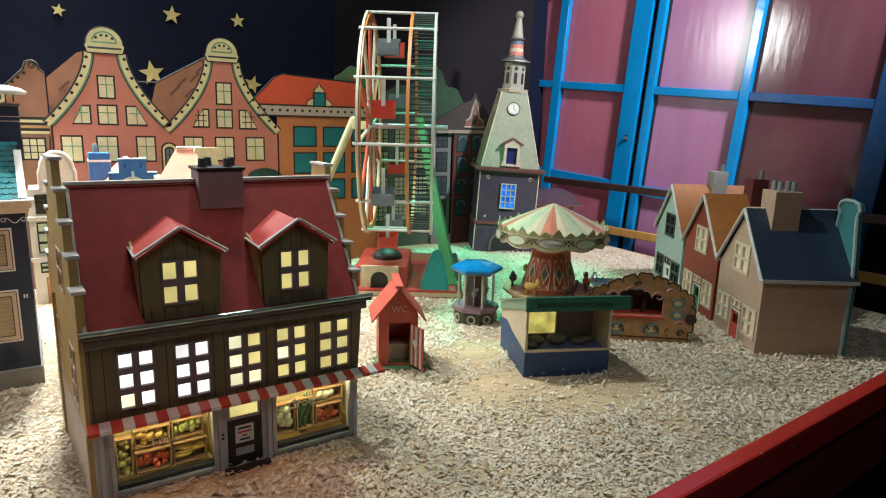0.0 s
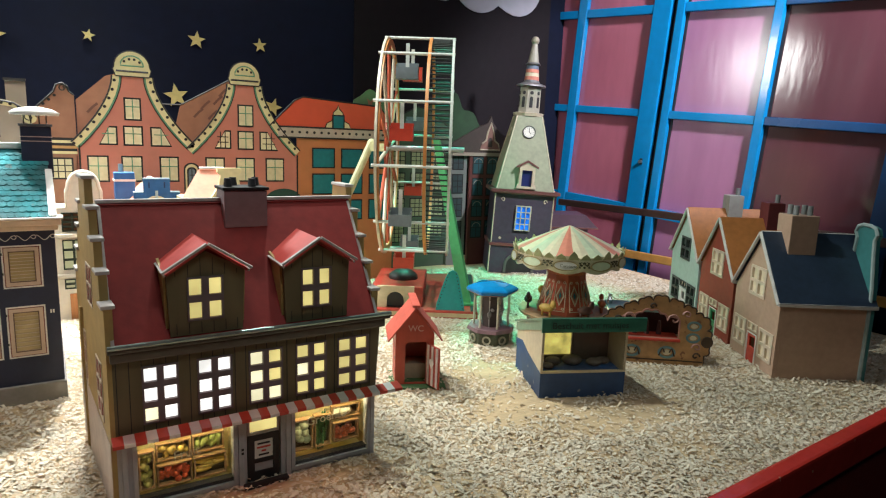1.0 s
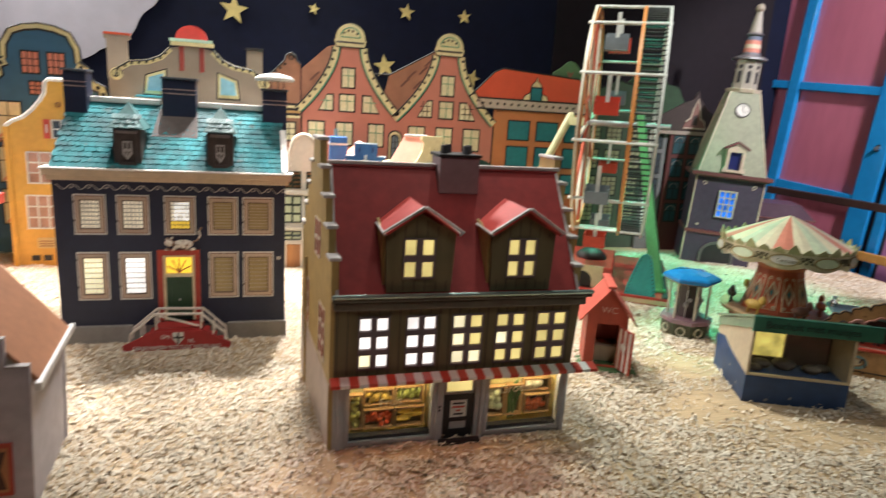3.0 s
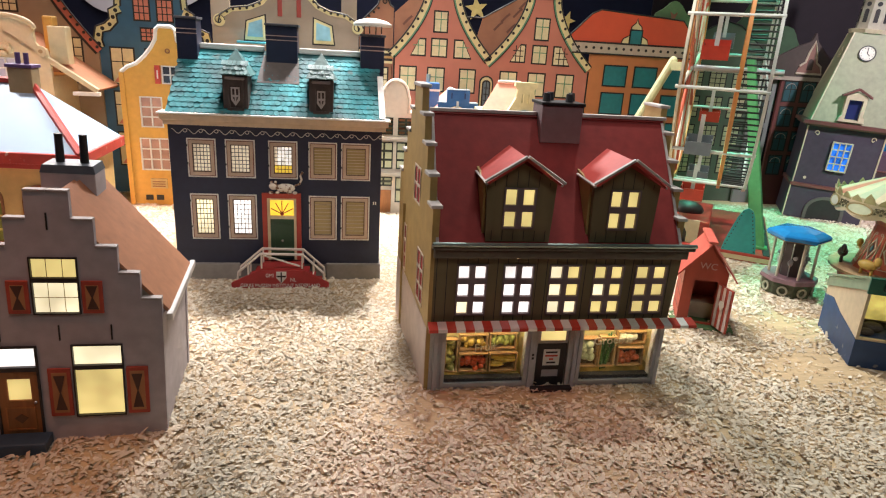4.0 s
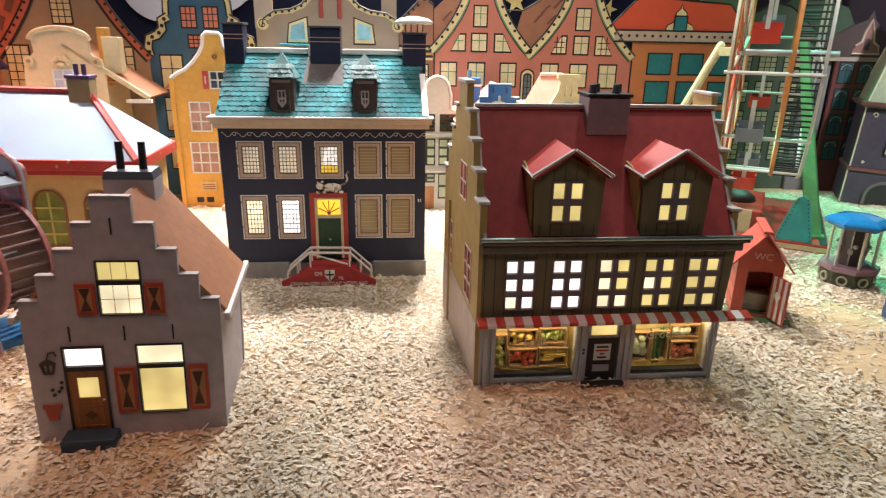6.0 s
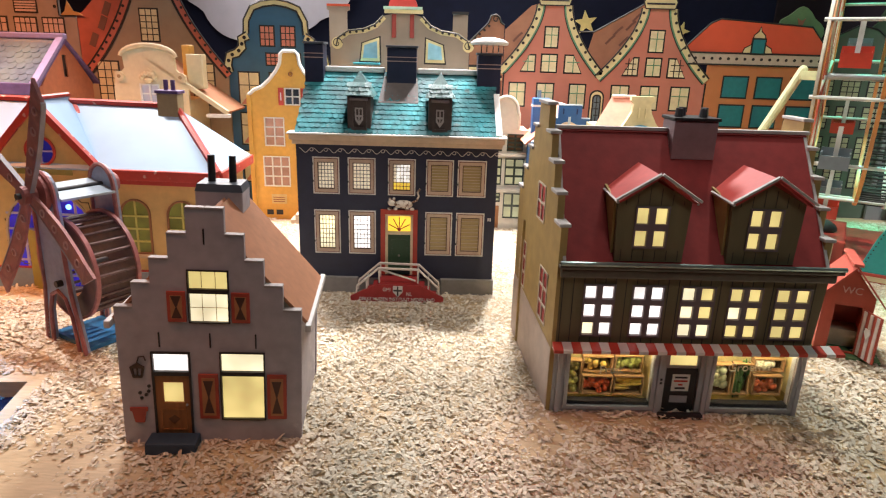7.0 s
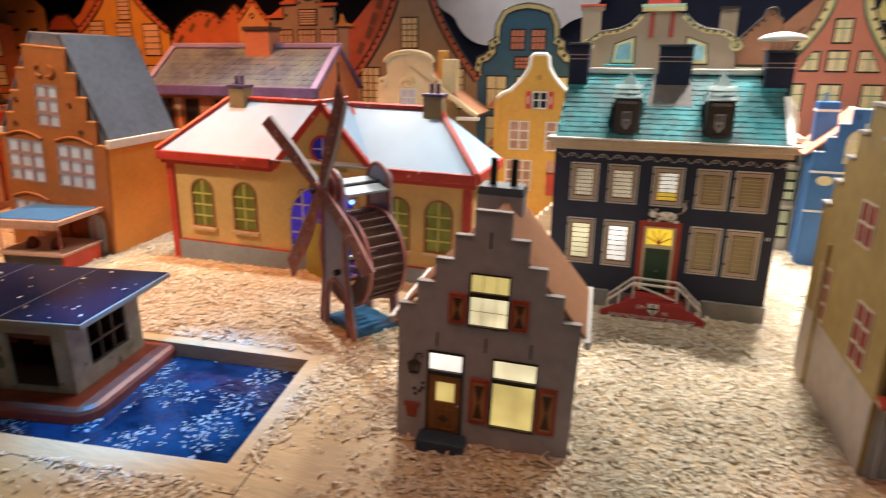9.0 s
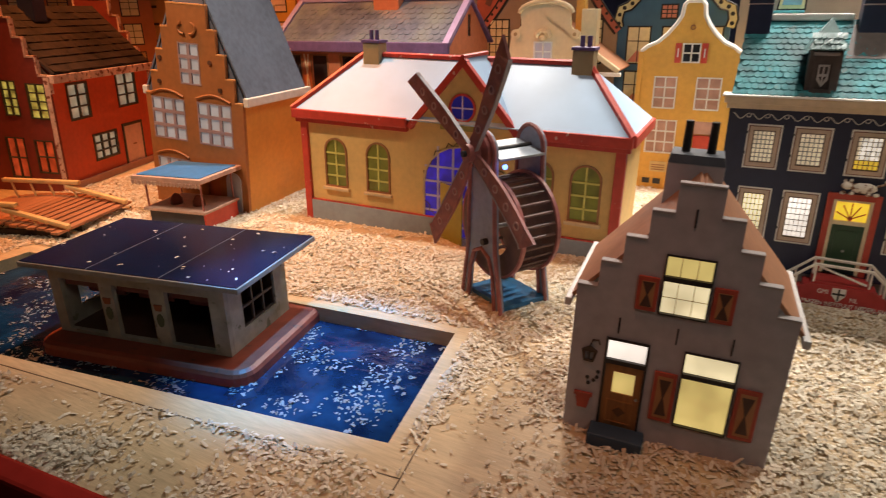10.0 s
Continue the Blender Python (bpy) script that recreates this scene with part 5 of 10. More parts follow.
# ---------------------------------------------------------------- the treadmill windmill
MILLBLUE = coat("grey_blue_mill", (0.27, 0.31, 0.40), 0.45, 0.2, 0.15)
MILLMAUVE = coat("wine_mauve_edge", (0.32, 0.11, 0.10), 0.5, 0.35, 0.2, 60)
MILLDARK = coat("brown_wheel_disc", (0.13, 0.065, 0.055), 0.5, 0.3, 0.2, 50)
BASEBLUE = coat("bright_blue_base", (0.02, 0.14, 0.30), 0.4, 0.2)


def windmill():
    t = thing("toy_windmill", pose(-0.962, 1.213, 0, 0, 0, -30), "wooden toy windmill with running wheel and four sails", "windmill")
    w, dp = 0.142, 0.118
    side = [(0.0, 0.0), (0.022, 0.0), (0.030, 0.075), (0.045, 0.112), (0.071, 0.125), (0.097, 0.112), (0.112, 0.075), (0.120, 0.0), (w, 0.0), (0.118, 0.13), (0.112, 0.30)]
    side += [(0.071 + 0.041 * math.cos(a), 0.325 + 0.043 * math.sin(a)) for a in (math.pi * k / 10 for k in range(0, 11))] + [(0.030, 0.30), (0.024, 0.13)]
    for y in (0.0, dp):
        pl = part("side_plate", slabbed(side, [], y, y + 0.009), MILLBLUE, t, "grey blue side plate with wine red edge")
        part("edge_line", tube(bmesh.new(), [(x, y - 0.001, z) for x, z in side[8:] + side[:1]], 0.0045, 6), MILLMAUVE, pl)
        part("edge_line", tube(bmesh.new(), [(x, y - 0.001, z) for x, z in side[1:8]], 0.0045, 6), MILLMAUVE, pl)
        for k in range(16):
            f = k / 15
            part("stud", ball(bmesh.new(), (0.006 + 0.018 * f, y - 0.0012, 0.008 + 0.12 * f), 0.0016, 5), coat("pale_stud", (0.5, 0.4, 0.4), 0.5), pl)
    part("peg", cyled((0.088, -0.012, 0.145), (0.088, 0.0, 0.145), 0.007, n=10), BLACK, t)
    part("base_board", boxed(0.004, w - 0.002, 0.0095, dp - 0.0005, 0.004, 0.014, 0.001), BASEBLUE, t, "bright blue base board")
    # running wheel
    wh = thing("running_wheel", pose(-0.962, 1.213, 0, 0, 0, -30), "brown slatted running wheel inside the toy windmill", "wheel")
    c = (0.078, 0.168)
    for y in (0.018, 0.104):
        part("disc", slabbed(disc(*c, 0.102, 36), [disc(*c, 0.060, 24)] if y < 0.05 else [], y, y + 0.006), MILLDARK, wh, "brown wheel disc")
        part("disc_rim", slabbed(disc(*c, 0.108, 36), [disc(*c, 0.1025, 36)], y - 0.001, y + 0.007), MILLMAUVE, wh)
    for k in range(28):
        a = 2 * math.pi * k / 28
        part("slat", cyled((c[0] + 0.099 * math.cos(a), 0.0245, c[1] + 0.099 * math.sin(a)), (c[0] + 0.099 * math.cos(a), 0.1035, c[1] + 0.099 * math.sin(a)), 0.0035, n=6), MILLDARK, wh)
    part("wheel_axle", cyled((c[0], 0.0095, c[1]), (c[0], dp - 0.0005, c[1]), 0.005), STEEL, wh)
    # upper works
    part("top_tray", plated([(0.030, 0.0095, 0.335), (0.118, 0.0095, 0.318), (0.118, dp - 0.0005, 0.318), (0.030, dp - 0.0005, 0.335)], 0.005), coat("pale_blue_tray", (0.36, 0.42, 0.48), 0.4), t, "pale blue tray board")
    part("shaft", cyled((0.071, -0.03, 0.327), (0.071, dp + 0.03, 0.327), 0.0055, n=10), BLACK, t)
    part("pulley", cyled((0.071, dp + 0.012, 0.327), (0.071, dp + 0.028, 0.327), 0.020, n=18), MILLMAUVE, t)
    part("pulley", cyled((0.071, -0.012, 0.327), (0.071, -0.002, 0.327), 0.036, n=22), MILLMAUVE, t)
    led = part("lamp_bulb", ball(bmesh.new(), (0.118, 0.02, 0.302), 0.005, 8), lit("blue_led", (0.05, 0.15, 1.0), 14.0), t, "small glowing blue lamp")
    # sails
    sl = thing("mill_sails", pose(-0.962, 1.213, 0, 0, 0, -30) @ Matrix.Translation((0.071, -0.026, 0.327)), "four wine red sails with painted rings", "sails")
    RING = coat("pale_ring", (0.46, 0.26, 0.24), 0.5)
    for k in range(4):
        m = Matrix.Rotation(radians(29 + 90 * k), 4, "Y")
        def rib(f):
            """Centre, half width and lift of the bent paddle at a share of its length."""
            return 0.014 * f * f, 0.012 + 0.225 * f, 0.0105 + 0.0075 * min(1.0, f * 2.2), -0.016 * f * f
        bm, edge = bmesh.new(), bmesh.new()
        for out_bm, s0, s1, y0, y1 in ((bm, -1.0, 1.0, -0.003, 0.003), (edge, 1.0, 1.13, -0.0042, 0.0042)):
            rings = []
            for j in range(11):
                cx_, cz_, w_, y_ = rib(j / 10)
                tip = 0.012 if j == 10 else 0.0
                rings.append([out_bm.verts.new(m @ Vector((cx_ + s * w_, y_ + y, cz_ - tip * s))) for s, y in ((s0, y0), (s1, y0), (s1, y1), (s0, y1))])
            for r0, r1 in zip(rings, rings[1:]):
                for q in range(4):
                    out_bm.faces.new((r0[q], r0[(q + 1) % 4], r1[(q + 1) % 4], r1[q]))
            out_bm.faces.new(rings[0][::-1])
            out_bm.faces.new(rings[-1])
        b = part("sail", bm, MILLMAUVE, sl, "bent wine red wooden sail")
        part("sail_edge", edge, coat("sail_edge_grey", (0.30, 0.28, 0.30), 0.5), b)
        for f in (0.2, 0.4, 0.6, 0.8):
            cx_, cz_, w_, y_ = rib(f)
            part("ring", slabbed(disc(cx_, cz_, 0.0085, 12), [disc(cx_, cz_, 0.0055, 12)], y_ - 0.0048, y_ - 0.0025, m), RING, b)
    part("hub", cyled((0, -0.014, 0), (0, 0.01, 0), 0.018, n=16), MILLMAUVE, sl)
    part("hub_bolt", cyled((0, -0.022, 0), (0, -0.0142, 0), 0.006, n=10), BLACK, sl)
    return t


windmill()

# ---------------------------------------------------------------- the boat house on the pool
DIRTY = coat("dirty_white_wall", (0.42, 0.39, 0.33), 0.65, 0.25, 0.3, 45, spots=0.07, spot_rgb=(0.17, 0.17, 0.11), stain=((0.26, 0.25, 0.18), 16.0, 0.55))
DECKRED = coat("brick_red_deck", (0.34, 0.07, 0.04), 0.4, 0.25, 0.25, 40, spots=0.04, spot_rgb=(0.15, 0.05, 0.04))
SOLAR = coat("dark_roof_panel", (0.006, 0.013, 0.042), 0.24, 0.3, 0.1, 14)


def boat_house():
    t = thing("house_boat", pose(-1.596, 0.686, 0, 0, 0, 12), "dirty white house boat with dark flat roof on red deck", "boat")
    corner = 0.04
    x0, x1, y0, y1 = -0.022, 0.455, -0.050, 0.266
    def ring(inset):
        pts, c = [], corner - inset
        for cx, cy, a0 in ((x1 - corner, y0 + corner, -90), (x1 - corner, y1 - corner, 0), (x0 + corner, y1 - corner, 90), (x0 + corner, y0 + corner, 180)):
            pts += [(cx + c * math.cos(radians(a0 + 18 * k)), cy + c * math.sin(radians(a0 + 18 * k))) for k in range(6)]
        return pts

    bm = bmesh.new()
    rows = [[bm.verts.new((x, y, z)) for x, y in ring(inset)] for inset, z in ((0.004, -0.050), (0.0, -0.036), (0.0, -0.016), (0.003, -0.009), (0.010, -0.004))]
    for a, b in zip(rows, rows[1:]):
        for k in range(len(a)):
            n2 = (k + 1) % len(a)
            bm.faces.new((a[k], a[n2], b[n2], b[k]))
    bm.faces.new(rows[0][::-1])
    bm.faces.new(rows[-1])
    part("deck", bm, DECKRED, t, "rounded brick red deck")
    W, D, h = 0.395, 0.205, 0.134
    doors = [(0.024, 0.118), (0.148, 0.234), (0.266, 0.362)]
    part("front_wall", slabbed(rect(0, W, -0.0035, h), [rect(a, b, 0.004, 0.112) for a, b in doors], 0, 0.010), DIRTY, t, "stained white front wall")
    fl = Matrix.Translation((W - 0.010, 0, 0)) @ FLIP
    part("side_wall", slabbed(rect(0.0105, D, -0.0035, h), [rect(0.05, 0.16, 0.030, 0.110)], 0, 0.010, fl), DIRTY, t)
    fr = part("window", slabbed(rect(0.05, 0.16, 0.030, 0.110), [rect(*c) for c in grid_holes(0.05, 0.16, 0.030, 0.110, 3, 2, 0.004, 0.004)], 0.002, 0.007, fl), coat("dark_sash", (0.05, 0.035, 0.03), 0.5), t)
    part("side_wall", slabbed(rect(0.0105, D, -0.0035, h), [rect(0.05, 0.16, 0.030, 0.110)], 0, 0.010, FLIP), DIRTY, t)
    # inside surfaces are coloured dark, the room's shade put into the paint
    part("back_wall", slabbed(rect(0.0105, W - 0.0105, -0.0035, h), [rect(0.05, 0.085, 0.07, 0.11)], D - 0.010, D), coat("inside_wall_shade", (0.07, 0.05, 0.045), 0.7, 0.2), t)
    part("floor_inside", boxed(0.0105, W - 0.0105, 0.0105, D - 0.0105, -0.0035, 0.0), coat("inside_planks_shade", (0.07, 0.03, 0.02), 0.6), t)
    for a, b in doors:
        part("door_head", boxed(a + 0.002, b - 0.002, 0.012, 0.020, 0.096, 0.108), coat("red_inside_shade", (0.12, 0.02, 0.02), 0.5), t)
        part("rail_inside", boxed(a + 0.002, b - 0.002, 0.06, 0.064, 0.060, 0.068), coat("red_inside_shade", (0, 0, 0)), t)
    rf = part("roof", boxed(-0.052, 0.438, -0.016, 0.264, 0.1345, 0.1445, 0.001), coat("grey_roof_edge", (0.32, 0.31, 0.29), 0.5), t, "flat roof with pale edge")
    for i in range(3):
        for j in range(1):
            a = -0.050 + i * 0.1622
            part("roof_panel", boxed(a + 0.0006, a + 0.1608, -0.013, 0.261, 0.1447, 0.1465, 0.0006), SOLAR, rf, "dark blue black roof panel")
            if i:
                part("seam", boxed(a - 0.0010, a + 0.0002, -0.013, 0.261, 0.1447, 0.1466), coat("pale_seam", (0.22, 0.23, 0.25), 0.4), rf, "thin pale seam")
    POTC = coat("clay_pot", (0.30, 0.09, 0.04), 0.6)
    for x in (0.133, 0.250):
        part("hanging_basket", slabbed([(x - 0.006, 0.072), (x + 0.006, 0.072), (x + 0.009, 0.084), (x - 0.009, 0.084)], [], -0.003, -0.0003), POTC, t)
        part("plant", slabbed(disc(x, 0.052, 0.008, 9, 0.014), [], -0.002, -0.0003), coat("faded_plant", (0.10, 0.12, 0.07), 0.7), t)
    k = 34
    rg = np.random.default_rng(9)
    ob = flakes("roof_shavings", rg.uniform(-0.04, 0.42, k), rg.uniform(0.0, 0.25, k), np.full(k, 0.1468), 0.006, rg, 0.1, "few wood shavings lying on the boat house roof")
    ob.matrix_world = t.matrix_world
    return t


boat_house()

# ---------------------------------------------------------------- orange and red houses on the square
ORANGEW = coat("orange_side_wall", (0.60, 0.26, 0.05), 0.55, 0.1)
BROWNBRICK = coat("brown_orange_front", (0.30, 0.105, 0.03), 0.6, 0.15, 0.3, 60)
SLATE = coat("slate_blue_roof", (0.085, 0.10, 0.135), 0.8, 0.2)
MILKPANE = lit("milky_pane_lit", (0.62, 0.62, 0.66), 0.22, 0.4)


def orange_house():
    t = thing("orange_gable_house", pose(-1.828, 1.414, 0, 0, 4.5, 8), "orange toy house with brown stepped gable and slate roof", "house")
    x0, x1, D, ze = -0.345, 0.014, 0.335, 0.335
    c = (x0 + x1) / 2
    out = gable_steps((x1 - x0) / 2, ze, 5, 0.0275, 0.0660, c, -0.012)
    wins = [(-0.205, -0.130, 0.375, 0.495, 2, 3), (-0.325, -0.200, 0.200, 0.328, 3, 3), (-0.152, -0.028, 0.200, 0.328, 3, 3), (-0.325, -0.200, 0.050, 0.140, 3, 2)]
    door = (-0.135, -0.090, 0.0, 0.125)
    part("front_wall", slabbed(out, [rect(*w[:4]) for w in wins] + [rect(*door)], 0, 0.012), BROWNBRICK, t, "brown orange brick front")
    for a, b, z0, z1, nx, nz in wins:
        window(t, a, b, z0, z1, nx, nz, coat("mauve_sash", (0.30, 0.20, 0.20), 0.6), MILKPANE, 0.004, 0.010, 0.0, 0.001, 0.010, single=False)
        if nx == 3:
            bm = bmesh.new()
            tube(bm, [(a + (b - a) * k / 10, -0.002, z1 + 0.008 + 0.016 * math.sin(math.pi * k / 10)) for k in range(11)], 0.004, 6)
            part("relief_arch", bm, BROWNBRICK, t)
    part("side_door", slabbed(arch(-0.062, -0.008, 0.0, 0.125, 8), [], -0.004, -0.0003), coat("pale_arch_door", (0.42, 0.42, 0.48), 0.5), t)
    part("door", boxed(door[0] + 0.001, door[1] - 0.001, 0.004, 0.010, 0.0, 0.124), coat("rust_door", (0.30, 0.08, 0.03), 0.5), t)
    for x, z in ((-0.275, 0.445), (-0.092, 0.445), (-0.285, 0.375), (-0.062, 0.370)):
        part("wall_anchor", cyled((x, -0.004, z), (x, 0, z), 0.007, n=8), coat("dark_iron", (0.08, 0.035, 0.02), 0.5), t)
    bm = bmesh.new()
    for s in (-1, 1):
        tube(bm, [(c + s * (0.010 + 0.022 * math.sin(a)), -0.003, 0.535 - 0.016 * math.cos(a)) for a in (0.4 * k for k in range(8))], 0.004, 6)
    part("scroll_relief", bm, BROWNBRICK, t)
    part("side_wall", boxed(x1 - 0.010, x1, 0.0125, D - 0.0125, -0.012, ze), ORANGEW, t, "bright orange side wall")
    part("side_wall", boxed(x0, x0 + 0.010, 0.0125, D - 0.0125, 0, ze), ORANGEW, t)
    part("back_wall", slabbed(out, [], D - 0.012, D), BROWNBRICK, t)
    EDGE = coat("orange_edge", (0.55, 0.24, 0.08), 0.55)
    for i in range(5):
        z = ze + i * 0.066
        xa, xb = (x1 - x0) / 2 - i * 0.0275, (x1 - x0) / 2 - (i + 1) * 0.0275
        for y in (-0.001, D - 0.013):
            for s in (-1, 1):
                part("coping", boxed(c + s * xa, c + s * (xb if i < 4 else 0.0004), y, y + 0.014, z, z + 0.004), EDGE, t)
    for s in (-1, 1):
        e = (x1 - x0) / 2 + 0.004
        part("roof", plated([(c + s * 0.046, 0.0125, 0.636), (c + s * 0.046, D - 0.0125, 0.636), (c + s * e, D - 0.0125, ze + 0.012), (c + s * e, 0.0125, ze + 0.012)], 0.006 * s), SLATE, t, "slate blue roof slope")
        part("gutter", boxed(c + s * (e - 0.006), c + s * (e + 0.012), 0.004, D + 0.006, ze - 0.006, ze + 0.020, 0.003), coat("pale_gutter", (0.62, 0.56, 0.5), 0.5), t, "pale gutter board")
    part("roof_top", boxed(c - 0.046, c + 0.046, 0.0125, D - 0.0125, 0.630, 0.637), SLATE, t, "flat top of the slate roof")
    for y in (0.0127, D - 0.0165):
        part("roof_end", slabbed([(c - 0.181, ze), (c + 0.181, ze), (c + 0.0445, 0.6295), (c - 0.0445, 0.6295)], [], y, y + 0.004), SLATE, t)
    return t


orange_house()
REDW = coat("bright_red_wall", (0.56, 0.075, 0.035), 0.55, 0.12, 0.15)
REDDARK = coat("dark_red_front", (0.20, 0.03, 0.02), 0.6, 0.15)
BROWNTILE = coat("dark_brown_tiles", (0.034, 0.020, 0.014), 0.65, 0.5, 0.6, 45)
PALEPANE = lit("pale_pane_lit", (0.60, 0.56, 0.40), 0.36, 0.5, 30)
DARKFRAME = coat("olive_black_frame", (0.05, 0.04, 0.02), 0.5)
REDHOUSEPANE = lit("dim_yellow_pane", (0.9, 0.74, 0.16), 0.36, 0.8, 40)
REDPANE = lit("red_glow_pane", (0.75, 0.10, 0.03), 0.35, 0.7, 30)


def red_house():
    t = thing("red_gable_house", pose(-2.586, 1.316, 0, 0, 2.5, 19.4), "red toy house with brown tiled roof and stepped gable", "house")
    W, D, ze = 0.42, 0.56, 0.395
    out = gable_steps(W / 2, ze, 5, 0.034, 0.060, -W / 2, -0.01)
    fw = [(-0.088, -0.014, 0.252, 0.372, 2, 4, REDHOUSEPANE), (-0.185, -0.125, 0.258, 0.378, 2, 4, REDHOUSEPANE), (-0.098, -0.022, 0.062, 0.180, 2, 2, REDPANE), (-0.21, -0.135, 0.04, 0.185, 2, 2, REDPANE)]
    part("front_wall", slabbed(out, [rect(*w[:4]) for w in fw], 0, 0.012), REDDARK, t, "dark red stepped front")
    for a, b, z0, z1, nx, nz, mat in fw:
        window(t, a, b, z0, z1, nx, nz, DARKFRAME, mat, 0.005, 0.004, 0, 0.002, 0.009)
    sw = [(0.074, 0.182, 0.236, 0.366, 2, 3), (0.338, 0.460, 0.246, 0.378, 2, 3), (0.166, 0.302, 0.072, 0.172, 3, 3)]
    m = Matrix.Translation((0.0, 0, 0)) @ Matrix.Diagonal((-1, 1, 1, 1)) @ FLIP
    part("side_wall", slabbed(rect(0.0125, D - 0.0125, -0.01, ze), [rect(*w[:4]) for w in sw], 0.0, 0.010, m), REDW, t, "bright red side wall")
    for a, b, z0, z1, nx, nz in sw:
        window(t, a, b, z0, z1, nx, nz, DARKFRAME, PALEPANE, 0.008, 0.005, 0, 0.003, 0.009, m)
    dr = part("door", slabbed(rect(0.344, 0.452, 0.0, 0.172), [], -0.003, -0.0002, m), coat("salmon_door", (0.68, 0.42, 0.32), 0.5), t, "pale salmon door")
    part("door_frame", slabbed(rect(0.336, 0.460, 0.0, 0.182), [rect(0.344, 0.452, 0.0, 0.172)], -0.005, -0.0002, m), DARKFRAME, dr)
    part("letter_slot", slabbed(rect(0.388, 0.41, 0.092, 0.098), [], -0.0042, -0.0031, m), BROWNFRAME, dr)
    part("plinth", slabbed(rect(0.0, D, -0.02, 0.026), [], -0.012, -0.0055, m), coat("salmon_plinth", (0.5, 0.25, 0.17), 0.6), t)
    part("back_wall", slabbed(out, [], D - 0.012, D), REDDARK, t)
    part("side_wall", boxed(-W, -W + 0.01, 0.0125, D - 0.0125, 0, ze), REDW, t)
    COP = coat("chipped_pink_edge", (0.62, 0.40, 0.31), 0.6, 0.3, 0.2, 60, spots=0.14, spot_rgb=(0.25, 0.08, 0.05))
    for i in range(5):
        z, xa, xb = ze + i * 0.06, W / 2 - i * 0.034, W / 2 - (i + 1) * 0.034
        for y in (-0.002, D - 0.014):
            for s in (-1, 1):
                part("coping", boxed(-W / 2 + s * xa, -W / 2 + s * (xb if i < 4 else 0.0004), y, y + 0.016, z, z + 0.006), COP, t)
                part("coping", boxed(-W / 2 + s * (xa - 0.0002), -W / 2 + s * (xa + 0.006), y, y + 0.016, z - 0.056, z), COP, t)
    for s in (-1, 1):
        e = W / 2 + 0.012
        part("roof", plated([(-W / 2, 0.0125, 0.605), (-W / 2, D - 0.0125, 0.605), (-W / 2 + s * e, D - 0.0125, ze + 0.004), (-W / 2 + s * e, 0.0125, ze + 0.004)], 0.008 * s), BROWNTILE, t, "dark brown tiled slope")
    bm = bmesh.new()
    rg = random.Random(2)
    e = W / 2 + 0.010
    nrm = Vector((0.20, 0, e)).normalized()
    for y in (0.0127, D - 0.0167):
        part("roof_end", slabbed([(-W, ze), (0.0, ze), (-W / 2, 0.596)], [], y, y + 0.004), BROWNTILE, t)
    for j in range(9):
        f0 = j / 9
        for i in range(24):
            y = 0.016 + (D - 0.032) * (i + 0.5 * (j % 2)) / 24.5
            o = Vector((-W / 2 + e * (1 - f0), y, ze + 0.006 + 0.20 * f0)) + nrm * 0.0098
            up = Vector((-e, 0, 0.20)).normalized()
            k = rg.uniform(0.001, 0.006)
            vs = [o + nrm * k, o + Vector((0, (D - 0.03) / 25, 0)) + nrm * k, o + Vector((0, (D - 0.03) / 25, 0)) + up * 0.033, o + up * 0.033]
            lo = [vs[0] - nrm * 0.006, vs[1] - nrm * 0.006]
            q = [bm.verts.new(v) for v in vs + lo]
            bm.faces.new(q[:4])
            bm.faces.new((q[0], q[4], q[5], q[1]))
    tagged(part("roof_tiling", bm, BROWNTILE, t, "uneven dark brown tiles"), kind="stuff")
    part("eave_board", boxed(-0.004, 0.022, 0.002, D, ze - 0.022, ze + 0.006, 0.003), COP, t, "chipped pale eave board")
    part("corner_strip", boxed(-0.014, 0.003, -0.0025, -0.0003, 0.0, ze - 0.002), COP, t)
    ch = part("chimney", boxed(-0.20, -0.14, 0.16, 0.22, 0.56, 0.68, 0.003), coat("blue_black_chimney", (0.02, 0.025, 0.06), 0.5), t, "blue black chimney")
    return t


red_house()


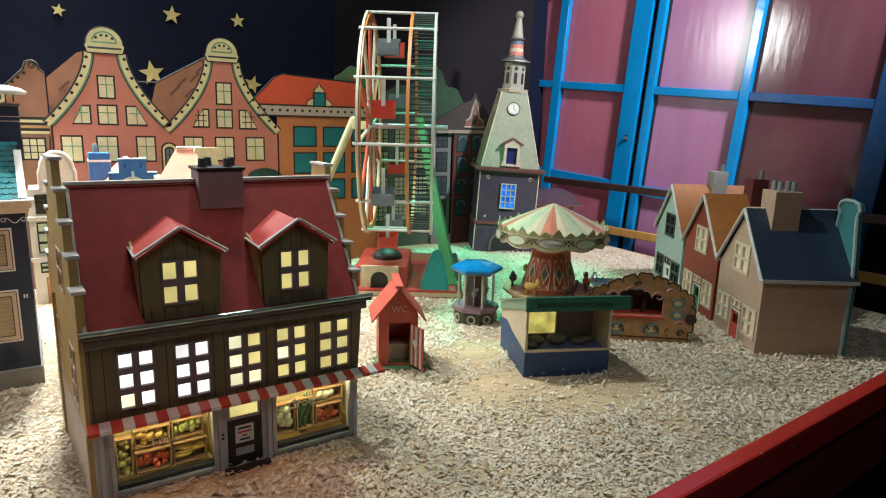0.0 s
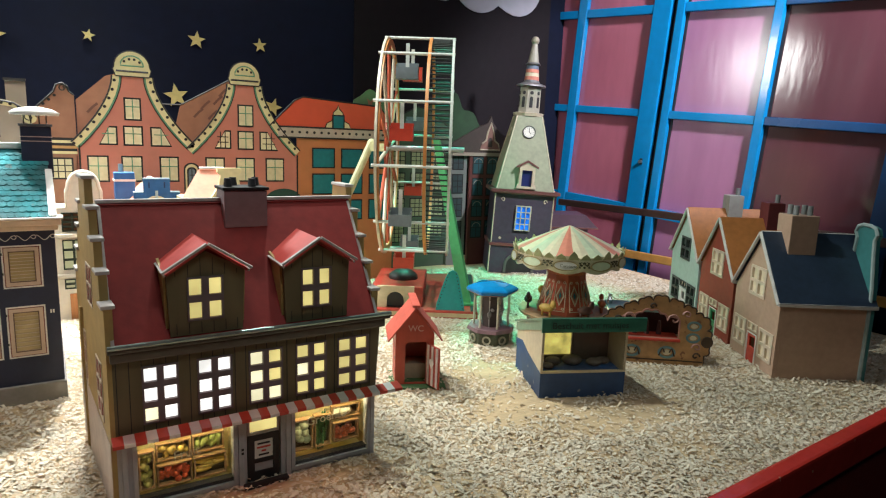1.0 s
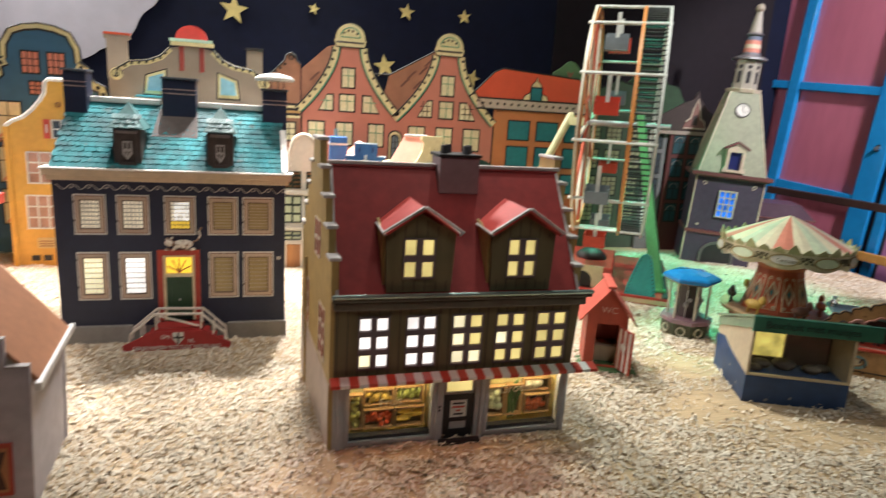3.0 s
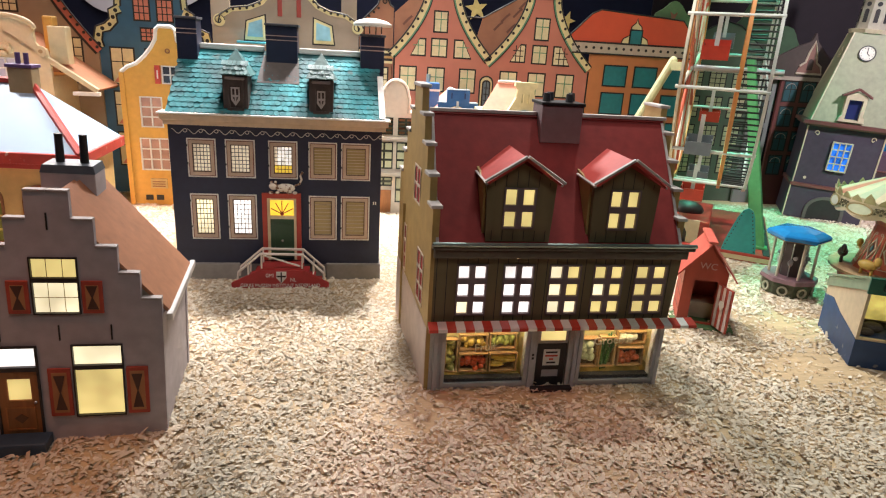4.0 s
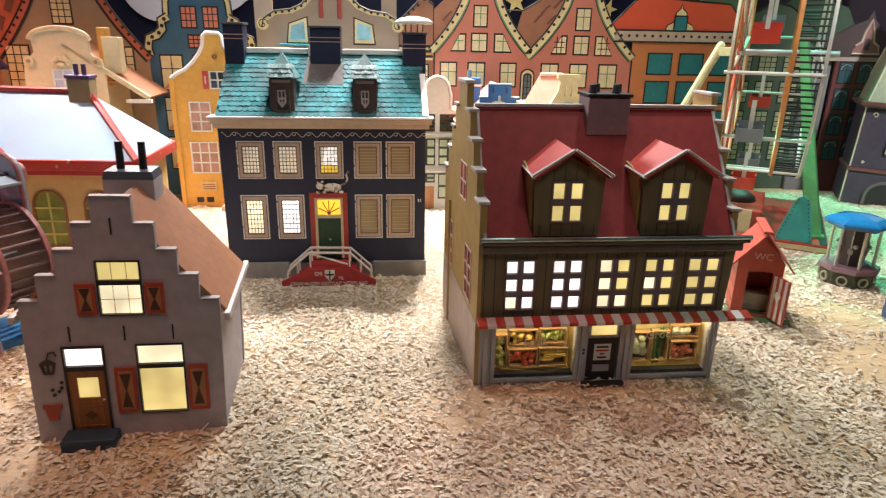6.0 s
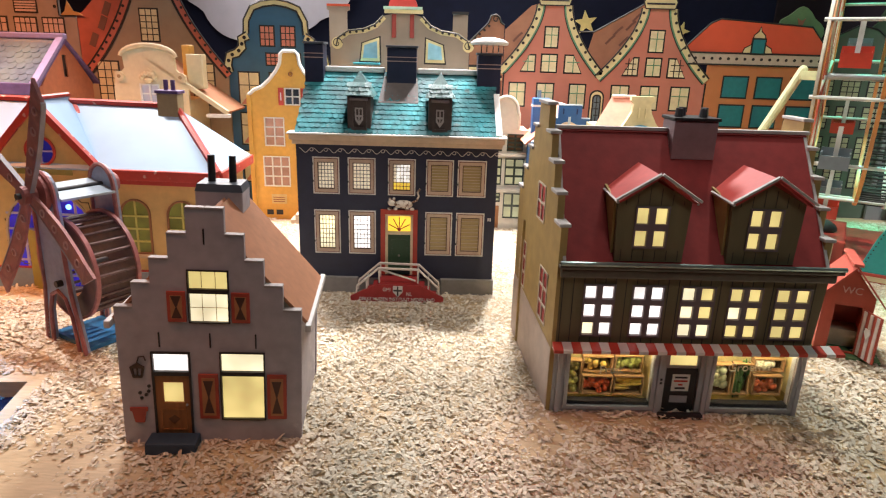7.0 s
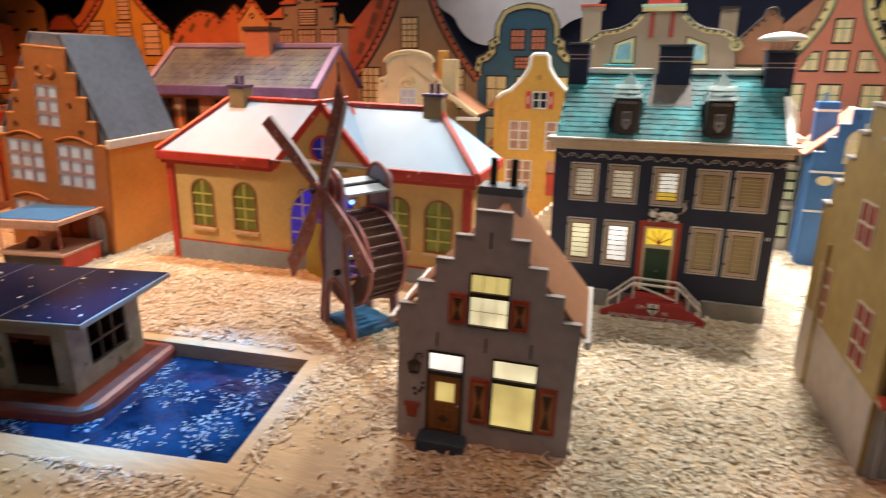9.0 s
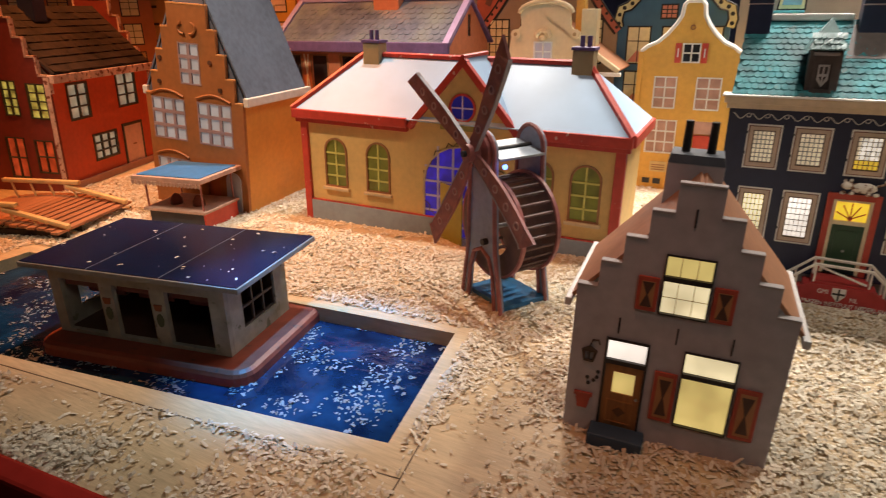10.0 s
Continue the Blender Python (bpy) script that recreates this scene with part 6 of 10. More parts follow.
def market_cart():
    t = thing("market_stall", pose(-2.012, 1.198, 0, 0, 0, 11), "small market stall with flat blue roof on thin posts", "stall")
    W, D = 0.215, 0.165
    PK = coat("faded_pink_board", (0.45, 0.28, 0.22), 0.6, 0.2)
    part("counter_body", boxed(0.012, W - 0.012, 0.01, D - 0.01, 0, 0.046, 0.001), coat("dark_grey_body", (0.05, 0.05, 0.06), 0.6), t)
    part("counter", boxed(0.0, W, 0.0, D, 0.0465, 0.055, 0.002), PK, t, "pale counter board")
    part("end_panel", boxed(W - 0.0115, W - 0.004, 0.008, D - 0.008, 0.0, 0.046), RED, t)
    for x in (0.012, W - 0.012):
        for y in (0.012, D - 0.012):
            part("post", cyled((x, y, 0.0555), (x, y, 0.140), 0.0028, n=6), MILLMAUVE, t)
    rf = part("roof", boxed(-0.012, W + 0.012, -0.014, D + 0.014, 0.141, 0.154, 0.002), PK, t, "flat roof with scalloped edge")
    part("roof_sheet", boxed(0.0, W, -0.004, D + 0.004, 0.1542, 0.1565, 0.001), coat("bright_blue_sheet", (0.04, 0.18, 0.42), 0.35, 0.15), rf, "bright blue roof sheet")
    for i in range(20):
        x = -0.010 + i * 0.0119
        part("scallop", slabbed([(x, 0.1415), (x, 0.132), (x + 0.0045, 0.1285), (x + 0.009, 0.132), (x + 0.009, 0.1415)], [], -0.0165, -0.0142), coat("faded_pink_board", (0, 0, 0)), rf)
    for x in (0.070, 0.150):
        part("goods_heap", lathed([(0.018, 0), (0.017, 0.015), (0.009, 0.028), (0.002, 0.032)], 12, Matrix.Translation((x, 0.06, 0.0555))), coat("dark_red_goods", (0.14, 0.03, 0.02), 0.5), t, "dark red heap of goods", True)
    return t


market_cart()


def boardwalk():
    t = thing("wooden_bridge", pose(-2.52, 0.86, 0, 0, 0, 18), "reddish plank footbridge with pale handrails and chain", "bridge")
    PL = coat("red_brown_plank", (0.38, 0.15, 0.07), 0.6, 0.25, 0.3, 50, streak=(6, 0.6, 1))
    BEAM = coat("pale_wood_beam", (0.72, 0.46, 0.20), 0.5, 0.15, 0.2, 50)
    rg = random.Random(5)
    for i in range(17):
        x = i * 0.0262
        z = 0.020 + 0.018 * math.sin(math.pi * i / 16)
        part("plank", boxed(x, x + 0.024, rg.uniform(-0.012, 0.006), 0.30, z, z + 0.008, 0.0015), PL, t)
    for y in (-0.03, 0.03):
        part("bearer", boxed(0, 0.44, y + 0.05, y + 0.06, -0.02, 0.018), coat("dark_bearer", (0.05, 0.03, 0.02), 0.6), t)
    for y, zs in ((0.018, 0.085), (0.262, 0.085)):
        part("handrail", boxed(0.02, 0.30, y - 0.006, y + 0.010, zs, zs + 0.014, 0.004), BEAM, t, "pale wooden handrail")
        part("handrail", boxed(0, 0.21, y - 0.006, y + 0.010, -0.007, 0.007, 0.004, m=Matrix.Translation((0.25, 0, zs - 0.006)) @ pose(0, 0, 0, 0, 12, 0)), BEAM, t, "pale wooden handrail")
        for x in (0.05, 0.12, 0.19, 0.27, 0.34, 0.40):
            part("strut", cyled((x + 0.014, y, 0.03), (x, y, zs - (0.0 if x < 0.26 else (x - 0.25) * 0.2)), 0.0032, n=6), BEAM, t)
    bm = bmesh.new()
    for k in range(8):
        bmesh.ops.create_cone(bm, segments=8, radius1=0.006, radius2=0.006, depth=0.002, cap_ends=False, matrix=Matrix.Translation((0.16, -0.0085, 0.10 - k * 0.0105)) @ pose(0, 0, 0, 90 if k % 2 else 0, 90, 0))
    part("chain", bm, BLACK, t, "dark chain")
    return t


boardwalk()

# ---------------------------------------------------------------- houses behind the hall
def tiled_house():
    t = thing("pink_roof_house", pose(-2.11, 1.96, 0, 0, 0, 1), "salmon house with shimmering pink scale roof and purple eaves", "house")
    W, D, ze, zr = 0.710, 0.30, 0.477, 0.622
    SAL = coat("salmon_wall", (0.52, 0.17, 0.08), 0.6, 0.12)
    PUR = coat("purple_fascia", (0.13, 0.08, 0.19), 0.45, 0.25)
    SC = coat("pink_glass_scales", (0.14, 0.155, 0.20), 0.10, 0.35, 0.3, 40, spec=0.9, stain=((0.20, 0.22, 0.20), 6.0, 0.55))
    DK = coat("dark_window", (0.03, 0.02, 0.02), 0.3)
    wins = [(0.02, 0.085), (0.135, 0.205), (0.27, 0.34), (0.42, 0.49), (0.57, 0.64)]
    part("front_wall", slabbed(rect(0, W, 0, ze), [rect(a, b, 0.30, 0.435) for a, b in wins], 0, 0.012), SAL, t, "salmon front wall")
    for a, b in wins:
        w = part("window", slabbed(rect(a - 0.006, b + 0.006, 0.294, 0.441), [rect(a, b, 0.30, 0.435)], -0.003, -0.0003), BROWNFRAME, t)
        part("pane", boxed(a, b, 0.006, 0.010, 0.30, 0.435), DK, w)
    for a, b in ((0.098, 0.122), (0.36, 0.40)):
        part("cross_brace", plated([(a, -0.002, 0.30), (a + 0.005, -0.002, 0.30), (b, -0.002, 0.44), (b - 0.005, -0.002, 0.44)], 0.003), CREAM, t)
        part("cross_brace", plated([(b - 0.005, -0.0025, 0.30), (b, -0.0025, 0.30), (a + 0.005, -0.0025, 0.44), (a, -0.0025, 0.44)], 0.003), CREAM, t)
    gab = [(0.0125, 0), (D, 0), (D, ze), (D / 2, zr + 0.0), (0.0125, ze)]
    part("gable_wall", slabbed(gab, [rect(D / 2 - 0.012, D / 2 + 0.012, 0.50, 0.57)], 0, 0.012, Matrix.Translation((W - 0.012, 0, 0)) @ FLIP), SAL, t, "salmon gable end")
    part("slit", boxed(W - 0.008, W - 0.004, D / 2 - 0.012, D / 2 + 0.012, 0.50, 0.57), DK, t)
    part("gable_wall", slabbed(gab, [], 0, 0.012, FLIP), SAL, t)
    part("roof", plated([(-0.012, -0.03, ze), (W + 0.012, -0.03, ze), (W + 0.012, D / 2, zr), (-0.012, D / 2, zr)], 0.008), PUR, t)
    part("roof", plated([(W + 0.012, D + 0.03, ze), (-0.012, D + 0.03, ze), (-0.012, D / 2, zr), (W + 0.012, D / 2, zr)], 0.008), PUR, t)
    tagged(part("roof_tiling", scales(0.0, W - 0.004, (-0.024, ze + 0.006), (D / 2 - 0.012, zr - 0.010), 8, 26, 0.032), SC, t, "pink glassy scale tiles"), kind="stuff")
    part("fascia", boxed(-0.016, W + 0.016, -0.042, -0.028, ze - 0.026, ze + 0.010, 0.004), PUR, t, "purple fascia board")
    part("ridge", boxed(-0.014, W + 0.014, D / 2 - 0.012, D / 2 + 0.010, zr - 0.004, zr + 0.014, 0.004), coat("lilac_ridge", (0.32, 0.25, 0.42), 0.45), t)
    for x in (-0.010, W - 0.002):
        part("verge", plated([(x - 0.008, -0.034, ze + 0.010), (x + 0.014, -0.034, ze + 0.010), (x + 0.014, D / 2, zr + 0.012), (x - 0.008, D / 2, zr + 0.012)], 0.012), coat("lilac_ridge", (0, 0, 0)), t)
    ch = part("chimney", boxed(0.35, 0.455, D / 2 - 0.045, D / 2 + 0.03, 0.58, 0.678, 0.002), SAL, t, "salmon chimney")
    part("chimney_cap", boxed(0.345, 0.460, D / 2 - 0.050, D / 2 + 0.035, 0.6785, 0.692, 0.001), coat("dark_brown_cap", (0.05, 0.03, 0.025), 0.5), ch, "dark chimney cap")
    return t


tiled_house()


def cream_house():
    t = thing("cream_gable_house", pose(-1.268, 2.16, -0.012, 0, 0, 4), "cream toy house with rounded gable and carved niche", "house")
    CR = coat("cream_plaster", (0.70, 0.60, 0.38), 0.6, 0.08)
    out = [(0, 0), (0.245, 0), (0.245, 0.47), (0.238, 0.525), (0.215, 0.535), (0.208, 0.545), (0.206, 0.582)]
    out += [(0.123 + 0.086 * math.cos(math.pi * k / 12), 0.582 + 0.034 * math.sin(math.pi * k / 12)) for k in range(13)]
    out += [(0.040, 0.545), (0.030, 0.535), (0.008, 0.525), (0, 0.47)]
    part("front_wall", slabbed(out, [rect(0.085, 0.150, 0.40, 0.495)], 0, 0.015), CR, t, "cream curved gable front")
    part("cornice", tube(bmesh.new(), [(0.123 + 0.09 * math.cos(math.pi * k / 12), -0.003, 0.584 + 0.036 * math.sin(math.pi * k / 12)) for k in range(13)], 0.0075, 8), CR, t)
    for s in (0.022, 0.224):
        part("volute", cyled((s, -0.006, 0.518), (s, 0.0, 0.518), 0.016, n=16), CR, t)
        # darker cream paints the shade in the hollow of the volute
        part("volute_eye", cyled((s, -0.008, 0.518), (s, -0.0062, 0.518), 0.006, n=12), coat("shadow_cream", (0.4, 0.28, 0.14), 0.6), t)
    for k in range(7):
        a = math.pi * (k + 0.5) / 7
        part("shell_rib", ball(bmesh.new(), (0.119 + 0.022 * math.cos(a), -0.010, 0.512 + 0.016 * math.sin(a)), 0.0085, 8, (1, 0.9, 1.1)), CR, t, smooth=True)
    part("shell_base", ball(bmesh.new(), (0.119, -0.010, 0.508), 0.012, 8, (1.2, 1, 0.7)), CR, t, smooth=True)
    part("carving", slabbed([(0.095, 0.52), (0.10, 0.538), (0.118, 0.545), (0.137, 0.538), (0.142, 0.52), (0.125, 0.527)], [], -0.008, -0.0003), CR, t, "carved shell over the niche")
    window(t, 0.085, 0.150, 0.40, 0.495, 2, 3, WHITE, lit("mauve_white_pane", (0.55, 0.48, 0.52), 0.35), 0.005, 0.004, 0, 0.002, 0.01)
    part("body", boxed(0.012, 0.233, 0.0155, 0.26, 0, 0.44), CR, t)
    part("roof", plated([(0.123, 0.0155, 0.565), (0.123, 0.26, 0.565), (0.365, 0.26, 0.400), (0.365, 0.0155, 0.400)], 0.008), TERRA, t, "terracotta roof slope")
    part("roof_edge", boxed(0.0, 0.30, -0.004, 0.015, -0.008, 0.008, 0.003, m=Matrix.Translation((0.123, 0.004, 0.572)) @ pose(0, 0, 0, 0, 34.3, 0)), CR, t)
    part("chimney", boxed(0.232, 0.285, 0.04, 0.09, 0.48, 0.595, 0.003), CR, t, "cream chimney")
    part("chimney", boxed(0.198, 0.228, 0.10, 0.15, 0.50, 0.625, 0.006), coat("mustard_stack", (0.55, 0.32, 0.08), 0.6), t, "mustard chimney")
    part("white_eave", boxed(0.30, 0.38, -0.006, 0.012, 0.388, 0.400, 0.002), WHITE, t)
    return t


cream_house()


def yellow_house():
    t = thing("yellow_neck_gable_house", pose(-0.853, 2.262, 0, 0, 0, 3), "slim yellow canal house with white edged neck gable", "house")
    YL = coat("canal_yellow", (0.66, 0.37, 0.075), 0.6, 0.1)
    c = 0.155
    half = [(0.148, 0.0), (0.148, 0.452), (0.128, 0.468), (0.100, 0.480), (0.072, 0.505), (0.048, 0.535), (0.034, 0.560), (0.030, 0.592), (0.020, 0.602)]
    out = [(c + x, z) for x, z in half] + [(c - x, z) for x, z in reversed(half)]
    wins = [(0.056, 0.128, 0.272, 0.375, 2, 3), (0.186, 0.262, 0.272, 0.375, 2, 3), (0.046, 0.142, 0.124, 0.236, 3, 3), (0.133, 0.188, 0.418, 0.478, 2, 2)]
    part("front_wall", slabbed(out, [rect(*w[:4]) for w in wins] + [rect(0.196, 0.266, 0.11, 0.236)], 0, 0.012), YL, t, "yellow front wall")
    PP = lit("pinkish_pane", (0.50, 0.26, 0.18), 0.30, 0.6, 25)
    for i, (a, b, z0, z1, nx, nz) in enumerate(wins):
        window(t, a, b, z0, z1, nx, nz, WHITE, coat("dark_pane", (0.02, 0.02, 0.02), 0.2) if i == 3 else PP, 0.004, 0.004, 0, 0.003, 0.009)
    for x in (0.112, 0.191):
        part("shutter", boxed(x, x + 0.018, -0.006, -0.0003, 0.418, 0.478, 0.001), RED, t, "red shutter")
        part("shutter_bar", boxed(x + 0.007, x + 0.011, -0.0075, -0.0062, 0.435, 0.462), WHITE, t)
    bm = bmesh.new()
    tube(bm, [(x, -0.001, z) for x, z in out[1:-1]], 0.0065, 7)
    part("gable_edge", bm, WHITE, t, "white gable edge")
    part("oculus", slabbed(disc(c + 0.002, 0.525, 0.008, 14), [disc(c + 0.002, 0.525, 0.005, 14)], -0.004, -0.0003), BROWNFRAME, t)
    dr = part("door", boxed(0.197, 0.265, 0.002, 0.008, 0.11, 0.190), RED, t, "red door over steps")
    part("transom", boxed(0.197, 0.265, 0.002, 0.007, 0.195, 0.235), PP, t)
    for i in range(6):
        part("step", boxed(0.150 + i * 0.018, 0.29, -0.07, -0.0005, i * 0.018, (i + 1) * 0.018 - 0.0004, 0.001), coat("pale_stone_step", (0.6, 0.52, 0.42), 0.6), t)
    pl = part("plaque", slabbed(rect(0.07, 0.125, 0.060, 0.095), [], -0.003, -0.0003), coat("cream_plaque", (0.6, 0.45, 0.2), 0.6), t, "cream plaque with unreadable print")
    for z in (0.082, 0.074, 0.066):
        part("print_bar", boxed(0.076, 0.118, -0.0042, -0.0032, z, z + 0.003), BROWNFRAME, pl)
    for x in (0.05, 0.085):
        part("cellar_window", boxed(x, x + 0.024, -0.003, -0.0003, 0.018, 0.036), BLACK, t)
    part("body", boxed(0.008, 0.302, 0.0125, 0.17, 0, 0.43), YL, t)
    part("pilaster", boxed(0.0, 0.016, -0.008, -0.0003, 0.0, 0.45, 0.002), YL, t)
    return t


yellow_house()


def white_house():
    t = thing("white_canal_house", pose(-0.022, 2.24, 0, 0, 0, 1), "narrow white canal house with round gable and dark panes", "house")
    WH = coat("warm_white_plaster", (0.70, 0.64, 0.52), 0.6, 0.08)
    c = 0.085
    out = [(0, 0), (0.17, 0), (0.17, 0.358), (0.132, 0.362), (0.132, 0.412)] + [(c + 0.042 * math.cos(math.pi * k / 10), 0.425 + 0.048 * math.sin(math.pi * k / 10)) for k in range(11)] + [(0.038, 0.412), (0.038, 0.362), (0, 0.358)]
    dk = coat("green_black_pane", (0.03, 0.04, 0.03), 0.2)
    wins = [(0.020, 0.078, 0.285, 0.345), (0.095, 0.152, 0.285, 0.345), (0.018, 0.080, 0.163, 0.259), (0.092, 0.160, 0.163, 0.259), (0.018, 0.080, 0.100, 0.133), (0.092, 0.158, 0.040, 0.133)]
    part("front_wall", slabbed(out, [rect(*w) for w in wins], 0, 0.012), WH, t, "white front wall")
    for i, w in enumerate(wins):
        window(t, *w, 2, (4, 3, 2)[i // 2], dk, lit("greenish_pane", (0.6, 0.6, 0.35), 0.35) if i > 1 else OAK, 0.004, 0.007, 0, 0.003, 0.009)
    part("cornice", boxed(-0.006, 0.176, -0.012, -0.0003, 0.266, 0.278, 0.002), WH, t)
    part("cornice", boxed(-0.006, 0.176, -0.012, -0.0003, 0.138, 0.150, 0.002), WH, t)
    part("gable_edge", tube(bmesh.new(), [(x, -0.002, z) for x, z in out[3:-1]], 0.006, 7), WH, t)
    part("body", boxed(0.006, 0.164, 0.0125, 0.14, 0, 0.36), WH, t)
    part("door", boxed(0.030, 0.078, -0.004, -0.0003, 0.0, 0.085), OAK, t)
    return t


white_house()


def small_back_houses():
    BL = coat("toy_blue", (0.03, 0.13, 0.36), 0.5, 0.12)
    t = thing("blue_step_house", pose(0.14, 2.09, 0, 0, 0, 1), "small blue toy house with stepped gable and cream arch", "house")
    c = 0.120
    half = [(0.118, 0.0), (0.118, 0.338), (0.090, 0.338), (0.090, 0.380), (0.066, 0.380), (0.066, 0.418), (0.038, 0.418), (0.038, 0.459)]
    part("front_wall", slabbed([(c + x, z) for x, z in half] + [(c - x, z) for x, z in reversed(half)], [], 0, 0.012), BL, t, "blue stepped front")
    part("round_panel", slabbed(arch(c - 0.042, c + 0.036, 0.31, 0.408, 12), [], -0.005, -0.0003), CREAM, t, "cream arched panel")
    for z, x0, x1 in ((0.335, c - 0.042, c + 0.036), (0.372, c - 0.040, c + 0.034)):
        part("panel_line", boxed(x0, x1, -0.0066, -0.0052, z, z + 0.004), WHITE, t)
    part("keystone", boxed(c - 0.006, c + 0.002, -0.008, -0.0052, 0.395, 0.424), coat("pale_key", (0.45, 0.55, 0.6), 0.5), t)
    for x in (-0.022, 0.022):
        part("slit", boxed(c + x - 0.002, c + x + 0.002, -0.003, -0.0003, 0.432, 0.450), coat("deep_blue_slit", (0.01, 0.04, 0.14), 0.5), t)
    COPB = coat("pale_blue_coping", (0.45, 0.58, 0.68), 0.5)
    part("coping", boxed(c - 0.038, c + 0.038, -0.002, 0.014, 0.4593, 0.4625), COPB, t)
    for x, w, z in ((0.066, 0.0275, 0.4183), (0.090, 0.0235, 0.3803), (0.118, 0.0275, 0.3383)):
        for s in (-1, 1):
            part("coping", boxed(c + s * x, c + s * (x - w), -0.002, 0.014, z, z + 0.003), COPB, t)
    for z in (0.165, 0.280):
        part("string_course", boxed(0.0, 2 * c, -0.006, -0.0003, z, z + 0.006, 0.001), WHITE, t)
    part("oval_window", slabbed(disc(0.042, 0.258, 0.021, 18, 0.014), [], -0.004, -0.0003), CREAM, t)
    part("white_door", slabbed(arch(0.078, 0.122, 0.171, 0.276, 10), [], -0.006, -0.0003), WHITE, t, "white arched door")
    part("body", boxed(0.006, 0.234, 0.0125, 0.20, 0, 0.33), BL, t)
    for s in (-1, 1):
        part("roof", plated([(c, 0.0125, 0.448), (c, 0.20, 0.448), (c + s * 0.135, 0.20, 0.325), (c + s * 0.135, 0.0125, 0.325)], 0.006 * s), coat("salmon_roof", (0.62, 0.25, 0.16), 0.55), t, "salmon roof slope")
    part("ridge", boxed(c - 0.006, c + 0.006, 0.0125, 0.20, 0.447, 0.456, 0.002), WHITE, t)
    ch = part("chimney", boxed(0.010, 0.068, 0.085, 0.130, 0.345, 0.474, 0.003), BL, t, "blue chimney with white band")
    part("chimney_band", boxed(0.008, 0.070, 0.083, 0.132, 0.446, 0.453), WHITE, ch)
    part("chimney_pot", cyled((0.030, 0.105, 0.4743), (0.030, 0.105, 0.500), 0.007, n=8), coat("slate_pot", (0.20, 0.28, 0.30), 0.5), ch)
    t = thing("salmon_roof_house", pose(0.30, 1.95, 0, 0, 0, 2), "small toy house with salmon roof and cream bell gable", "house")
    SR = coat("salmon_roof", (0.62, 0.25, 0.16), 0.55)
    CR = coat("pale_cream_gable", (0.68, 0.60, 0.34), 0.55)
    part("body", boxed(0.02, 0.20, 0.013, 0.16, 0, 0.41), CR, t)
    part("roof", plated([(0.008, 0.0, 0.405), (0.17, 0.0, 0.405), (0.17, 0.08, 0.495), (0.078, 0.08, 0.495)], 0.006), SR, t, "salmon roof slope")
    part("roof_edge", cyled((0.078, 0.075, 0.498), (0.150, 0.075, 0.498), 0.004, n=6), WHITE, t)
    out = [(0.085, 0.0), (0.215, 0.0), (0.215, 0.40), (0.196, 0.425), (0.180, 0.455), (0.176, 0.480), (0.186, 0.490), (0.184, 0.502), (0.116, 0.502), (0.114, 0.490), (0.124, 0.480), (0.120, 0.455), (0.104, 0.425), (0.085, 0.40)]
    part("front_wall", slabbed(out, [], -0.004, 0.0125), CR, t, "cream bell gable")
    for x in (0.140, 0.160):
        part("anchor", cyled((x, -0.008, 0.44), (x, -0.008, 0.468), 0.003, n=6), CR, t)
    part("fan", slabbed(arch(0.125, 0.178, 0.395, 0.418, 8, 0.012), [], -0.008, -0.0045), coat("sky_blue_fan", (0.08, 0.35, 0.55), 0.5), t)


small_back_houses()

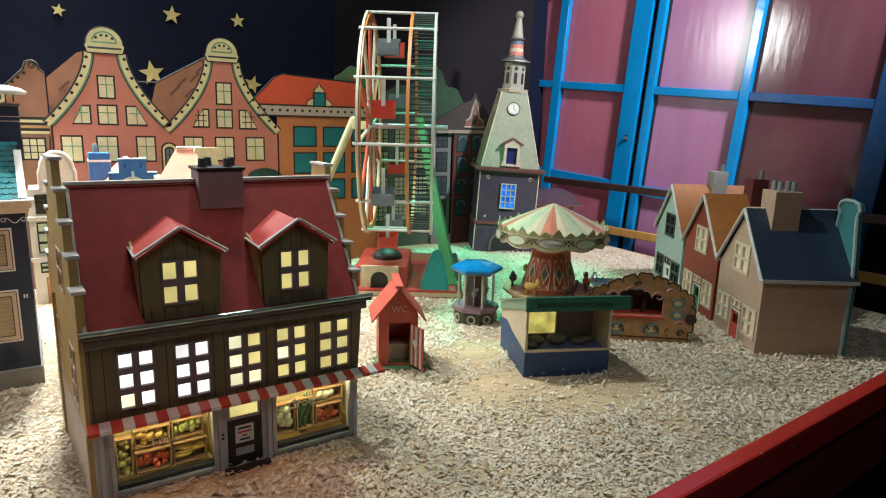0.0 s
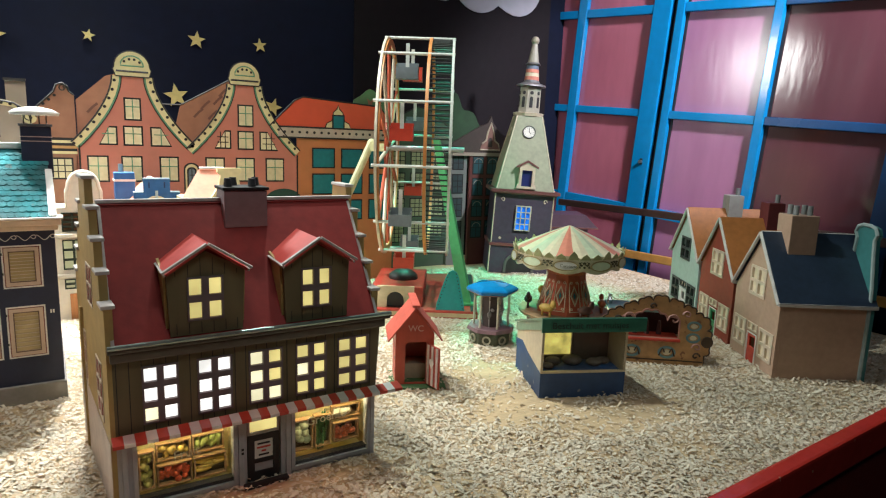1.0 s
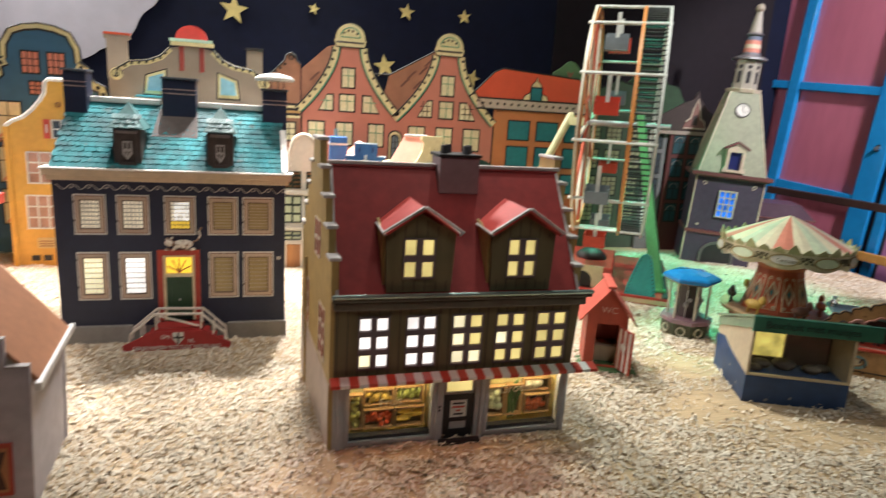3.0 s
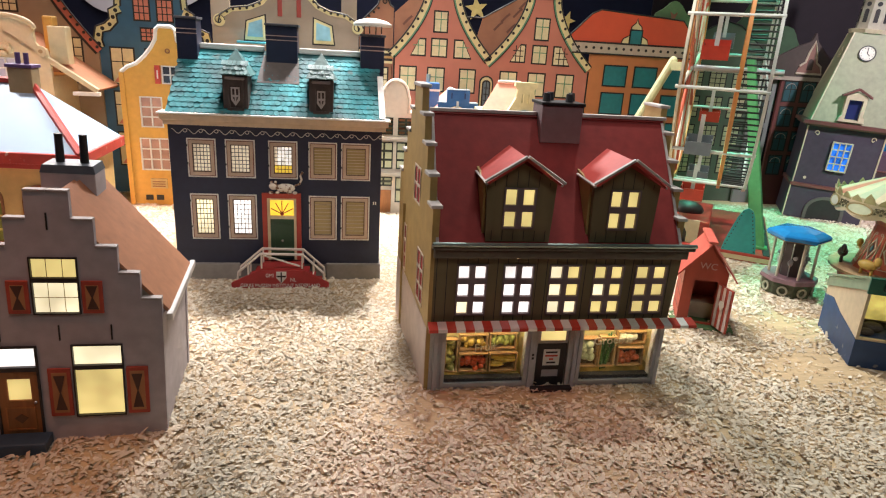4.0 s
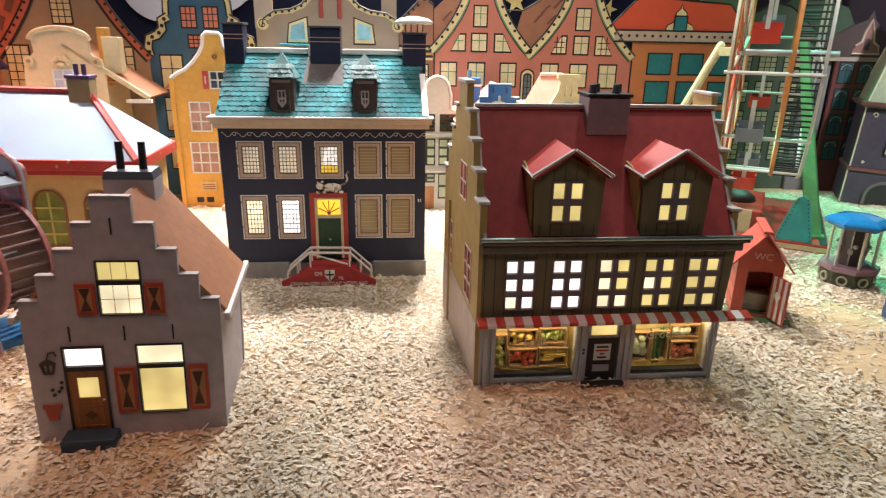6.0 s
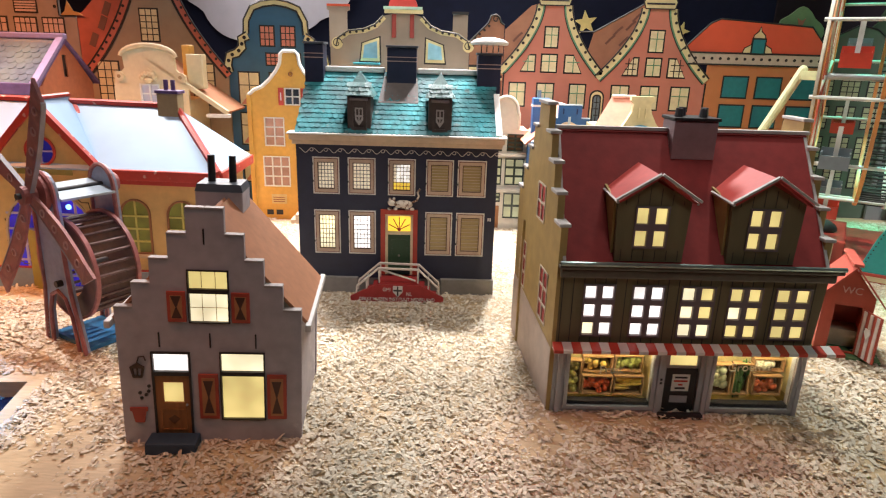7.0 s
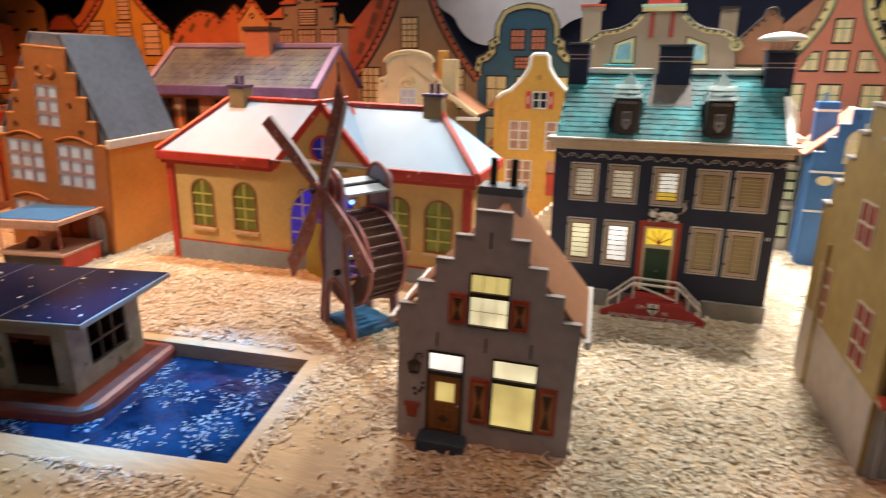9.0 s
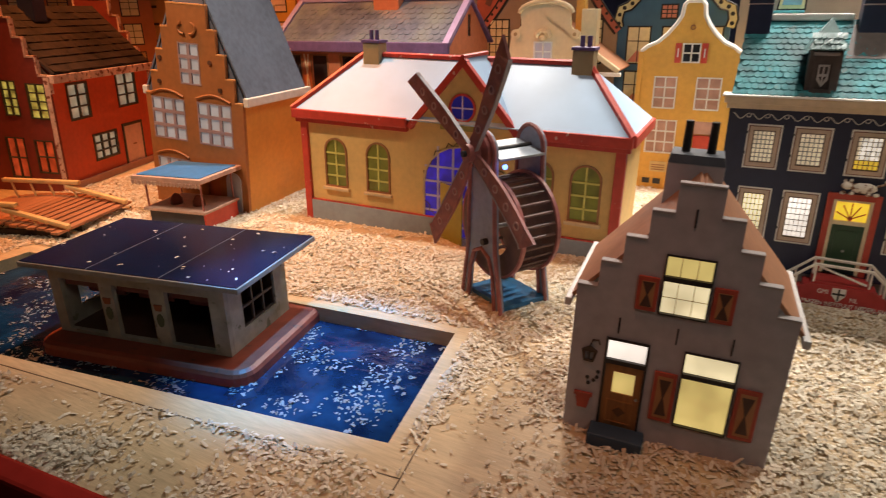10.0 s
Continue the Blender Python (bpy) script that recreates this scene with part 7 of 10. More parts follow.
# ---------------------------------------------------------------- fairground
def outhouse():
    t = thing("outhouse", pose(0.702, 1.296, 0, 0, 0, -22), "small red board outhouse with open striped door", "outhouse")
    RB = coat("outhouse_red", (0.45, 0.07, 0.04), 0.5, 0.2, 0.3, 50, streak=(1, 1, 0.2))
    W, D, h = 0.095, 0.10, 0.138
    part("base", boxed(-0.012, W + 0.03, -0.022, D, 0, 0.006, 0.001), coat("moss_green_base", (0.10, 0.20, 0.08), 0.7), t)
    out = [(0, 0.0065), (W, 0.0065), (W, h), (W / 2, 0.196), (0, h)]
    part("front_wall", slabbed(out, [rect(0.024, 0.076, 0.010, 0.115)], 0, 0.006), RB, t, "red board front")
    part("side_wall", boxed(0, 0.006, 0.0065, D - 0.006, 0.0065, h), RB, t)
    part("side_wall", boxed(W - 0.006, W, 0.0065, D - 0.006, 0.0065, h), RB, t)
    part("back_wall", slabbed(out, [], D - 0.006, D), RB, t)
    part("seat", boxed(0.0065, W - 0.0065, 0.04, D - 0.0065, 0.0065, 0.045), coat("pale_seat", (0.5, 0.4, 0.28), 0.6), t, "pale bench seat")
    for z in (0.035, 0.068, 0.1):
        part("board_joint", boxed(-0.0007, -0.0001, 0.008, D - 0.008, z, z + 0.0012), BLACK, t)
    RR = coat("outhouse_roof", (0.52, 0.10, 0.07), 0.5, 0.15)
    for s in (-1, 1):
        for i in range(6):
            f0, f1 = i / 6, (i + 1.12) / 6
            p = lambda f, y: (W / 2 + s * 0.066 * f, y, 0.204 - 0.082 * f + 0.003 * (1 - i % 2 * 0.2))
            part("roof_board", plated([p(f0, -0.014), p(f1, -0.014), p(f1, D + 0.012), p(f0, D + 0.012)], 0.003 * s), RR, t)
    part("ridge_board", boxed(W / 2 - 0.010, W / 2 + 0.010, -0.016, D + 0.014, 0.206, 0.213, 0.003), RR, t)
    lettering("WC", 0.022, coat("pale_pink_letter", (0.6, 0.35, 0.3), 0.5), t, Matrix.Translation((W / 2 + 0.002, -0.0012, 0.143)) @ UP, "pale letters over the door")
    dm = Matrix.Translation((0.079, -0.002, 0.010)) @ pose(0, 0, 0, 0, 0, -62)
    dr = part("door", boxed(0, 0.054, -0.004, 0.0, 0, 0.104, 0.001, m=dm), RB, t, "open door with pale stripes and heart")
    for i in range(3):
        part("door_stripe", boxed(0.006 + i * 0.018, 0.014 + i * 0.018, -0.0056, -0.0042, 0.002, 0.102, m=dm), coat("faded_white", (0.6, 0.52, 0.48), 0.6), dr)
    heart = [(0.027, 0.046), (0.036, 0.060), (0.034, 0.069), (0.030, 0.070), (0.027, 0.066), (0.024, 0.070), (0.020, 0.069), (0.018, 0.060)]
    part("heart", slabbed(heart, [], -0.0072, -0.0058, dm), WHITE, dr)


outhouse()


def food_stall():
    t = thing("food_stall", pose(0.985, 1.083, 0, 0, 0, -21.5), "cream and blue snack stall with glass front and green sign", "stall")
    W, D = 0.216, 0.215
    CW = coat("cream_stall_wall", (0.56, 0.47, 0.32), 0.55, 0.12)
    BW = coat("deep_blue_base", (0.012, 0.05, 0.15), 0.45, 0.2, 0.2, 40, spots=0.03, spot_rgb=(0.2, 0.22, 0.25))
    part("base", boxed(0, W, 0, D, 0, 0.062, 0.001), BW, t, "deep blue stall base")
    part("blue_wave", slabbed([(0.0005, 0.0625), (D, 0.0625), (D, 0.085), (D * 0.75, 0.095), (D * 0.5, 0.080), (D * 0.25, 0.072), (0.0005, 0.064)], [], -0.0015, -0.0002, FLIP), BW, t)
    slope = [(0.0065, 0.0625), (D, 0.0625), (D, 0.128), (0.0065, 0.196)]
    part("side_wall", slabbed(slope, [], 0, 0.006, FLIP), CW, t, "cream side wall")
    part("side_wall", slabbed(slope, [], W - 0.006, W, FLIP), CW, t)
    part("back_wall", boxed(0.0065, W - 0.0065, D - 0.006, D, 0.0625, 0.128), CW, t)
    # added board, coloured like the purplish haze reflected in the glass; holds the back window
    part("inner_wall", slabbed(rect(0.0065, W - 0.0065, 0.0625, 0.164), [rect(0.018, 0.112, 0.074, 0.150)], 0.095, 0.100), coat("mauve_brown_haze", (0.20, 0.14, 0.12), 0.6), t, "added board in the mauve brown of the glass haze")
    bw = part("back_window", slabbed(rect(0.018, 0.112, 0.074, 0.150), [rect(0.021, 0.109, 0.077, 0.147)], 0.094, 0.098), CW, t)
    part("pane", boxed(0.0185, 0.1115, 0.0982, 0.0998, 0.0745, 0.1495), lit("stall_yellow_pane", (0.8, 0.66, 0.16), 0.6, 0.5, 30), bw)
    part("front_frame", slabbed(rect(0, W, 0.0625, 0.170), [rect(0.006, W - 0.006, 0.068, 0.166)], 0, 0.006), CW, t)
    gl = part("glass", boxed(0.0062, W - 0.0062, 0.002, 0.0035, 0.0682, 0.1658), GLASS, t)
    gl.visible_shadow = False
    for x, y, r in ((0.05, 0.06, 0.018), (0.10, 0.06, 0.022), (0.155, 0.05, 0.017), (0.03, 0.035, 0.013), (0.185, 0.065, 0.015)):
        part("goods_heap", ball(bmesh.new(), (x, y, 0.0625 + r * 0.55), r, 10, (1.2, 1, 0.6)), coat("dark_goods", (0.07, 0.05, 0.035), 0.6), t, "dark rounded goods", True)
    part("roof", plated([(-0.006, -0.006, 0.204), (W + 0.010, -0.006, 0.204), (W + 0.010, D + 0.010, 0.132), (-0.006, D + 0.010, 0.132)], 0.005), coat("sage_green_roof", (0.22, 0.30, 0.20), 0.5), t, "pale green roof board")
    part("fascia", slabbed([(0.0, 0.172), (D, 0.106), (D, 0.1285), (0.0, 0.198)], [], -0.003, -0.0003, FLIP), coat("sage_green_roof", (0, 0, 0)), t)
    sg = part("sign", boxed(-0.006, W + 0.040, -0.012, -0.0065, 0.168, 0.2025, 0.001), coat("dark_green_sign", (0.02, 0.13, 0.085), 0.45), t, "dark green sign board")
    lettering("Beschuit met muisjes", 0.0225, coat("sign_black", (0.006, 0.02, 0.02), 0.4), sg, Matrix.Translation((W / 2 + 0.006, -0.0126, 0.178)) @ UP, "dark painted lettering on the sign")


food_stall()


def small_carousel():
    t = thing("small_carousel", pose(1.128, 1.502, 0) @ Matrix.Scale(1.12, 4), "little roundabout with glossy blue six sided roof", "carousel")
    MV = coat("mauve_platform", (0.24, 0.14, 0.16), 0.55, 0.2)
    part("base", lathed([(0.056, 0), (0.058, 0.030), (0.060, 0.036)], 8), coat("dark_olive_skirt", (0.09, 0.10, 0.06), 0.6, 0.3), t, "dark painted skirt")
    part("platform", lathed([(0.066, 0.0365), (0.064, 0.046)], 8), MV, t, "mauve platform")
    for k in range(8):
        a = 2 * math.pi * k / 8
        part("ornament", slabbed(disc(0, 0.017, 0.012, 12), [disc(0, 0.017, 0.008, 12)], -0.0585, -0.0545, Matrix.Rotation(a, 4, "Z")), coat("pale_ornament", (0.42, 0.40, 0.30), 0.6), t)
    for k in range(6):
        a = 2 * math.pi * k / 6 + 0.3
        part("post", cyled((0.047 * math.cos(a), 0.047 * math.sin(a), 0.0465), (0.047 * math.cos(a), 0.047 * math.sin(a), 0.1372), 0.0032, n=8), coat("ivory_post", (0.55, 0.50, 0.40), 0.4), t)
        b = a + 0.5
        f = bmesh.new()
        ball(f, (0.030 * math.cos(b), 0.030 * math.sin(b), 0.082), 0.009, 7, (0.7, 0.7, 1.0))
        ball(f, (0.034 * math.cos(b + 0.25), 0.034 * math.sin(b + 0.25), 0.096), 0.0055, 6)
        part("rider_seat", f, coat("silver_seat", (0.34, 0.33, 0.33), 0.35, 0.3), t, "silver grey seat shape", True)
        part("pole", cyled((0.030 * math.cos(b), 0.030 * math.sin(b), 0.0465), (0.030 * math.cos(b), 0.030 * math.sin(b), 0.138), 0.0014, n=6), STEEL, t)
    part("core", cyled((0, 0, 0.0465), (0, 0, 0.1372), 0.026, n=8), coat("dark_core", (0.06, 0.045, 0.045), 0.5), t)
    part("roof_rim", lathed([(0.060, 0.1375), (0.062, 0.1413)], 6), coat("brown_roof_rim", (0.14, 0.08, 0.05), 0.5), t)
    part("roof", lathed([(0.066, 0.1415), (0.070, 0.1455), (0.0705, 0.151), (0.066, 0.1555), (0.050, 0.1625), (0.010, 0.168)], 6), coat("glossy_blue_roof", (0.015, 0.20, 0.52), 0.15, 0.1, 0.05), t, "glossy bright blue roof")


small_carousel()
CPINK = coat("salmon_canopy", (0.60, 0.22, 0.15), 0.4, 0.12)
CMINT = coat("pale_mint_canopy", (0.48, 0.55, 0.38), 0.4, 0.12)
CCREAM = coat("ivory_canopy", (0.64, 0.58, 0.40), 0.4, 0.12)


def big_carousel():
    t = thing("carousel", pose(1.335, 1.405, 0), "tin carousel with striped conical canopy and patterned column", "carousel")
    part("base", lathed([(0.105, 0), (0.108, 0.05), (0.120, 0.095)], 24), coat("dark_red_base", (0.30, 0.07, 0.04), 0.5), t)
    part("platform", lathed([(0.140, 0.0955), (0.142, 0.103)], 28), coat("worn_platform", (0.38, 0.26, 0.14), 0.5, 0.25), t, "round worn platform")
    # patterned column, wider at the top and foot
    n_ = 10
    prof = [(0.090, 0.1035), (0.083, 0.118), (0.068, 0.165), (0.060, 0.210), (0.058, 0.236)]
    col = part("column", lathed(prof, n_), coat("red_brown_column", (0.46, 0.11, 0.05), 0.4), t, "red brown column with cream diamond panels")
    TAN = coat("tan_panel", (0.42, 0.20, 0.10), 0.4)
    for k in range(n_):
        a = 2 * math.pi * k / n_ + 2 * math.pi / n_
        m = Matrix.Rotation(a + math.pi / 2, 4, "Z") @ Matrix.Translation((0, -0.0665, 0.165)) @ pose(0, 0, 0, -16, 0, 0)
        part("panel", slabbed([(-0.0185, -0.052), (0.0185, -0.052), (0.0145, 0.044), (-0.0145, 0.044)], [[(-0.0165, -0.050), (0.0165, -0.050), (0.0128, 0.042), (-0.0128, 0.042)]], -0.0022, 0.002, m), CCREAM, col)
        for s in (0.0125, 0.0085):
            part("diamond", slabbed([(-s, -0.004), (0, -0.004 - s * 2.5), (s, -0.004), (0, -0.004 + s * 2.5)], [[(-s * 0.8, -0.004), (0, -0.004 - s * 2.0), (s * 0.8, -0.004), (0, -0.004 + s * 2.0)]], -0.0032, 0.002, m), CCREAM if s > 0.01 else TAN, col)
        part("diamond_core", slabbed([(-0.004, -0.004), (0, -0.014), (0.004, -0.004), (0, 0.006)], [], -0.0034, 0.002, m), coat("teal_core", (0.05, 0.2, 0.2), 0.4), col)
        for x, z in ((-0.009, 0.036), (0.009, 0.036), (-0.012, -0.043), (0.012, -0.043)):
            part("curl", slabbed(disc(x, z, 0.0042, 10), [disc(x, z, 0.0022, 8)], -0.0028, 0.002, m), CCREAM, col)
    part("column_ring", lathed([(0.060, 0.222), (0.062, 0.236)], 24), coat("orange_ring", (0.66, 0.18, 0.05), 0.4), col)
    # canopy: wedges rising to a point, and a scalloped skirt
    k = 20
    for i in range(k):
        a, b = 2 * math.pi * i / k, 2 * math.pi * (i + 1) / k
        mat = (CPINK, CCREAM, CMINT, CCREAM)[i % 4]
        p = lambda r, ang, z: (r * math.cos(ang), r * math.sin(ang), z)
        bm = bmesh.new()
        rows = [(0.162, 0.292), (0.11, 0.318), (0.06, 0.342), (0.004, 0.366)]
        prev = None
        for r, z in rows:
            cur = [bm.verts.new(p(r, a, z)), bm.verts.new(p(r, (a + b) / 2, z + 0.003 * r / 0.16)), bm.verts.new(p(r, b, z))]
            if prev:
                bm.faces.new((prev[0], prev[1], cur[1], cur[0]))
                bm.faces.new((prev[1], prev[2], cur[2], cur[1]))
            prev = cur
        part("canopy_wedge", bm, mat, t)
    for i in range(30):
        ang = 2 * math.pi * i / 30
        m = Matrix.Rotation(ang, 4, "Z") @ Matrix.Translation((0, -0.164, 0.290)) @ pose(0, 0, 0, 12, 0, 0)
        tall = 0.026 if i % 3 == 0 else 0.017
        part("rim_leaf", slabbed([(-0.015, 0.0), (0.015, 0.0), (0.010, tall * 0.55), (0.0, tall), (-0.010, tall * 0.55)], [], -0.001, 0.001, m), coat("leaf_gold_green", (0.34, 0.34, 0.16), 0.45, 0.25), t)
    # underside in a darkened red, the canopy's shade painted in
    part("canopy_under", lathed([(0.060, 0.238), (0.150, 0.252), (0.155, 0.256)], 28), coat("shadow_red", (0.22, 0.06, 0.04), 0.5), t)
    for i in range(10):
        a = 2 * math.pi * (i + 0.3) / 10
        half = math.pi / 10
        bm = bmesh.new()
        top, low = [], []
        for s in range(7):
            f = s / 6
            ang = a - half + 2 * half * f
            top.append(bm.verts.new((0.165 * math.cos(ang), 0.165 * math.sin(ang), 0.292 + 0.008 * math.sin(math.pi * f))))
            low.append(bm.verts.new((0.158 * math.cos(ang), 0.158 * math.sin(ang), 0.256 - 0.010 * math.sin(math.pi * f))))
        for s in range(6):
            bm.faces.new((top[s], top[s + 1], low[s + 1], low[s]))
        sk = part("skirt_panel", bm, CCREAM, t, "ivory scalloped skirt panel")
        m = Matrix.Rotation(a + math.pi / 2, 4, "Z") @ Matrix.Translation((0, -0.1655, 0.272)) @ pose(0, 0, 0, -8, 0, 0)
        part("medallion", slabbed(disc(0, 0, 0.036, 18, 0.015), [disc(0, 0, 0.032, 18, 0.012)], -0.002, 0.001, m), coat("olive_gold", (0.28, 0.22, 0.09), 0.5), sk)
        part("medallion_field", slabbed(disc(0, 0, 0.031, 18, 0.0115), [], -0.0012, 0.001, m), CMINT if i % 2 else coat("pale_grey_field", (0.5, 0.48, 0.42), 0.5), sk)
        mm = Matrix.Rotation(a + math.pi / 2 + half, 4, "Z") @ Matrix.Translation((0, -0.1655, 0.275)) @ pose(0, 0, 0, -8, 0, 0)
        fl = bmesh.new()
        for x, z, r in ((0, 0.006, 0.0034), (0, -0.006, 0.0034), (0.008, 0.0, 0.0034), (-0.008, 0.0, 0.0034), (0.013, 0.006, 0.0024), (-0.013, 0.006, 0.0024), (0.013, -0.006, 0.0024), (-0.013, -0.006, 0.0024)):
            slab(fl, disc(x, z, r, 8), [], -0.0018, 0.001, mm)
        for s in (-1, 1):
            tube(fl, [mm @ Vector((s * (0.002 + 0.018 * f), -0.0012, 0.009 * math.sin(f * 5.2))) for f in (0, 0.17, 0.34, 0.5, 0.67, 0.84, 1.0)], 0.0009, 5)
        part("flourish", fl, coat("dark_olive", (0.08, 0.07, 0.03), 0.5), sk)
    lettering("Carrousel", 0.0125, coat("dark_olive", (0, 0, 0)), t, Matrix.Rotation(radians(-40), 4, "Z") @ Matrix.Translation((0, -0.1690, 0.268)) @ UP @ pose(0, 0, 0, -8, 0, 0), "dark script word on the canopy skirt")
    # riding shapes round the column
    for i, (rgb, nm) in enumerate((((0.62, 0.42, 0.10), "yellow"), ((0.14, 0.07, 0.05), "brown"), ((0.5, 0.14, 0.06), "red"), ((0.14, 0.07, 0.05), "brown"), ((0.62, 0.42, 0.10), "yellow"), ((0.06, 0.05, 0.05), "black"))):
        a = 2 * math.pi * i / 6 + 3.5
        m = Matrix.Rotation(a, 4, "Z") @ Matrix.Translation((0.112, 0, 0.1035))
        bm = bmesh.new()
        ball(bm, (0, 0, 0.026), 0.016, 9, (0.8, 1.5, 0.8))
        ball(bm, (0, 0.022, 0.040), 0.010, 8, (0.7, 1.0, 1.3))
        for y in (-0.013, 0.013):
            cyl(bm, (0, y, 0), (0, y, 0.022), 0.004, n=6)
        bmesh.ops.transform(bm, matrix=m, verts=bm.verts)
        part("ride_seat", bm, coat("ride_" + nm, rgb, 0.4), t, nm + " rounded ride seat", True)


big_carousel()


def scalloped(pts, bulge, first):
    """An outline whose edges, from the given one on, swell out into round lobes."""
    out = []
    for i, (x, z) in enumerate(pts):
        nx_, nz_ = pts[(i + 1) % len(pts)]
        dx, dz = nx_ - x, nz_ - z
        out.append((x, z))
        if i >= first and math.hypot(dx, dz) < 0.06:
            for f in (0.2, 0.4, 0.6, 0.8):
                h = bulge * 4 * f * (1 - f)
                out.append((x + dx * f + dz * h, z + dz * f - dx * h))
    return out


def organ():
    t = thing("street_organ", pose(1.342, 1.206, 0, 0, 0, -36) @ Matrix.Scale(1.14, 4), "brown toy street organ with scrolled front and red stage", "organ")
    OB = coat("orange_brown_front", (0.52, 0.29, 0.12), 0.5, 0.25, spots=0.05, spot_rgb=(0.25, 0.11, 0.05))
    DKB = coat("dark_outline_brown", (0.06, 0.035, 0.02), 0.5)
    lobes = [(-0.01, 0.0), (0.225, 0.0), (0.225, 0.030), (0.236, 0.045), (0.224, 0.060), (0.238, 0.078), (0.226, 0.095), (0.232, 0.112), (0.216, 0.128), (0.196, 0.136), (0.186, 0.152), (0.166, 0.150), (0.152, 0.166), (0.130, 0.162),
             (0.112, 0.176), (0.092, 0.164), (0.070, 0.168), (0.058, 0.152), (0.036, 0.154), (0.024, 0.138), (0.002, 0.136), (-0.014, 0.122), (-0.022, 0.10), (-0.012, 0.085), (-0.022, 0.062), (-0.010, 0.045)]
    opening = [(0.020, 0.070), (0.160, 0.070), (0.160, 0.108), (0.148, 0.124), (0.130, 0.116), (0.112, 0.132), (0.090, 0.138), (0.068, 0.132), (0.050, 0.116), (0.032, 0.124), (0.020, 0.108)]
    lobes, opening = scalloped(lobes, 0.34, 2), scalloped(opening, 0.26, 2)
    fr = part("front_board", slabbed(lobes, [opening], -0.004, 0.004), OB, t, "orange brown scrolled front")
    part("outline", tube(bmesh.new(), [(x, -0.005, z) for x, z in lobes + lobes[:1]], 0.002, 5), DKB, fr)
    part("outline", tube(bmesh.new(), [(x, -0.005, z) for x, z in opening + opening[:1]], 0.0025, 5), coat("dull_pink_line", (0.42, 0.2, 0.16), 0.5), fr)
    part("stage", boxed(0.016, 0.164, -0.010, 0.05, 0.062, 0.0695, 0.002), RED, t, "red stage board")
    part("body", boxed(0.0, 0.215, 0.0045, 0.075, 0.010, 0.060), coat("organ_body", (0.30, 0.32, 0.26), 0.5), t)
    part("back_board", boxed(0.006, 0.200, 0.070, 0.075, 0.0605, 0.130), coat("dark_wine", (0.07, 0.02, 0.02), 0.5), t)
    part("roof", boxed(-0.01, 0.20, 0.005, 0.085, 0.1305, 0.138, 0.002), coat("sky_blue_top", (0.2, 0.38, 0.42), 0.5), t)
    TL = coat("teal_ornament", (0.16, 0.27, 0.27), 0.5)
    for x, z, s in ((0.050, 0.034, 1), (0.135, 0.034, 1), (0.195, 0.104, 0.8), (0.195, 0.074, 0.8), (0.010, 0.09, 0.7)):
        part("ornament", slabbed(disc(x, z, 0.022 * s, 16, 0.016 * s), [disc(x, z, 0.015 * s, 16, 0.010 * s)], -0.0062, -0.0042), TL, fr)
        part("ornament", slabbed(disc(x, z, 0.010 * s, 12, 0.007 * s), [], -0.0058, -0.0042), CREAM, fr)
    PK = coat("dull_pink_scroll", (0.45, 0.24, 0.20), 0.5)
    for cx_, cz_, s, r in ((0.036, 0.118, 1, 0.016), (0.146, 0.118, -1, 0.016), (0.010, 0.114, 1, 0.010), (0.176, 0.132, -1, 0.011), (0.205, 0.050, -1, 0.012), (0.205, 0.028, 1, 0.010), (0.092, 0.150, 1, 0.009)):
        part("scroll", tube(bmesh.new(), [(cx_ + s * (r - r * 0.075 * k) * math.cos(0.55 * k), -0.0062, cz_ + (r - r * 0.075 * k) * math.sin(0.55 * k)) for k in range(12)], 0.0022, 5), PK if r > 0.0105 else DKB, fr)
    for cx_ in (0.050, 0.135):
        for s in (-1, 1):
            part("scroll", tube(bmesh.new(), [(cx_ + s * (0.006 + 0.013 * f), -0.0072, 0.034 + 0.010 * math.sin(4.2 * f)) for f in (0, 0.2, 0.4, 0.6, 0.8, 1.0)], 0.0018, 5), DKB, fr)
    part("line", boxed(-0.006, 0.222, -0.0062, -0.0042, 0.0125, 0.0150), DKB, fr)
    for x in (0.06, 0.09, 0.12):
        part("stage_ornament", lathed([(0.007, 0), (0.005, 0.02), (0.003, 0.034)], 8, Matrix.Translation((x, 0.03, 0.070))), coat("dark_wine", (0, 0, 0)), t)
    part("finial", lathed([(0.006, 0), (0.008, 0.01), (0.003, 0.018), (0.005, 0.024)], 8, Matrix.Translation((-0.004, 0.045, 0.1385))), STEEL, t)
    for x in (0.03, 0.185):
        part("wheel", cyled((x, 0.010, 0.012), (x, 0.020, 0.012), 0.012, n=14), DKB, t)
    part("wheel", cyled((0.228, -0.010, 0.066), (0.228, -0.005, 0.066), 0.014, n=16), DKB, t, "dark turning wheel")


organ()


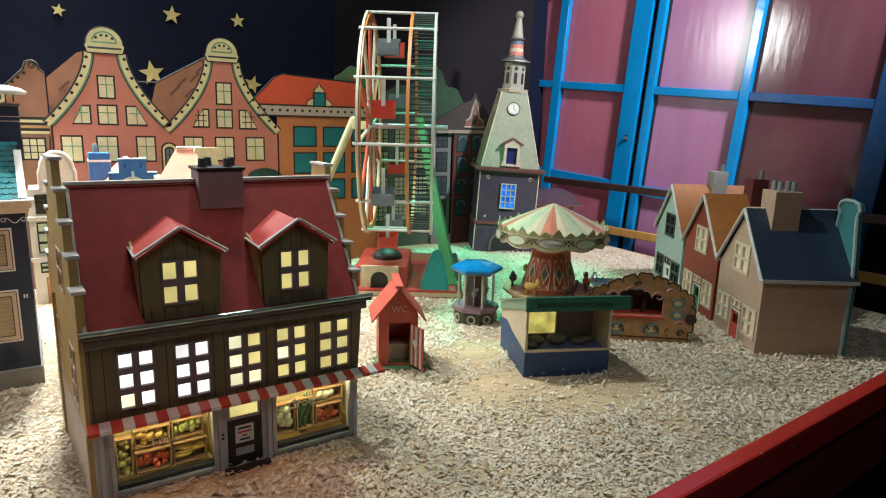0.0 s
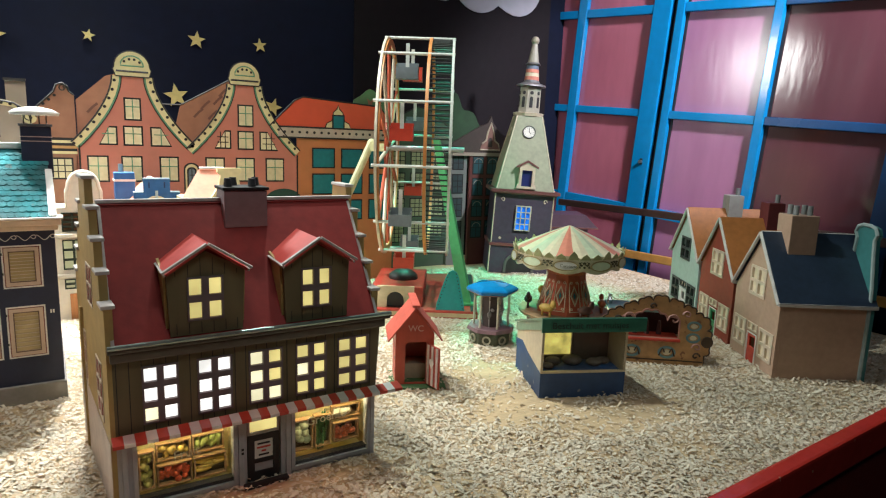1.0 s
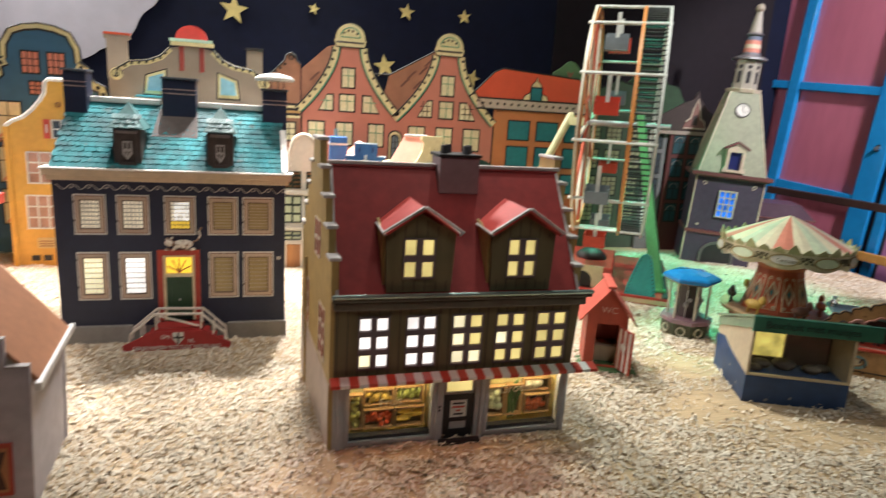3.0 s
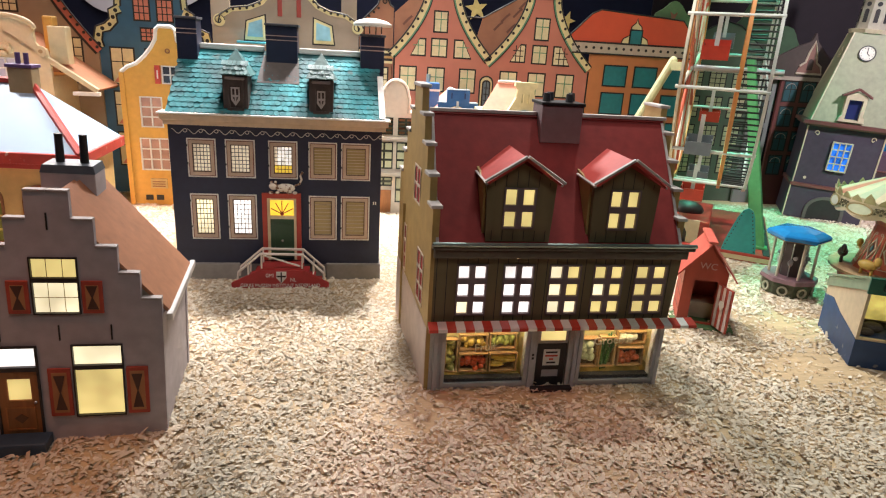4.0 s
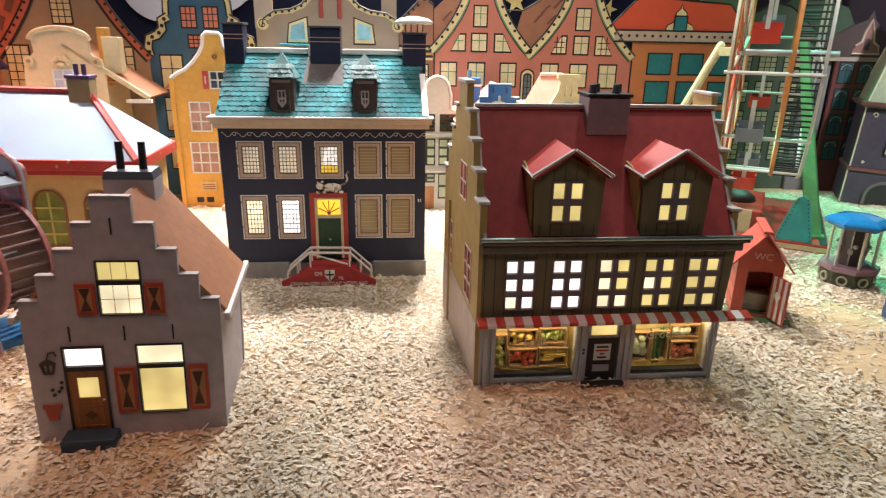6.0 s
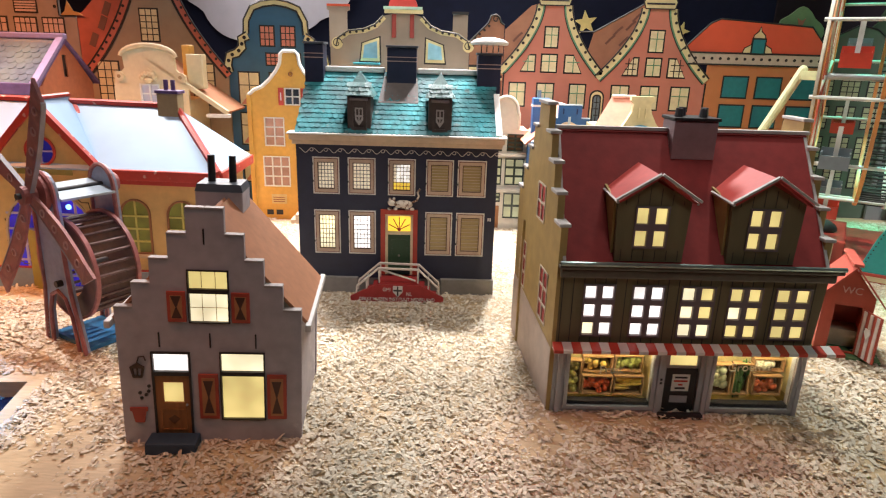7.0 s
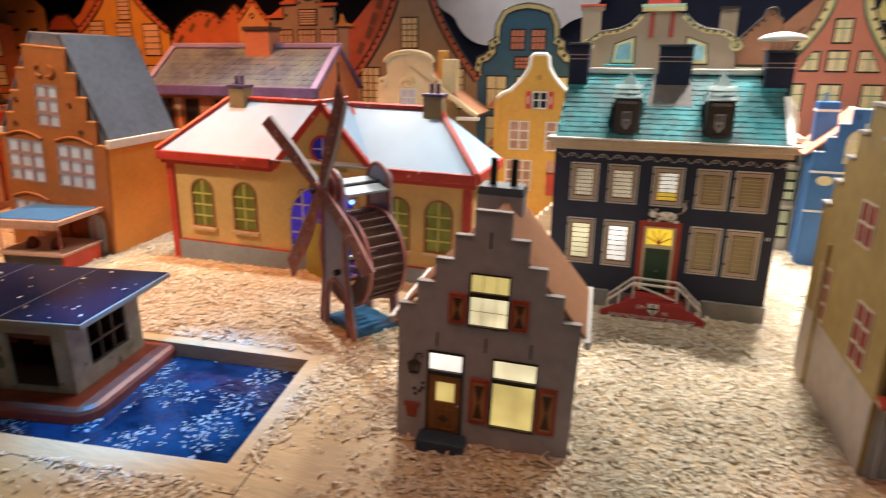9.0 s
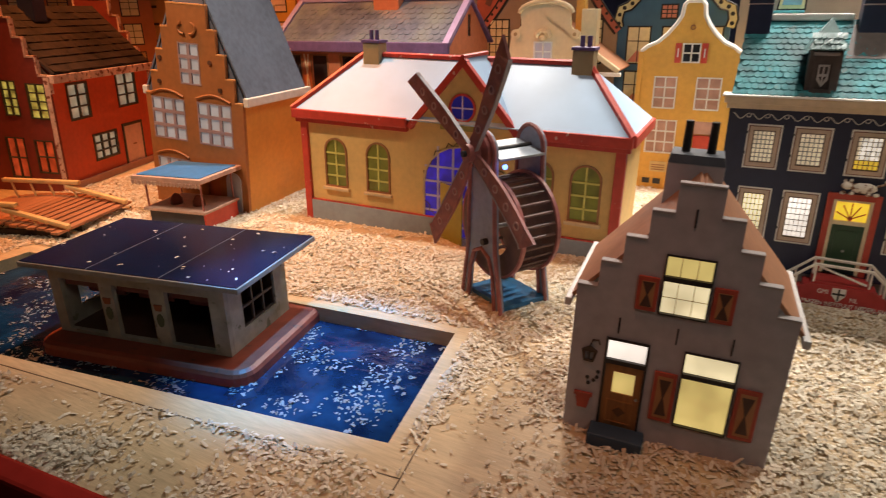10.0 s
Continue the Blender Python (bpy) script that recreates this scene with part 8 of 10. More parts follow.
def ferris_wheel():
    base = pose(1.135, 1.985, 0, 0, 0, -31)
    t = thing("ferris_wheel", base, "tin ferris wheel with orange rims, rungs and red gondolas", "ferris wheel")
    R, zc = 0.378, 0.575
    xl, xm, xr = -0.128, 0.022, 0.098
    OR = coat("orange_rim", (0.58, 0.24, 0.07), 0.4, 0.15)
    IV = coat("ivory_rim", (0.62, 0.58, 0.46), 0.4, 0.15)
    SR = coat("red_spoke", (0.50, 0.10, 0.05), 0.4)
    WT = coat("white_tin", (0.60, 0.63, 0.60), 0.3, 0.1)

    def ring(x, r0, r1, w, mat, name, label=""):
        return part(name, slabbed(disc(0, zc, r1, 64), [disc(0, zc, r0, 64)], x - w / 2, x + w / 2, Matrix(((0, 1, 0, 0), (1, 0, 0, 0), (0, 0, 1, 0), (0, 0, 0, 1)))), mat, t, label)

    ring(xl, R - 0.020, R + 0.004, 0.008, IV, "rim", "ivory outer rim")
    ring(xl + 0.007, R - 0.026, R - 0.004, 0.005, OR, "rim", "orange rim")
    ring(xm, R - 0.016, R + 0.004, 0.010, OR, "rim", "orange rim")
    ring(xr, R - 0.014, R + 0.004, 0.008, WT, "rim", "silver rim")
    ring(xl + 0.001, 0.10, 0.115, 0.006, SR, "inner_ring", "red inner ring")
    for k in range(12):
        a = 2 * math.pi * k / 12 + 0.13
        y, z = R * math.cos(a), zc + R * math.sin(a)
        part("rod", cyled((xl - 0.012, y, z), (xr + 0.006, y, z), 0.0050, n=8), WT, t, "white cross rod")
        part("spoke", cyled((xl + 0.002, 0.02 * math.cos(a), zc + 0.02 * math.sin(a)), (xl + 0.002, y, z), 0.0065, n=6), SR if k % 2 else IV, t)
        if k % 3 == 0:
            part("spoke", cyled((xr, 0.02 * math.cos(a), zc + 0.02 * math.sin(a)), (xr, y, z), 0.003, n=6), WT, t)
    SL = coat("dark_tin_slat", (0.035, 0.04, 0.038), 0.7, 0.2, spec=0.25)
    for k in range(132):
        a = 2 * math.pi * k / 132
        y, z = (R - 0.003) * math.cos(a), zc + (R - 0.003) * math.sin(a)
        part("slat", cyled((xm + 0.006, y, z), (xr - 0.005, y, z), 0.0028, n=5), SL, t)
    part("axle", cyled((xl - 0.05, 0, zc), (xr + 0.05, 0, zc), 0.010, n=12), STEEL, t)
    # gondolas
    RG, GG = coat("gondola_red", (0.52, 0.06, 0.035), 0.35), coat("gondola_grey", (0.16, 0.19, 0.21), 0.35)
    for k in range(8):
        a = 2 * math.pi * k / 8 + 0.46
        y, z = (R - 0.03) * math.cos(a), zc + (R - 0.03) * math.sin(a)
        xg = (xl + xm) / 2
        g = part("gondola", slabbed([(xg - 0.036, z - 0.085), (xg + 0.036, z - 0.085), (xg + 0.036, z - 0.048), (xg - 0.036, z - 0.048)], [], y - 0.024, y - 0.019), RG if k % 2 else GG, t, "tin gondola seat")
        part("gondola_side", boxed(xg - 0.036, xg - 0.032, y - 0.0188, y + 0.024, z - 0.085, z - 0.040), RG if k % 2 else GG, g)
        part("gondola_side", boxed(xg + 0.032, xg + 0.036, y - 0.0188, y + 0.024, z - 0.085, z - 0.040), RG if k % 2 else GG, g)
        part("gondola_floor", boxed(xg - 0.0318, xg + 0.0318, y - 0.0188, y + 0.024, z - 0.085, z - 0.081), RG if k % 2 else GG, g)
        part("gondola_back", boxed(xg - 0.036, xg + 0.036, y + 0.0242, y + 0.028, z - 0.085, z - 0.030), RG if k % 2 else GG, g)
        part("hanger", boxed(xg - 0.006, xg + 0.006, y - 0.002, y + 0.002, z - 0.081, z + 0.030), WT, g)
    # stand
    GR = coat("green_support", (0.10, 0.42, 0.16), 0.4, 0.15)
    PG = coat("pale_green_support", (0.58, 0.60, 0.34), 0.4, 0.15)
    for fy_, ty in ((-0.103, -0.012), (0.125, 0.012)):
        top, low = Vector((0.050, ty, zc + 0.035)), Vector((0.176, fy_, 0.0285))
        wt, wl = Vector((0.011, -0.006, 0)), Vector((0.020, -0.010, 0))
        part("support", plated([top - wt, top + wt, low + wl, low - wl], 0.010), GR, t, "flat green support leg")
        part("support_foot", boxed(low.x - 0.026, low.x + 0.026, low.y - 0.018, low.y + 0.014, 0.0285, 0.038, 0.002), GR, t)
    bm = cyled((-0.188, 0, 0.592), (-0.440, 0, 0.012), 0.014, n=10)
    ball(bm, (-0.188, 0, 0.592), 0.014, 10)
    part("strut", bm, PG, t, "pale green round strut")
    part("axle_block", boxed(-0.190, -0.140, -0.014, 0.014, zc - 0.014, zc + 0.014, 0.002), PG, t)
    RP = coat("red_platform", (0.42, 0.05, 0.035), 0.35, 0.2)
    part("platform", boxed(-0.19, 0.213, -0.192, 0.42, 0.0, 0.028, 0.003), RP, t, "red lacquered platform")
    part("platform_line", boxed(-0.185, 0.208, -0.1945, -0.1925, 0.006, 0.020), coat("cream_line", (0.6, 0.5, 0.3), 0.5), t)
    part("housing", boxed(-0.16, 0.02, -0.16, 0.16, 0.0285, 0.10, 0.004), RP, t, "red motor housing")
    part("motor", ball(bmesh.new(), (-0.06, -0.02, 0.105), 0.045, 12, (1.2, 1, 0.7)), coat("dark_motor", (0.03, 0.03, 0.03), 0.5), t, smooth=True)
    tn = part("tunnel_front", slabbed(rect(-0.14, -0.01, 0.0285, 0.105), [arch(-0.105, -0.045, 0.0285, 0.085, 10)], -0.175, -0.165), coat("ivory_tunnel", (0.55, 0.46, 0.30), 0.5), t, "ivory arch front")
    part("tunnel_dark", boxed(-0.11, -0.04, -0.1648, -0.1602, 0.0285, 0.09), BLACK, t)
    tp = part("guard_panel", slabbed([(0.066, 0.0285), (0.166, 0.0285), (0.162, 0.060), (0.152, 0.105), (0.144, 0.145), (0.136, 0.163), (0.122, 0.171), (0.108, 0.163), (0.096, 0.140), (0.082, 0.095), (0.070, 0.055)], [], -0.186, -0.179), coat("teal_panel", (0.03, 0.33, 0.34), 0.4), t, "teal rounded guard panel")
    for k in range(11):
        f = k / 10
        for x in (0.071 + 0.038 * f, 0.160 - 0.026 * f):
            part("stud", ball(bmesh.new(), (x, -0.187, 0.036 + 0.122 * f), 0.0022, 5), BLACK, tp)
    part("platform_edge", boxed(0.188, 0.208, -0.188, 0.415, 0.0282, 0.031, 0.001), BLACK, t, "black border strip")


ferris_wheel()


def clock_tower():
    t = thing("clock_tower", pose(1.888, 2.415, 0, 0, 2.6, -28), "painted toy clock tower with tapered green roof and spire", "tower")
    h = 0.140
    PUR = coat("dark_plum_wall", (0.045, 0.035, 0.055), 0.55, 0.15)
    SAGE = coat("sage_tower_roof", (0.24, 0.26, 0.165), 0.55, 0.15)
    WINE = coat("wine_cornice", (0.13, 0.045, 0.04), 0.5, 0.15)
    TRM = coat("cream_trim", (0.52, 0.45, 0.32), 0.55)

    def shaft(z0, z1, a, b, mat, name, label=""):
        return part(name, lathed([(a * math.sqrt(2), z0), (b * math.sqrt(2), z1)], 4), mat, t, label)

    shaft(0.0, 0.128, h + 0.002, h, PUR, "lower_storey", "dark plum lower storey")
    shaft(0.1285, 0.142, h + 0.006, h + 0.006, WINE, "band")
    shaft(0.1425, 0.372, h - 0.004, h - 0.004, PUR, "upper_storey", "dark plum upper storey")
    shaft(0.3725, 0.380, h + 0.008, h + 0.012, WINE, "cornice")
    shaft(0.3805, 0.394, h + 0.020, h + 0.020, WINE, "cornice", "wine red cornice")
    shaft(0.3945, 0.735, h - 0.006, 0.059, SAGE, "tower_roof", "tapered sage green roof")
    for sx in (-1, 1):
        for sy in (-1, 1):
            part("edge_line", cyled((sx * (h - 0.006), sy * (h - 0.006), 0.395), (sx * 0.059, sy * 0.059, 0.735), 0.0032, n=6), TRM, t)
            part("edge_line", cyled((sx * (h - 0.003), sy * (h - 0.003), 0.143), (sx * (h - 0.003), sy * (h - 0.003), 0.372), 0.003, n=6), TRM, t)
            part("edge_line", cyled((sx * (h + 0.001), sy * (h + 0.001), 0.0), (sx * (h + 0.001), sy * (h + 0.001), 0.128), 0.003, n=6), TRM, t)
    part("parapet", lathed([(0.070, 0.7355), (0.074, 0.750), (0.064, 0.752)], 8), TRM, t)
    lan = part("lantern", lathed([(0.052, 0.7525), (0.050, 0.872)], 8), coat("grey_cream_lantern", (0.34, 0.32, 0.25), 0.5), t, "eight sided lantern with dark openings")
    for k in range(8):
        m = Matrix.Rotation(math.pi / 4 * k + math.pi / 2, 4, "Z")
        part("lantern_opening", slabbed(arch(-0.0075, 0.0075, 0.775, 0.825, 8) , [], -0.0495, -0.044, m), BLACK, lan)
        part("lantern_opening", slabbed(disc(0, 0.842, 0.0085, 10), [], -0.0488, -0.043, m), BLACK, lan)
    part("lantern_roof", lathed([(0.070, 0.8725), (0.068, 0.880), (0.040, 0.890), (0.034, 0.902)], 16), coat("pewter", (0.22, 0.22, 0.22), 0.4, metal=0.5), t, "pewter ring roof")
    for i, mat in enumerate((CPINK, CCREAM, CPINK, coat("dusk_blue", (0.12, 0.16, 0.22), 0.5))):
        part("spire_band", lathed([(0.034 - i * 0.0015, 0.9025 + i * 0.0165), (0.0325 - i * 0.0015, 0.9185 + i * 0.0165)], 16), mat, t)
    part("spire_ring", lathed([(0.030, 0.969), (0.038, 0.974), (0.028, 0.982)], 16), coat("pewter", (0, 0, 0)), t)
    part("spire", lathed([(0.026, 0.9825), (0.016, 1.045), (0.012, 1.068)], 14), coat("grey_cream_lantern", (0, 0, 0)), t)
    part("ball", ball(bmesh.new(), (0, 0, 1.082), 0.019, 12), coat("dull_gold_ball", (0.34, 0.30, 0.22), 0.4), t, smooth=True)
    # clock on the sloping roof face
    m = Matrix.Translation((0, -(h - 0.006) + (0.660 - 0.3945) * (h - 0.065) / 0.3405, 0.660)) @ pose(0, 0, 0, -12.5, 0, 0)
    ck = part("clock_face", slabbed(disc(0, 0, 0.027, 24), [], -0.004, -0.0005, m), coat("clock_white", (0.6, 0.6, 0.52), 0.5), t, "white clock face")
    part("clock_rim", slabbed(disc(0, 0, 0.030, 24), [disc(0, 0, 0.0265, 24)], -0.006, -0.0005, m), BLACK, ck)
    part("clock_pointer", slabbed([(-0.0015, 0), (0.0015, 0), (0.0010, 0.020), (-0.0010, 0.020)], [], -0.0055, -0.0042, m), BLACK, ck)
    part("clock_pointer", slabbed([(0, -0.0015), (0, 0.0015), (0.010, -0.008), (0.009, -0.010)], [], -0.0055, -0.0042, m), BLACK, ck)
    for k in range(12):
        a = math.pi * k / 6
        part("hour_mark", slabbed(disc(0.0215 * math.cos(a), 0.0215 * math.sin(a), 0.0016, 5), [], -0.0052, -0.0042, m), BLACK, ck)
    part("oval", slabbed(disc(0, 0, 0.022, 16), [disc(0, 0, 0.018, 16)], -0.003, 0.0, Matrix.Rotation(radians(-90), 4, "Z") @ m), TRM, t)
    # window in the roof and the lit blue window
    gw = part("roof_window", slabbed([(-0.046, 0.402), (0.046, 0.402), (0.042, 0.420), (0.036, 0.425), (0.036, 0.500), (0.0, 0.518), (-0.036, 0.500), (-0.036, 0.425), (-0.042, 0.420)], [rect(-0.024, 0.024, 0.410, 0.486)], -h - 0.006, -h + 0.040), TRM, t, "cream roof window")
    part("pane", boxed(-0.0235, 0.0235, -h + 0.010, -h + 0.012, 0.4105, 0.4855), lit("dark_blue_pane", (0.02, 0.03, 0.14), 0.12), gw)
    part("hood", slabbed([(-0.050, 0.496), (0.0, 0.523), (0.050, 0.496), (0.050, 0.504), (0.0, 0.532), (-0.050, 0.504)], [], -h - 0.012, -h + 0.02), WINE, gw)
    window(t, -0.036, 0.036, 0.205, 0.322, 3, 4, coat("pale_green_sash", (0.40, 0.42, 0.30), 0.5), lit("azure_pane", (0.02, 0.22, 1.0), 0.5, 0.85, 30), 0.005, 0.004, -h - 0.003, 0.004, 0.006, label="blue lit window")
    part("lower_arch", slabbed(arch(-0.070, 0.074, 0.0, 0.10, 12, 0.06), [arch(-0.058, 0.062, 0.0, 0.088, 12, 0.05)], -h - 0.008, -h - 0.002), coat("iron_arch", (0.10, 0.10, 0.09), 0.5), t)
    part("arch_dark", slabbed(arch(-0.058, 0.062, 0.0, 0.088, 12, 0.05), [], -h - 0.004, -h - 0.002), BLACK, t)
    for s in (-1, 1):
        part("scroll", tube(bmesh.new(), [(s * (0.098 + 0.009 * math.cos(a) * (1 - a / 9)), -h + 0.002, 0.345 + 0.012 * math.sin(a) * (1 - a / 9)) for a in (0.5 * k for k in range(13))], 0.002, 5), TRM, t)
        part("rosette", cyled((s * 0.098, -h + 0.001, 0.165), (s * 0.098, -h + 0.004, 0.165), 0.006, n=8), TRM, t)
    # annex
    an = thing("tower_annex", pose(2.10, 2.33, 0, 0, 0, -28), "low annex with plum roof beside the clock tower", "house")
    part("wall", boxed(-0.09, 0.13, -0.04, 0.10, 0, 0.215, 0.002), coat("annex_lilac", (0.30, 0.18, 0.28), 0.55), an)
    part("roof", slabbed([(-0.11, 0.215), (0.17, 0.215), (0.11, 0.275), (-0.11, 0.275)], [], -0.06, 0.12), coat("plum_roof", (0.09, 0.05, 0.075), 0.5), an, "plum roof")
    part("eave", boxed(-0.115, 0.175, -0.065, 0.125, 0.207, 0.2148, 0.002), WINE, an)


clock_tower()

# ---------------------------------------------------------------- the three terraced houses
def terrace():
    base = pose(1.649, 0.912, 0, 0, 0, -31.2)
    TW = coat("tan_terrace", (0.46, 0.31, 0.22), 0.6, 0.1)
    BR = coat("brick_red_terrace", (0.30, 0.055, 0.03), 0.6, 0.12)
    MT = coat("pale_mint_terrace", (0.42, 0.52, 0.48), 0.6, 0.1)
    ORF = coat("orange_brown_roof", (0.38, 0.14, 0.035), 0.55, 0.15)
    DBR = coat("blue_black_roof", (0.018, 0.032, 0.060), 0.5, 0.2)
    PW = lit("cream_pane_lit", (0.66, 0.56, 0.38), 0.35, 0.4, 30)
    DP = coat("dark_terrace_pane", (0.03, 0.03, 0.03), 0.25)
    specs = [("tan_terrace_house", "tan toy house with blue black roof and red door", TW, DBR, 0.0, 0.262, 0.245, TW, RED, PW, 0.208, 0.378),
             ("brick_terrace_house", "brick red toy house with orange roof and green door", BR, ORF, 0.280, 0.262, 0.290, coat("maroon_stack", (0.16, 0.03, 0.03), 0.6), coat("leaf_green_door", (0.04, 0.24, 0.09), 0.5), PW, 0.215, 0.384),
             ("mint_terrace_house", "pale mint toy house with orange roof and dark windows", MT, ORF, 0.562, 0.275, 0.300, coat("grey_stack", (0.36, 0.36, 0.33), 0.6), WHITE, DP, 0.212, 0.386)]
    for name, label, wall, roof, v0, w, dp, stack, door, pane, ze, zr in specs:
        t = thing(name, base @ Matrix.Translation((0, v0, 0)), label, "house", "terraced houses")
        out = [(0, -0.01), (w, -0.01), (w, ze), (w / 2, zr), (0, ze)]
        up = (w / 2 - 0.046, w / 2 + 0.046, 0.198, 0.284)
        lw, rw, dd = (0.170, 0.246, 0.034, 0.118), (0.012, 0.090, 0.034, 0.118), (0.102, 0.160, 0.0, 0.088)
        tr = (0.102, 0.160, 0.094, 0.118)
        holes = [rect(*q) for q in (up, lw, rw, dd, tr)]
        part("front_wall", slabbed(out, holes, 0, 0.010, FLIP), wall, t, "painted gable front")
        SASH = coat("cream_terrace_sash", (0.60, 0.50, 0.38), 0.55) if pane is PW else coat("green_black_sash", (0.035, 0.05, 0.04), 0.5)
        for q in (up, lw, rw):
            window(t, *q, 2, 2, SASH, pane, 0.008, 0.008, 0, 0.003, 0.007, FLIP)
        window(t, *tr, 2, 1, SASH, PW, 0.004, 0.003, 0, 0.003, 0.007, FLIP)
        dr = part("door", slabbed(rect(dd[0] + 0.004, dd[1] - 0.004, 0.0, 0.085), [rect(dd[0] + 0.014, dd[1] - 0.014, 0.045, 0.076)], 0.001, 0.007, FLIP), door, t, "painted front door")
        part("door_frame", slabbed(rect(dd[0], dd[1], 0, 0.088), [rect(dd[0] + 0.004, dd[1] - 0.004, 0, 0.085)], -0.002, 0.007, FLIP), WHITE, dr)
        part("back_wall", slabbed(out, [], dp - 0.010, dp, FLIP), wall, t)
        part("side_wall", boxed(0.0105, dp - 0.0105, 0, 0.010, -0.01, ze), wall, t, "plain end wall")
        part("side_wall", boxed(0.0105, dp - 0.0105, w - 0.010, w, -0.01, ze), wall, t)
        EDGE = coat("pale_verge", (0.56, 0.54, 0.50), 0.55)
        for s in (-1, 1):
            a = Vector((0, s * (w / 2 + 0.008), ze - zr - 0.004))
            top, low = Vector((0, w / 2, zr + 0.004)), Vector((0, w / 2, zr + 0.004)) + a
            part("roof", plated([top + Vector((-0.008, 0, 0)), top + Vector((dp + 0.004, 0, 0)), low + Vector((dp + 0.004, 0, 0)), low + Vector((-0.008, 0, 0))], -0.007 * s), roof, t, "painted roof slope")
            part("verge", cyled(top + Vector((-0.010, 0, 0)), low + Vector((-0.010, 0, 0)), 0.005, n=6), EDGE, t, "pale verge strip")
            part("eave_strip", boxed(-0.010, dp + 0.006, low.y - 0.005, low.y + 0.004, low.z - 0.004, low.z + 0.006, 0.001), EDGE, t)
        part("ridge_strip", cyled((-0.008, w / 2, zr + 0.006), (dp + 0.004, w / 2, zr + 0.006), 0.004, n=6), EDGE if roof is DBR else roof, t)
        y = w / 2
        x0, x1, z1 = (0.045, 0.120, 0.438) if roof is DBR else (0.128, 0.180, 0.446)
        ch = part("chimney", boxed(x0, x1, y - (0.050 if roof is DBR else 0.032), y + 0.024, zr - 0.075, z1, 0.002), stack, t, "chimney stack")
        for k in range(4 if roof is DBR else 1):
            px, py = (x0 + 0.018 + 0.038 * (k % 2), y - 0.032 + 0.03 * (k // 2)) if roof is DBR else ((x0 + x1) / 2 + 0.01, y - 0.01)
            part("chimney_pot", cyled((px, py, z1 + 0.0003), (px, py, z1 + 0.026), 0.0075, 0.007, 10), coat("pot_grey", (0.22, 0.24, 0.24), 0.5), ch)
    TG = coat("teal_scroll_gable", (0.05, 0.20, 0.20), 0.5)
    t = thing("scroll_gable_board", base @ Matrix.Translation((0.235, -0.03, 0)), "tall teal scrolled gable board with pale edge", "board")
    half = [(0.056, 0.0), (0.056, 0.19), (0.056, 0.225), (0.053, 0.26), (0.047, 0.30), (0.040, 0.345), (0.036, 0.385), (0.044, 0.400), (0.036, 0.416), (0.018, 0.422)]
    out = [(0.085 + x, z) for x, z in half] + [(0.085 - x, z) for x, z in reversed(half)]
    part("board", slabbed(out, [], 0, 0.014, FLIP), TG, t, "teal board")
    part("board_edge", tube(bmesh.new(), [(-0.001, x, z) for x, z in out], 0.005, 6), coat("pale_teal_edge", (0.35, 0.45, 0.44), 0.5), t)


terrace()

# ---------------------------------------------------------------- painted board houses at the back
YB = 2.44
INK = LINE


def ribbon(pts, w0, w1=None):
    """A band along a line, from w0 to w1 on its left side."""
    w1 = w1 if w1 is not None else -w0
    out, back = [], []
    for i, p in enumerate(pts):
        a, b = pts[max(i - 1, 0)], pts[min(i + 1, len(pts) - 1)]
        d = Vector((b[0] - a[0], b[1] - a[1])).normalized()
        out.append((p[0] - d.y * w0, p[1] + d.x * w0))
        back.append((p[0] - d.y * w1, p[1] + d.x * w1))
    return out + back[::-1]


def bell(cx, top, half_top, low, half_low, n=14, power=1.7, neck=0.0):
    """The right-hand sweep of a bell gable, from the top down."""
    pts = []
    for i in range(n + 1):
        f = i / n
        pts.append((cx + half_top + (half_low - half_top) * f ** power, top + (low - top) * f))
    return pts


def cutout(name, label, y=None):
    return thing(name, Matrix.Translation((0, YB if y is None else y, 0)), label, "backdrop board", "painted backdrop houses")


def board(t, outline, mat, d=0.0, name="facade", holes=(), thick=0.012, label=""):
    b = part(name, slabbed(outline, holes, -d, thick - d if d == 0 else -d + 0.0016), mat, t, label)
    return b


def inkline(t, pts, d=0.002, r=0.0031, closed=False):
    return part("outline", tube(bmesh.new(), [(x, -d, z) for x, z in (pts + pts[:1] if closed else pts)], r, 5), INK, t)


def painted_window(t, x0, x1, z0, z1, mat, nx=2, nz=2, d=0.0, outline=None, bars=None, edge=INK):
    o = outline or rect(x0, x1, z0, z1)
    cx, cz = (x0 + x1) / 2, (z0 + z1) / 2
    big = [(cx + (x - cx) * (1 + 0.011 / (x1 - x0)), cz + (z - cz) * (1 + 0.011 / (z1 - z0))) for x, z in o]
    w = part("painted_window", slabbed(big, [], -0.0016 - d, -0.0003 - d), edge, t, "painted window with dark outline")
    part("pane", slabbed(o, [], -0.0028 - d, -0.0018 - d), mat, w)
    for i in range(1, nx):
        x = x0 + (x1 - x0) * i / nx
        part("bar", boxed(x - 0.0017, x + 0.0017, -0.0036 - d, -0.0029 - d, z0, z1), bars or edge, w)
    for j in range(1, nz):
        z = z0 + (z1 - z0) * (j / nz if nz != 2 else 0.62)
        part("bar", boxed(x0 if outline is None else cx - (x1 - x0) * 0.4, x1 if outline is None else cx + (x1 - x0) * 0.4, -0.0035 - d, -0.0029 - d, z - 0.0016, z + 0.0016), bars or edge, w)
    return w


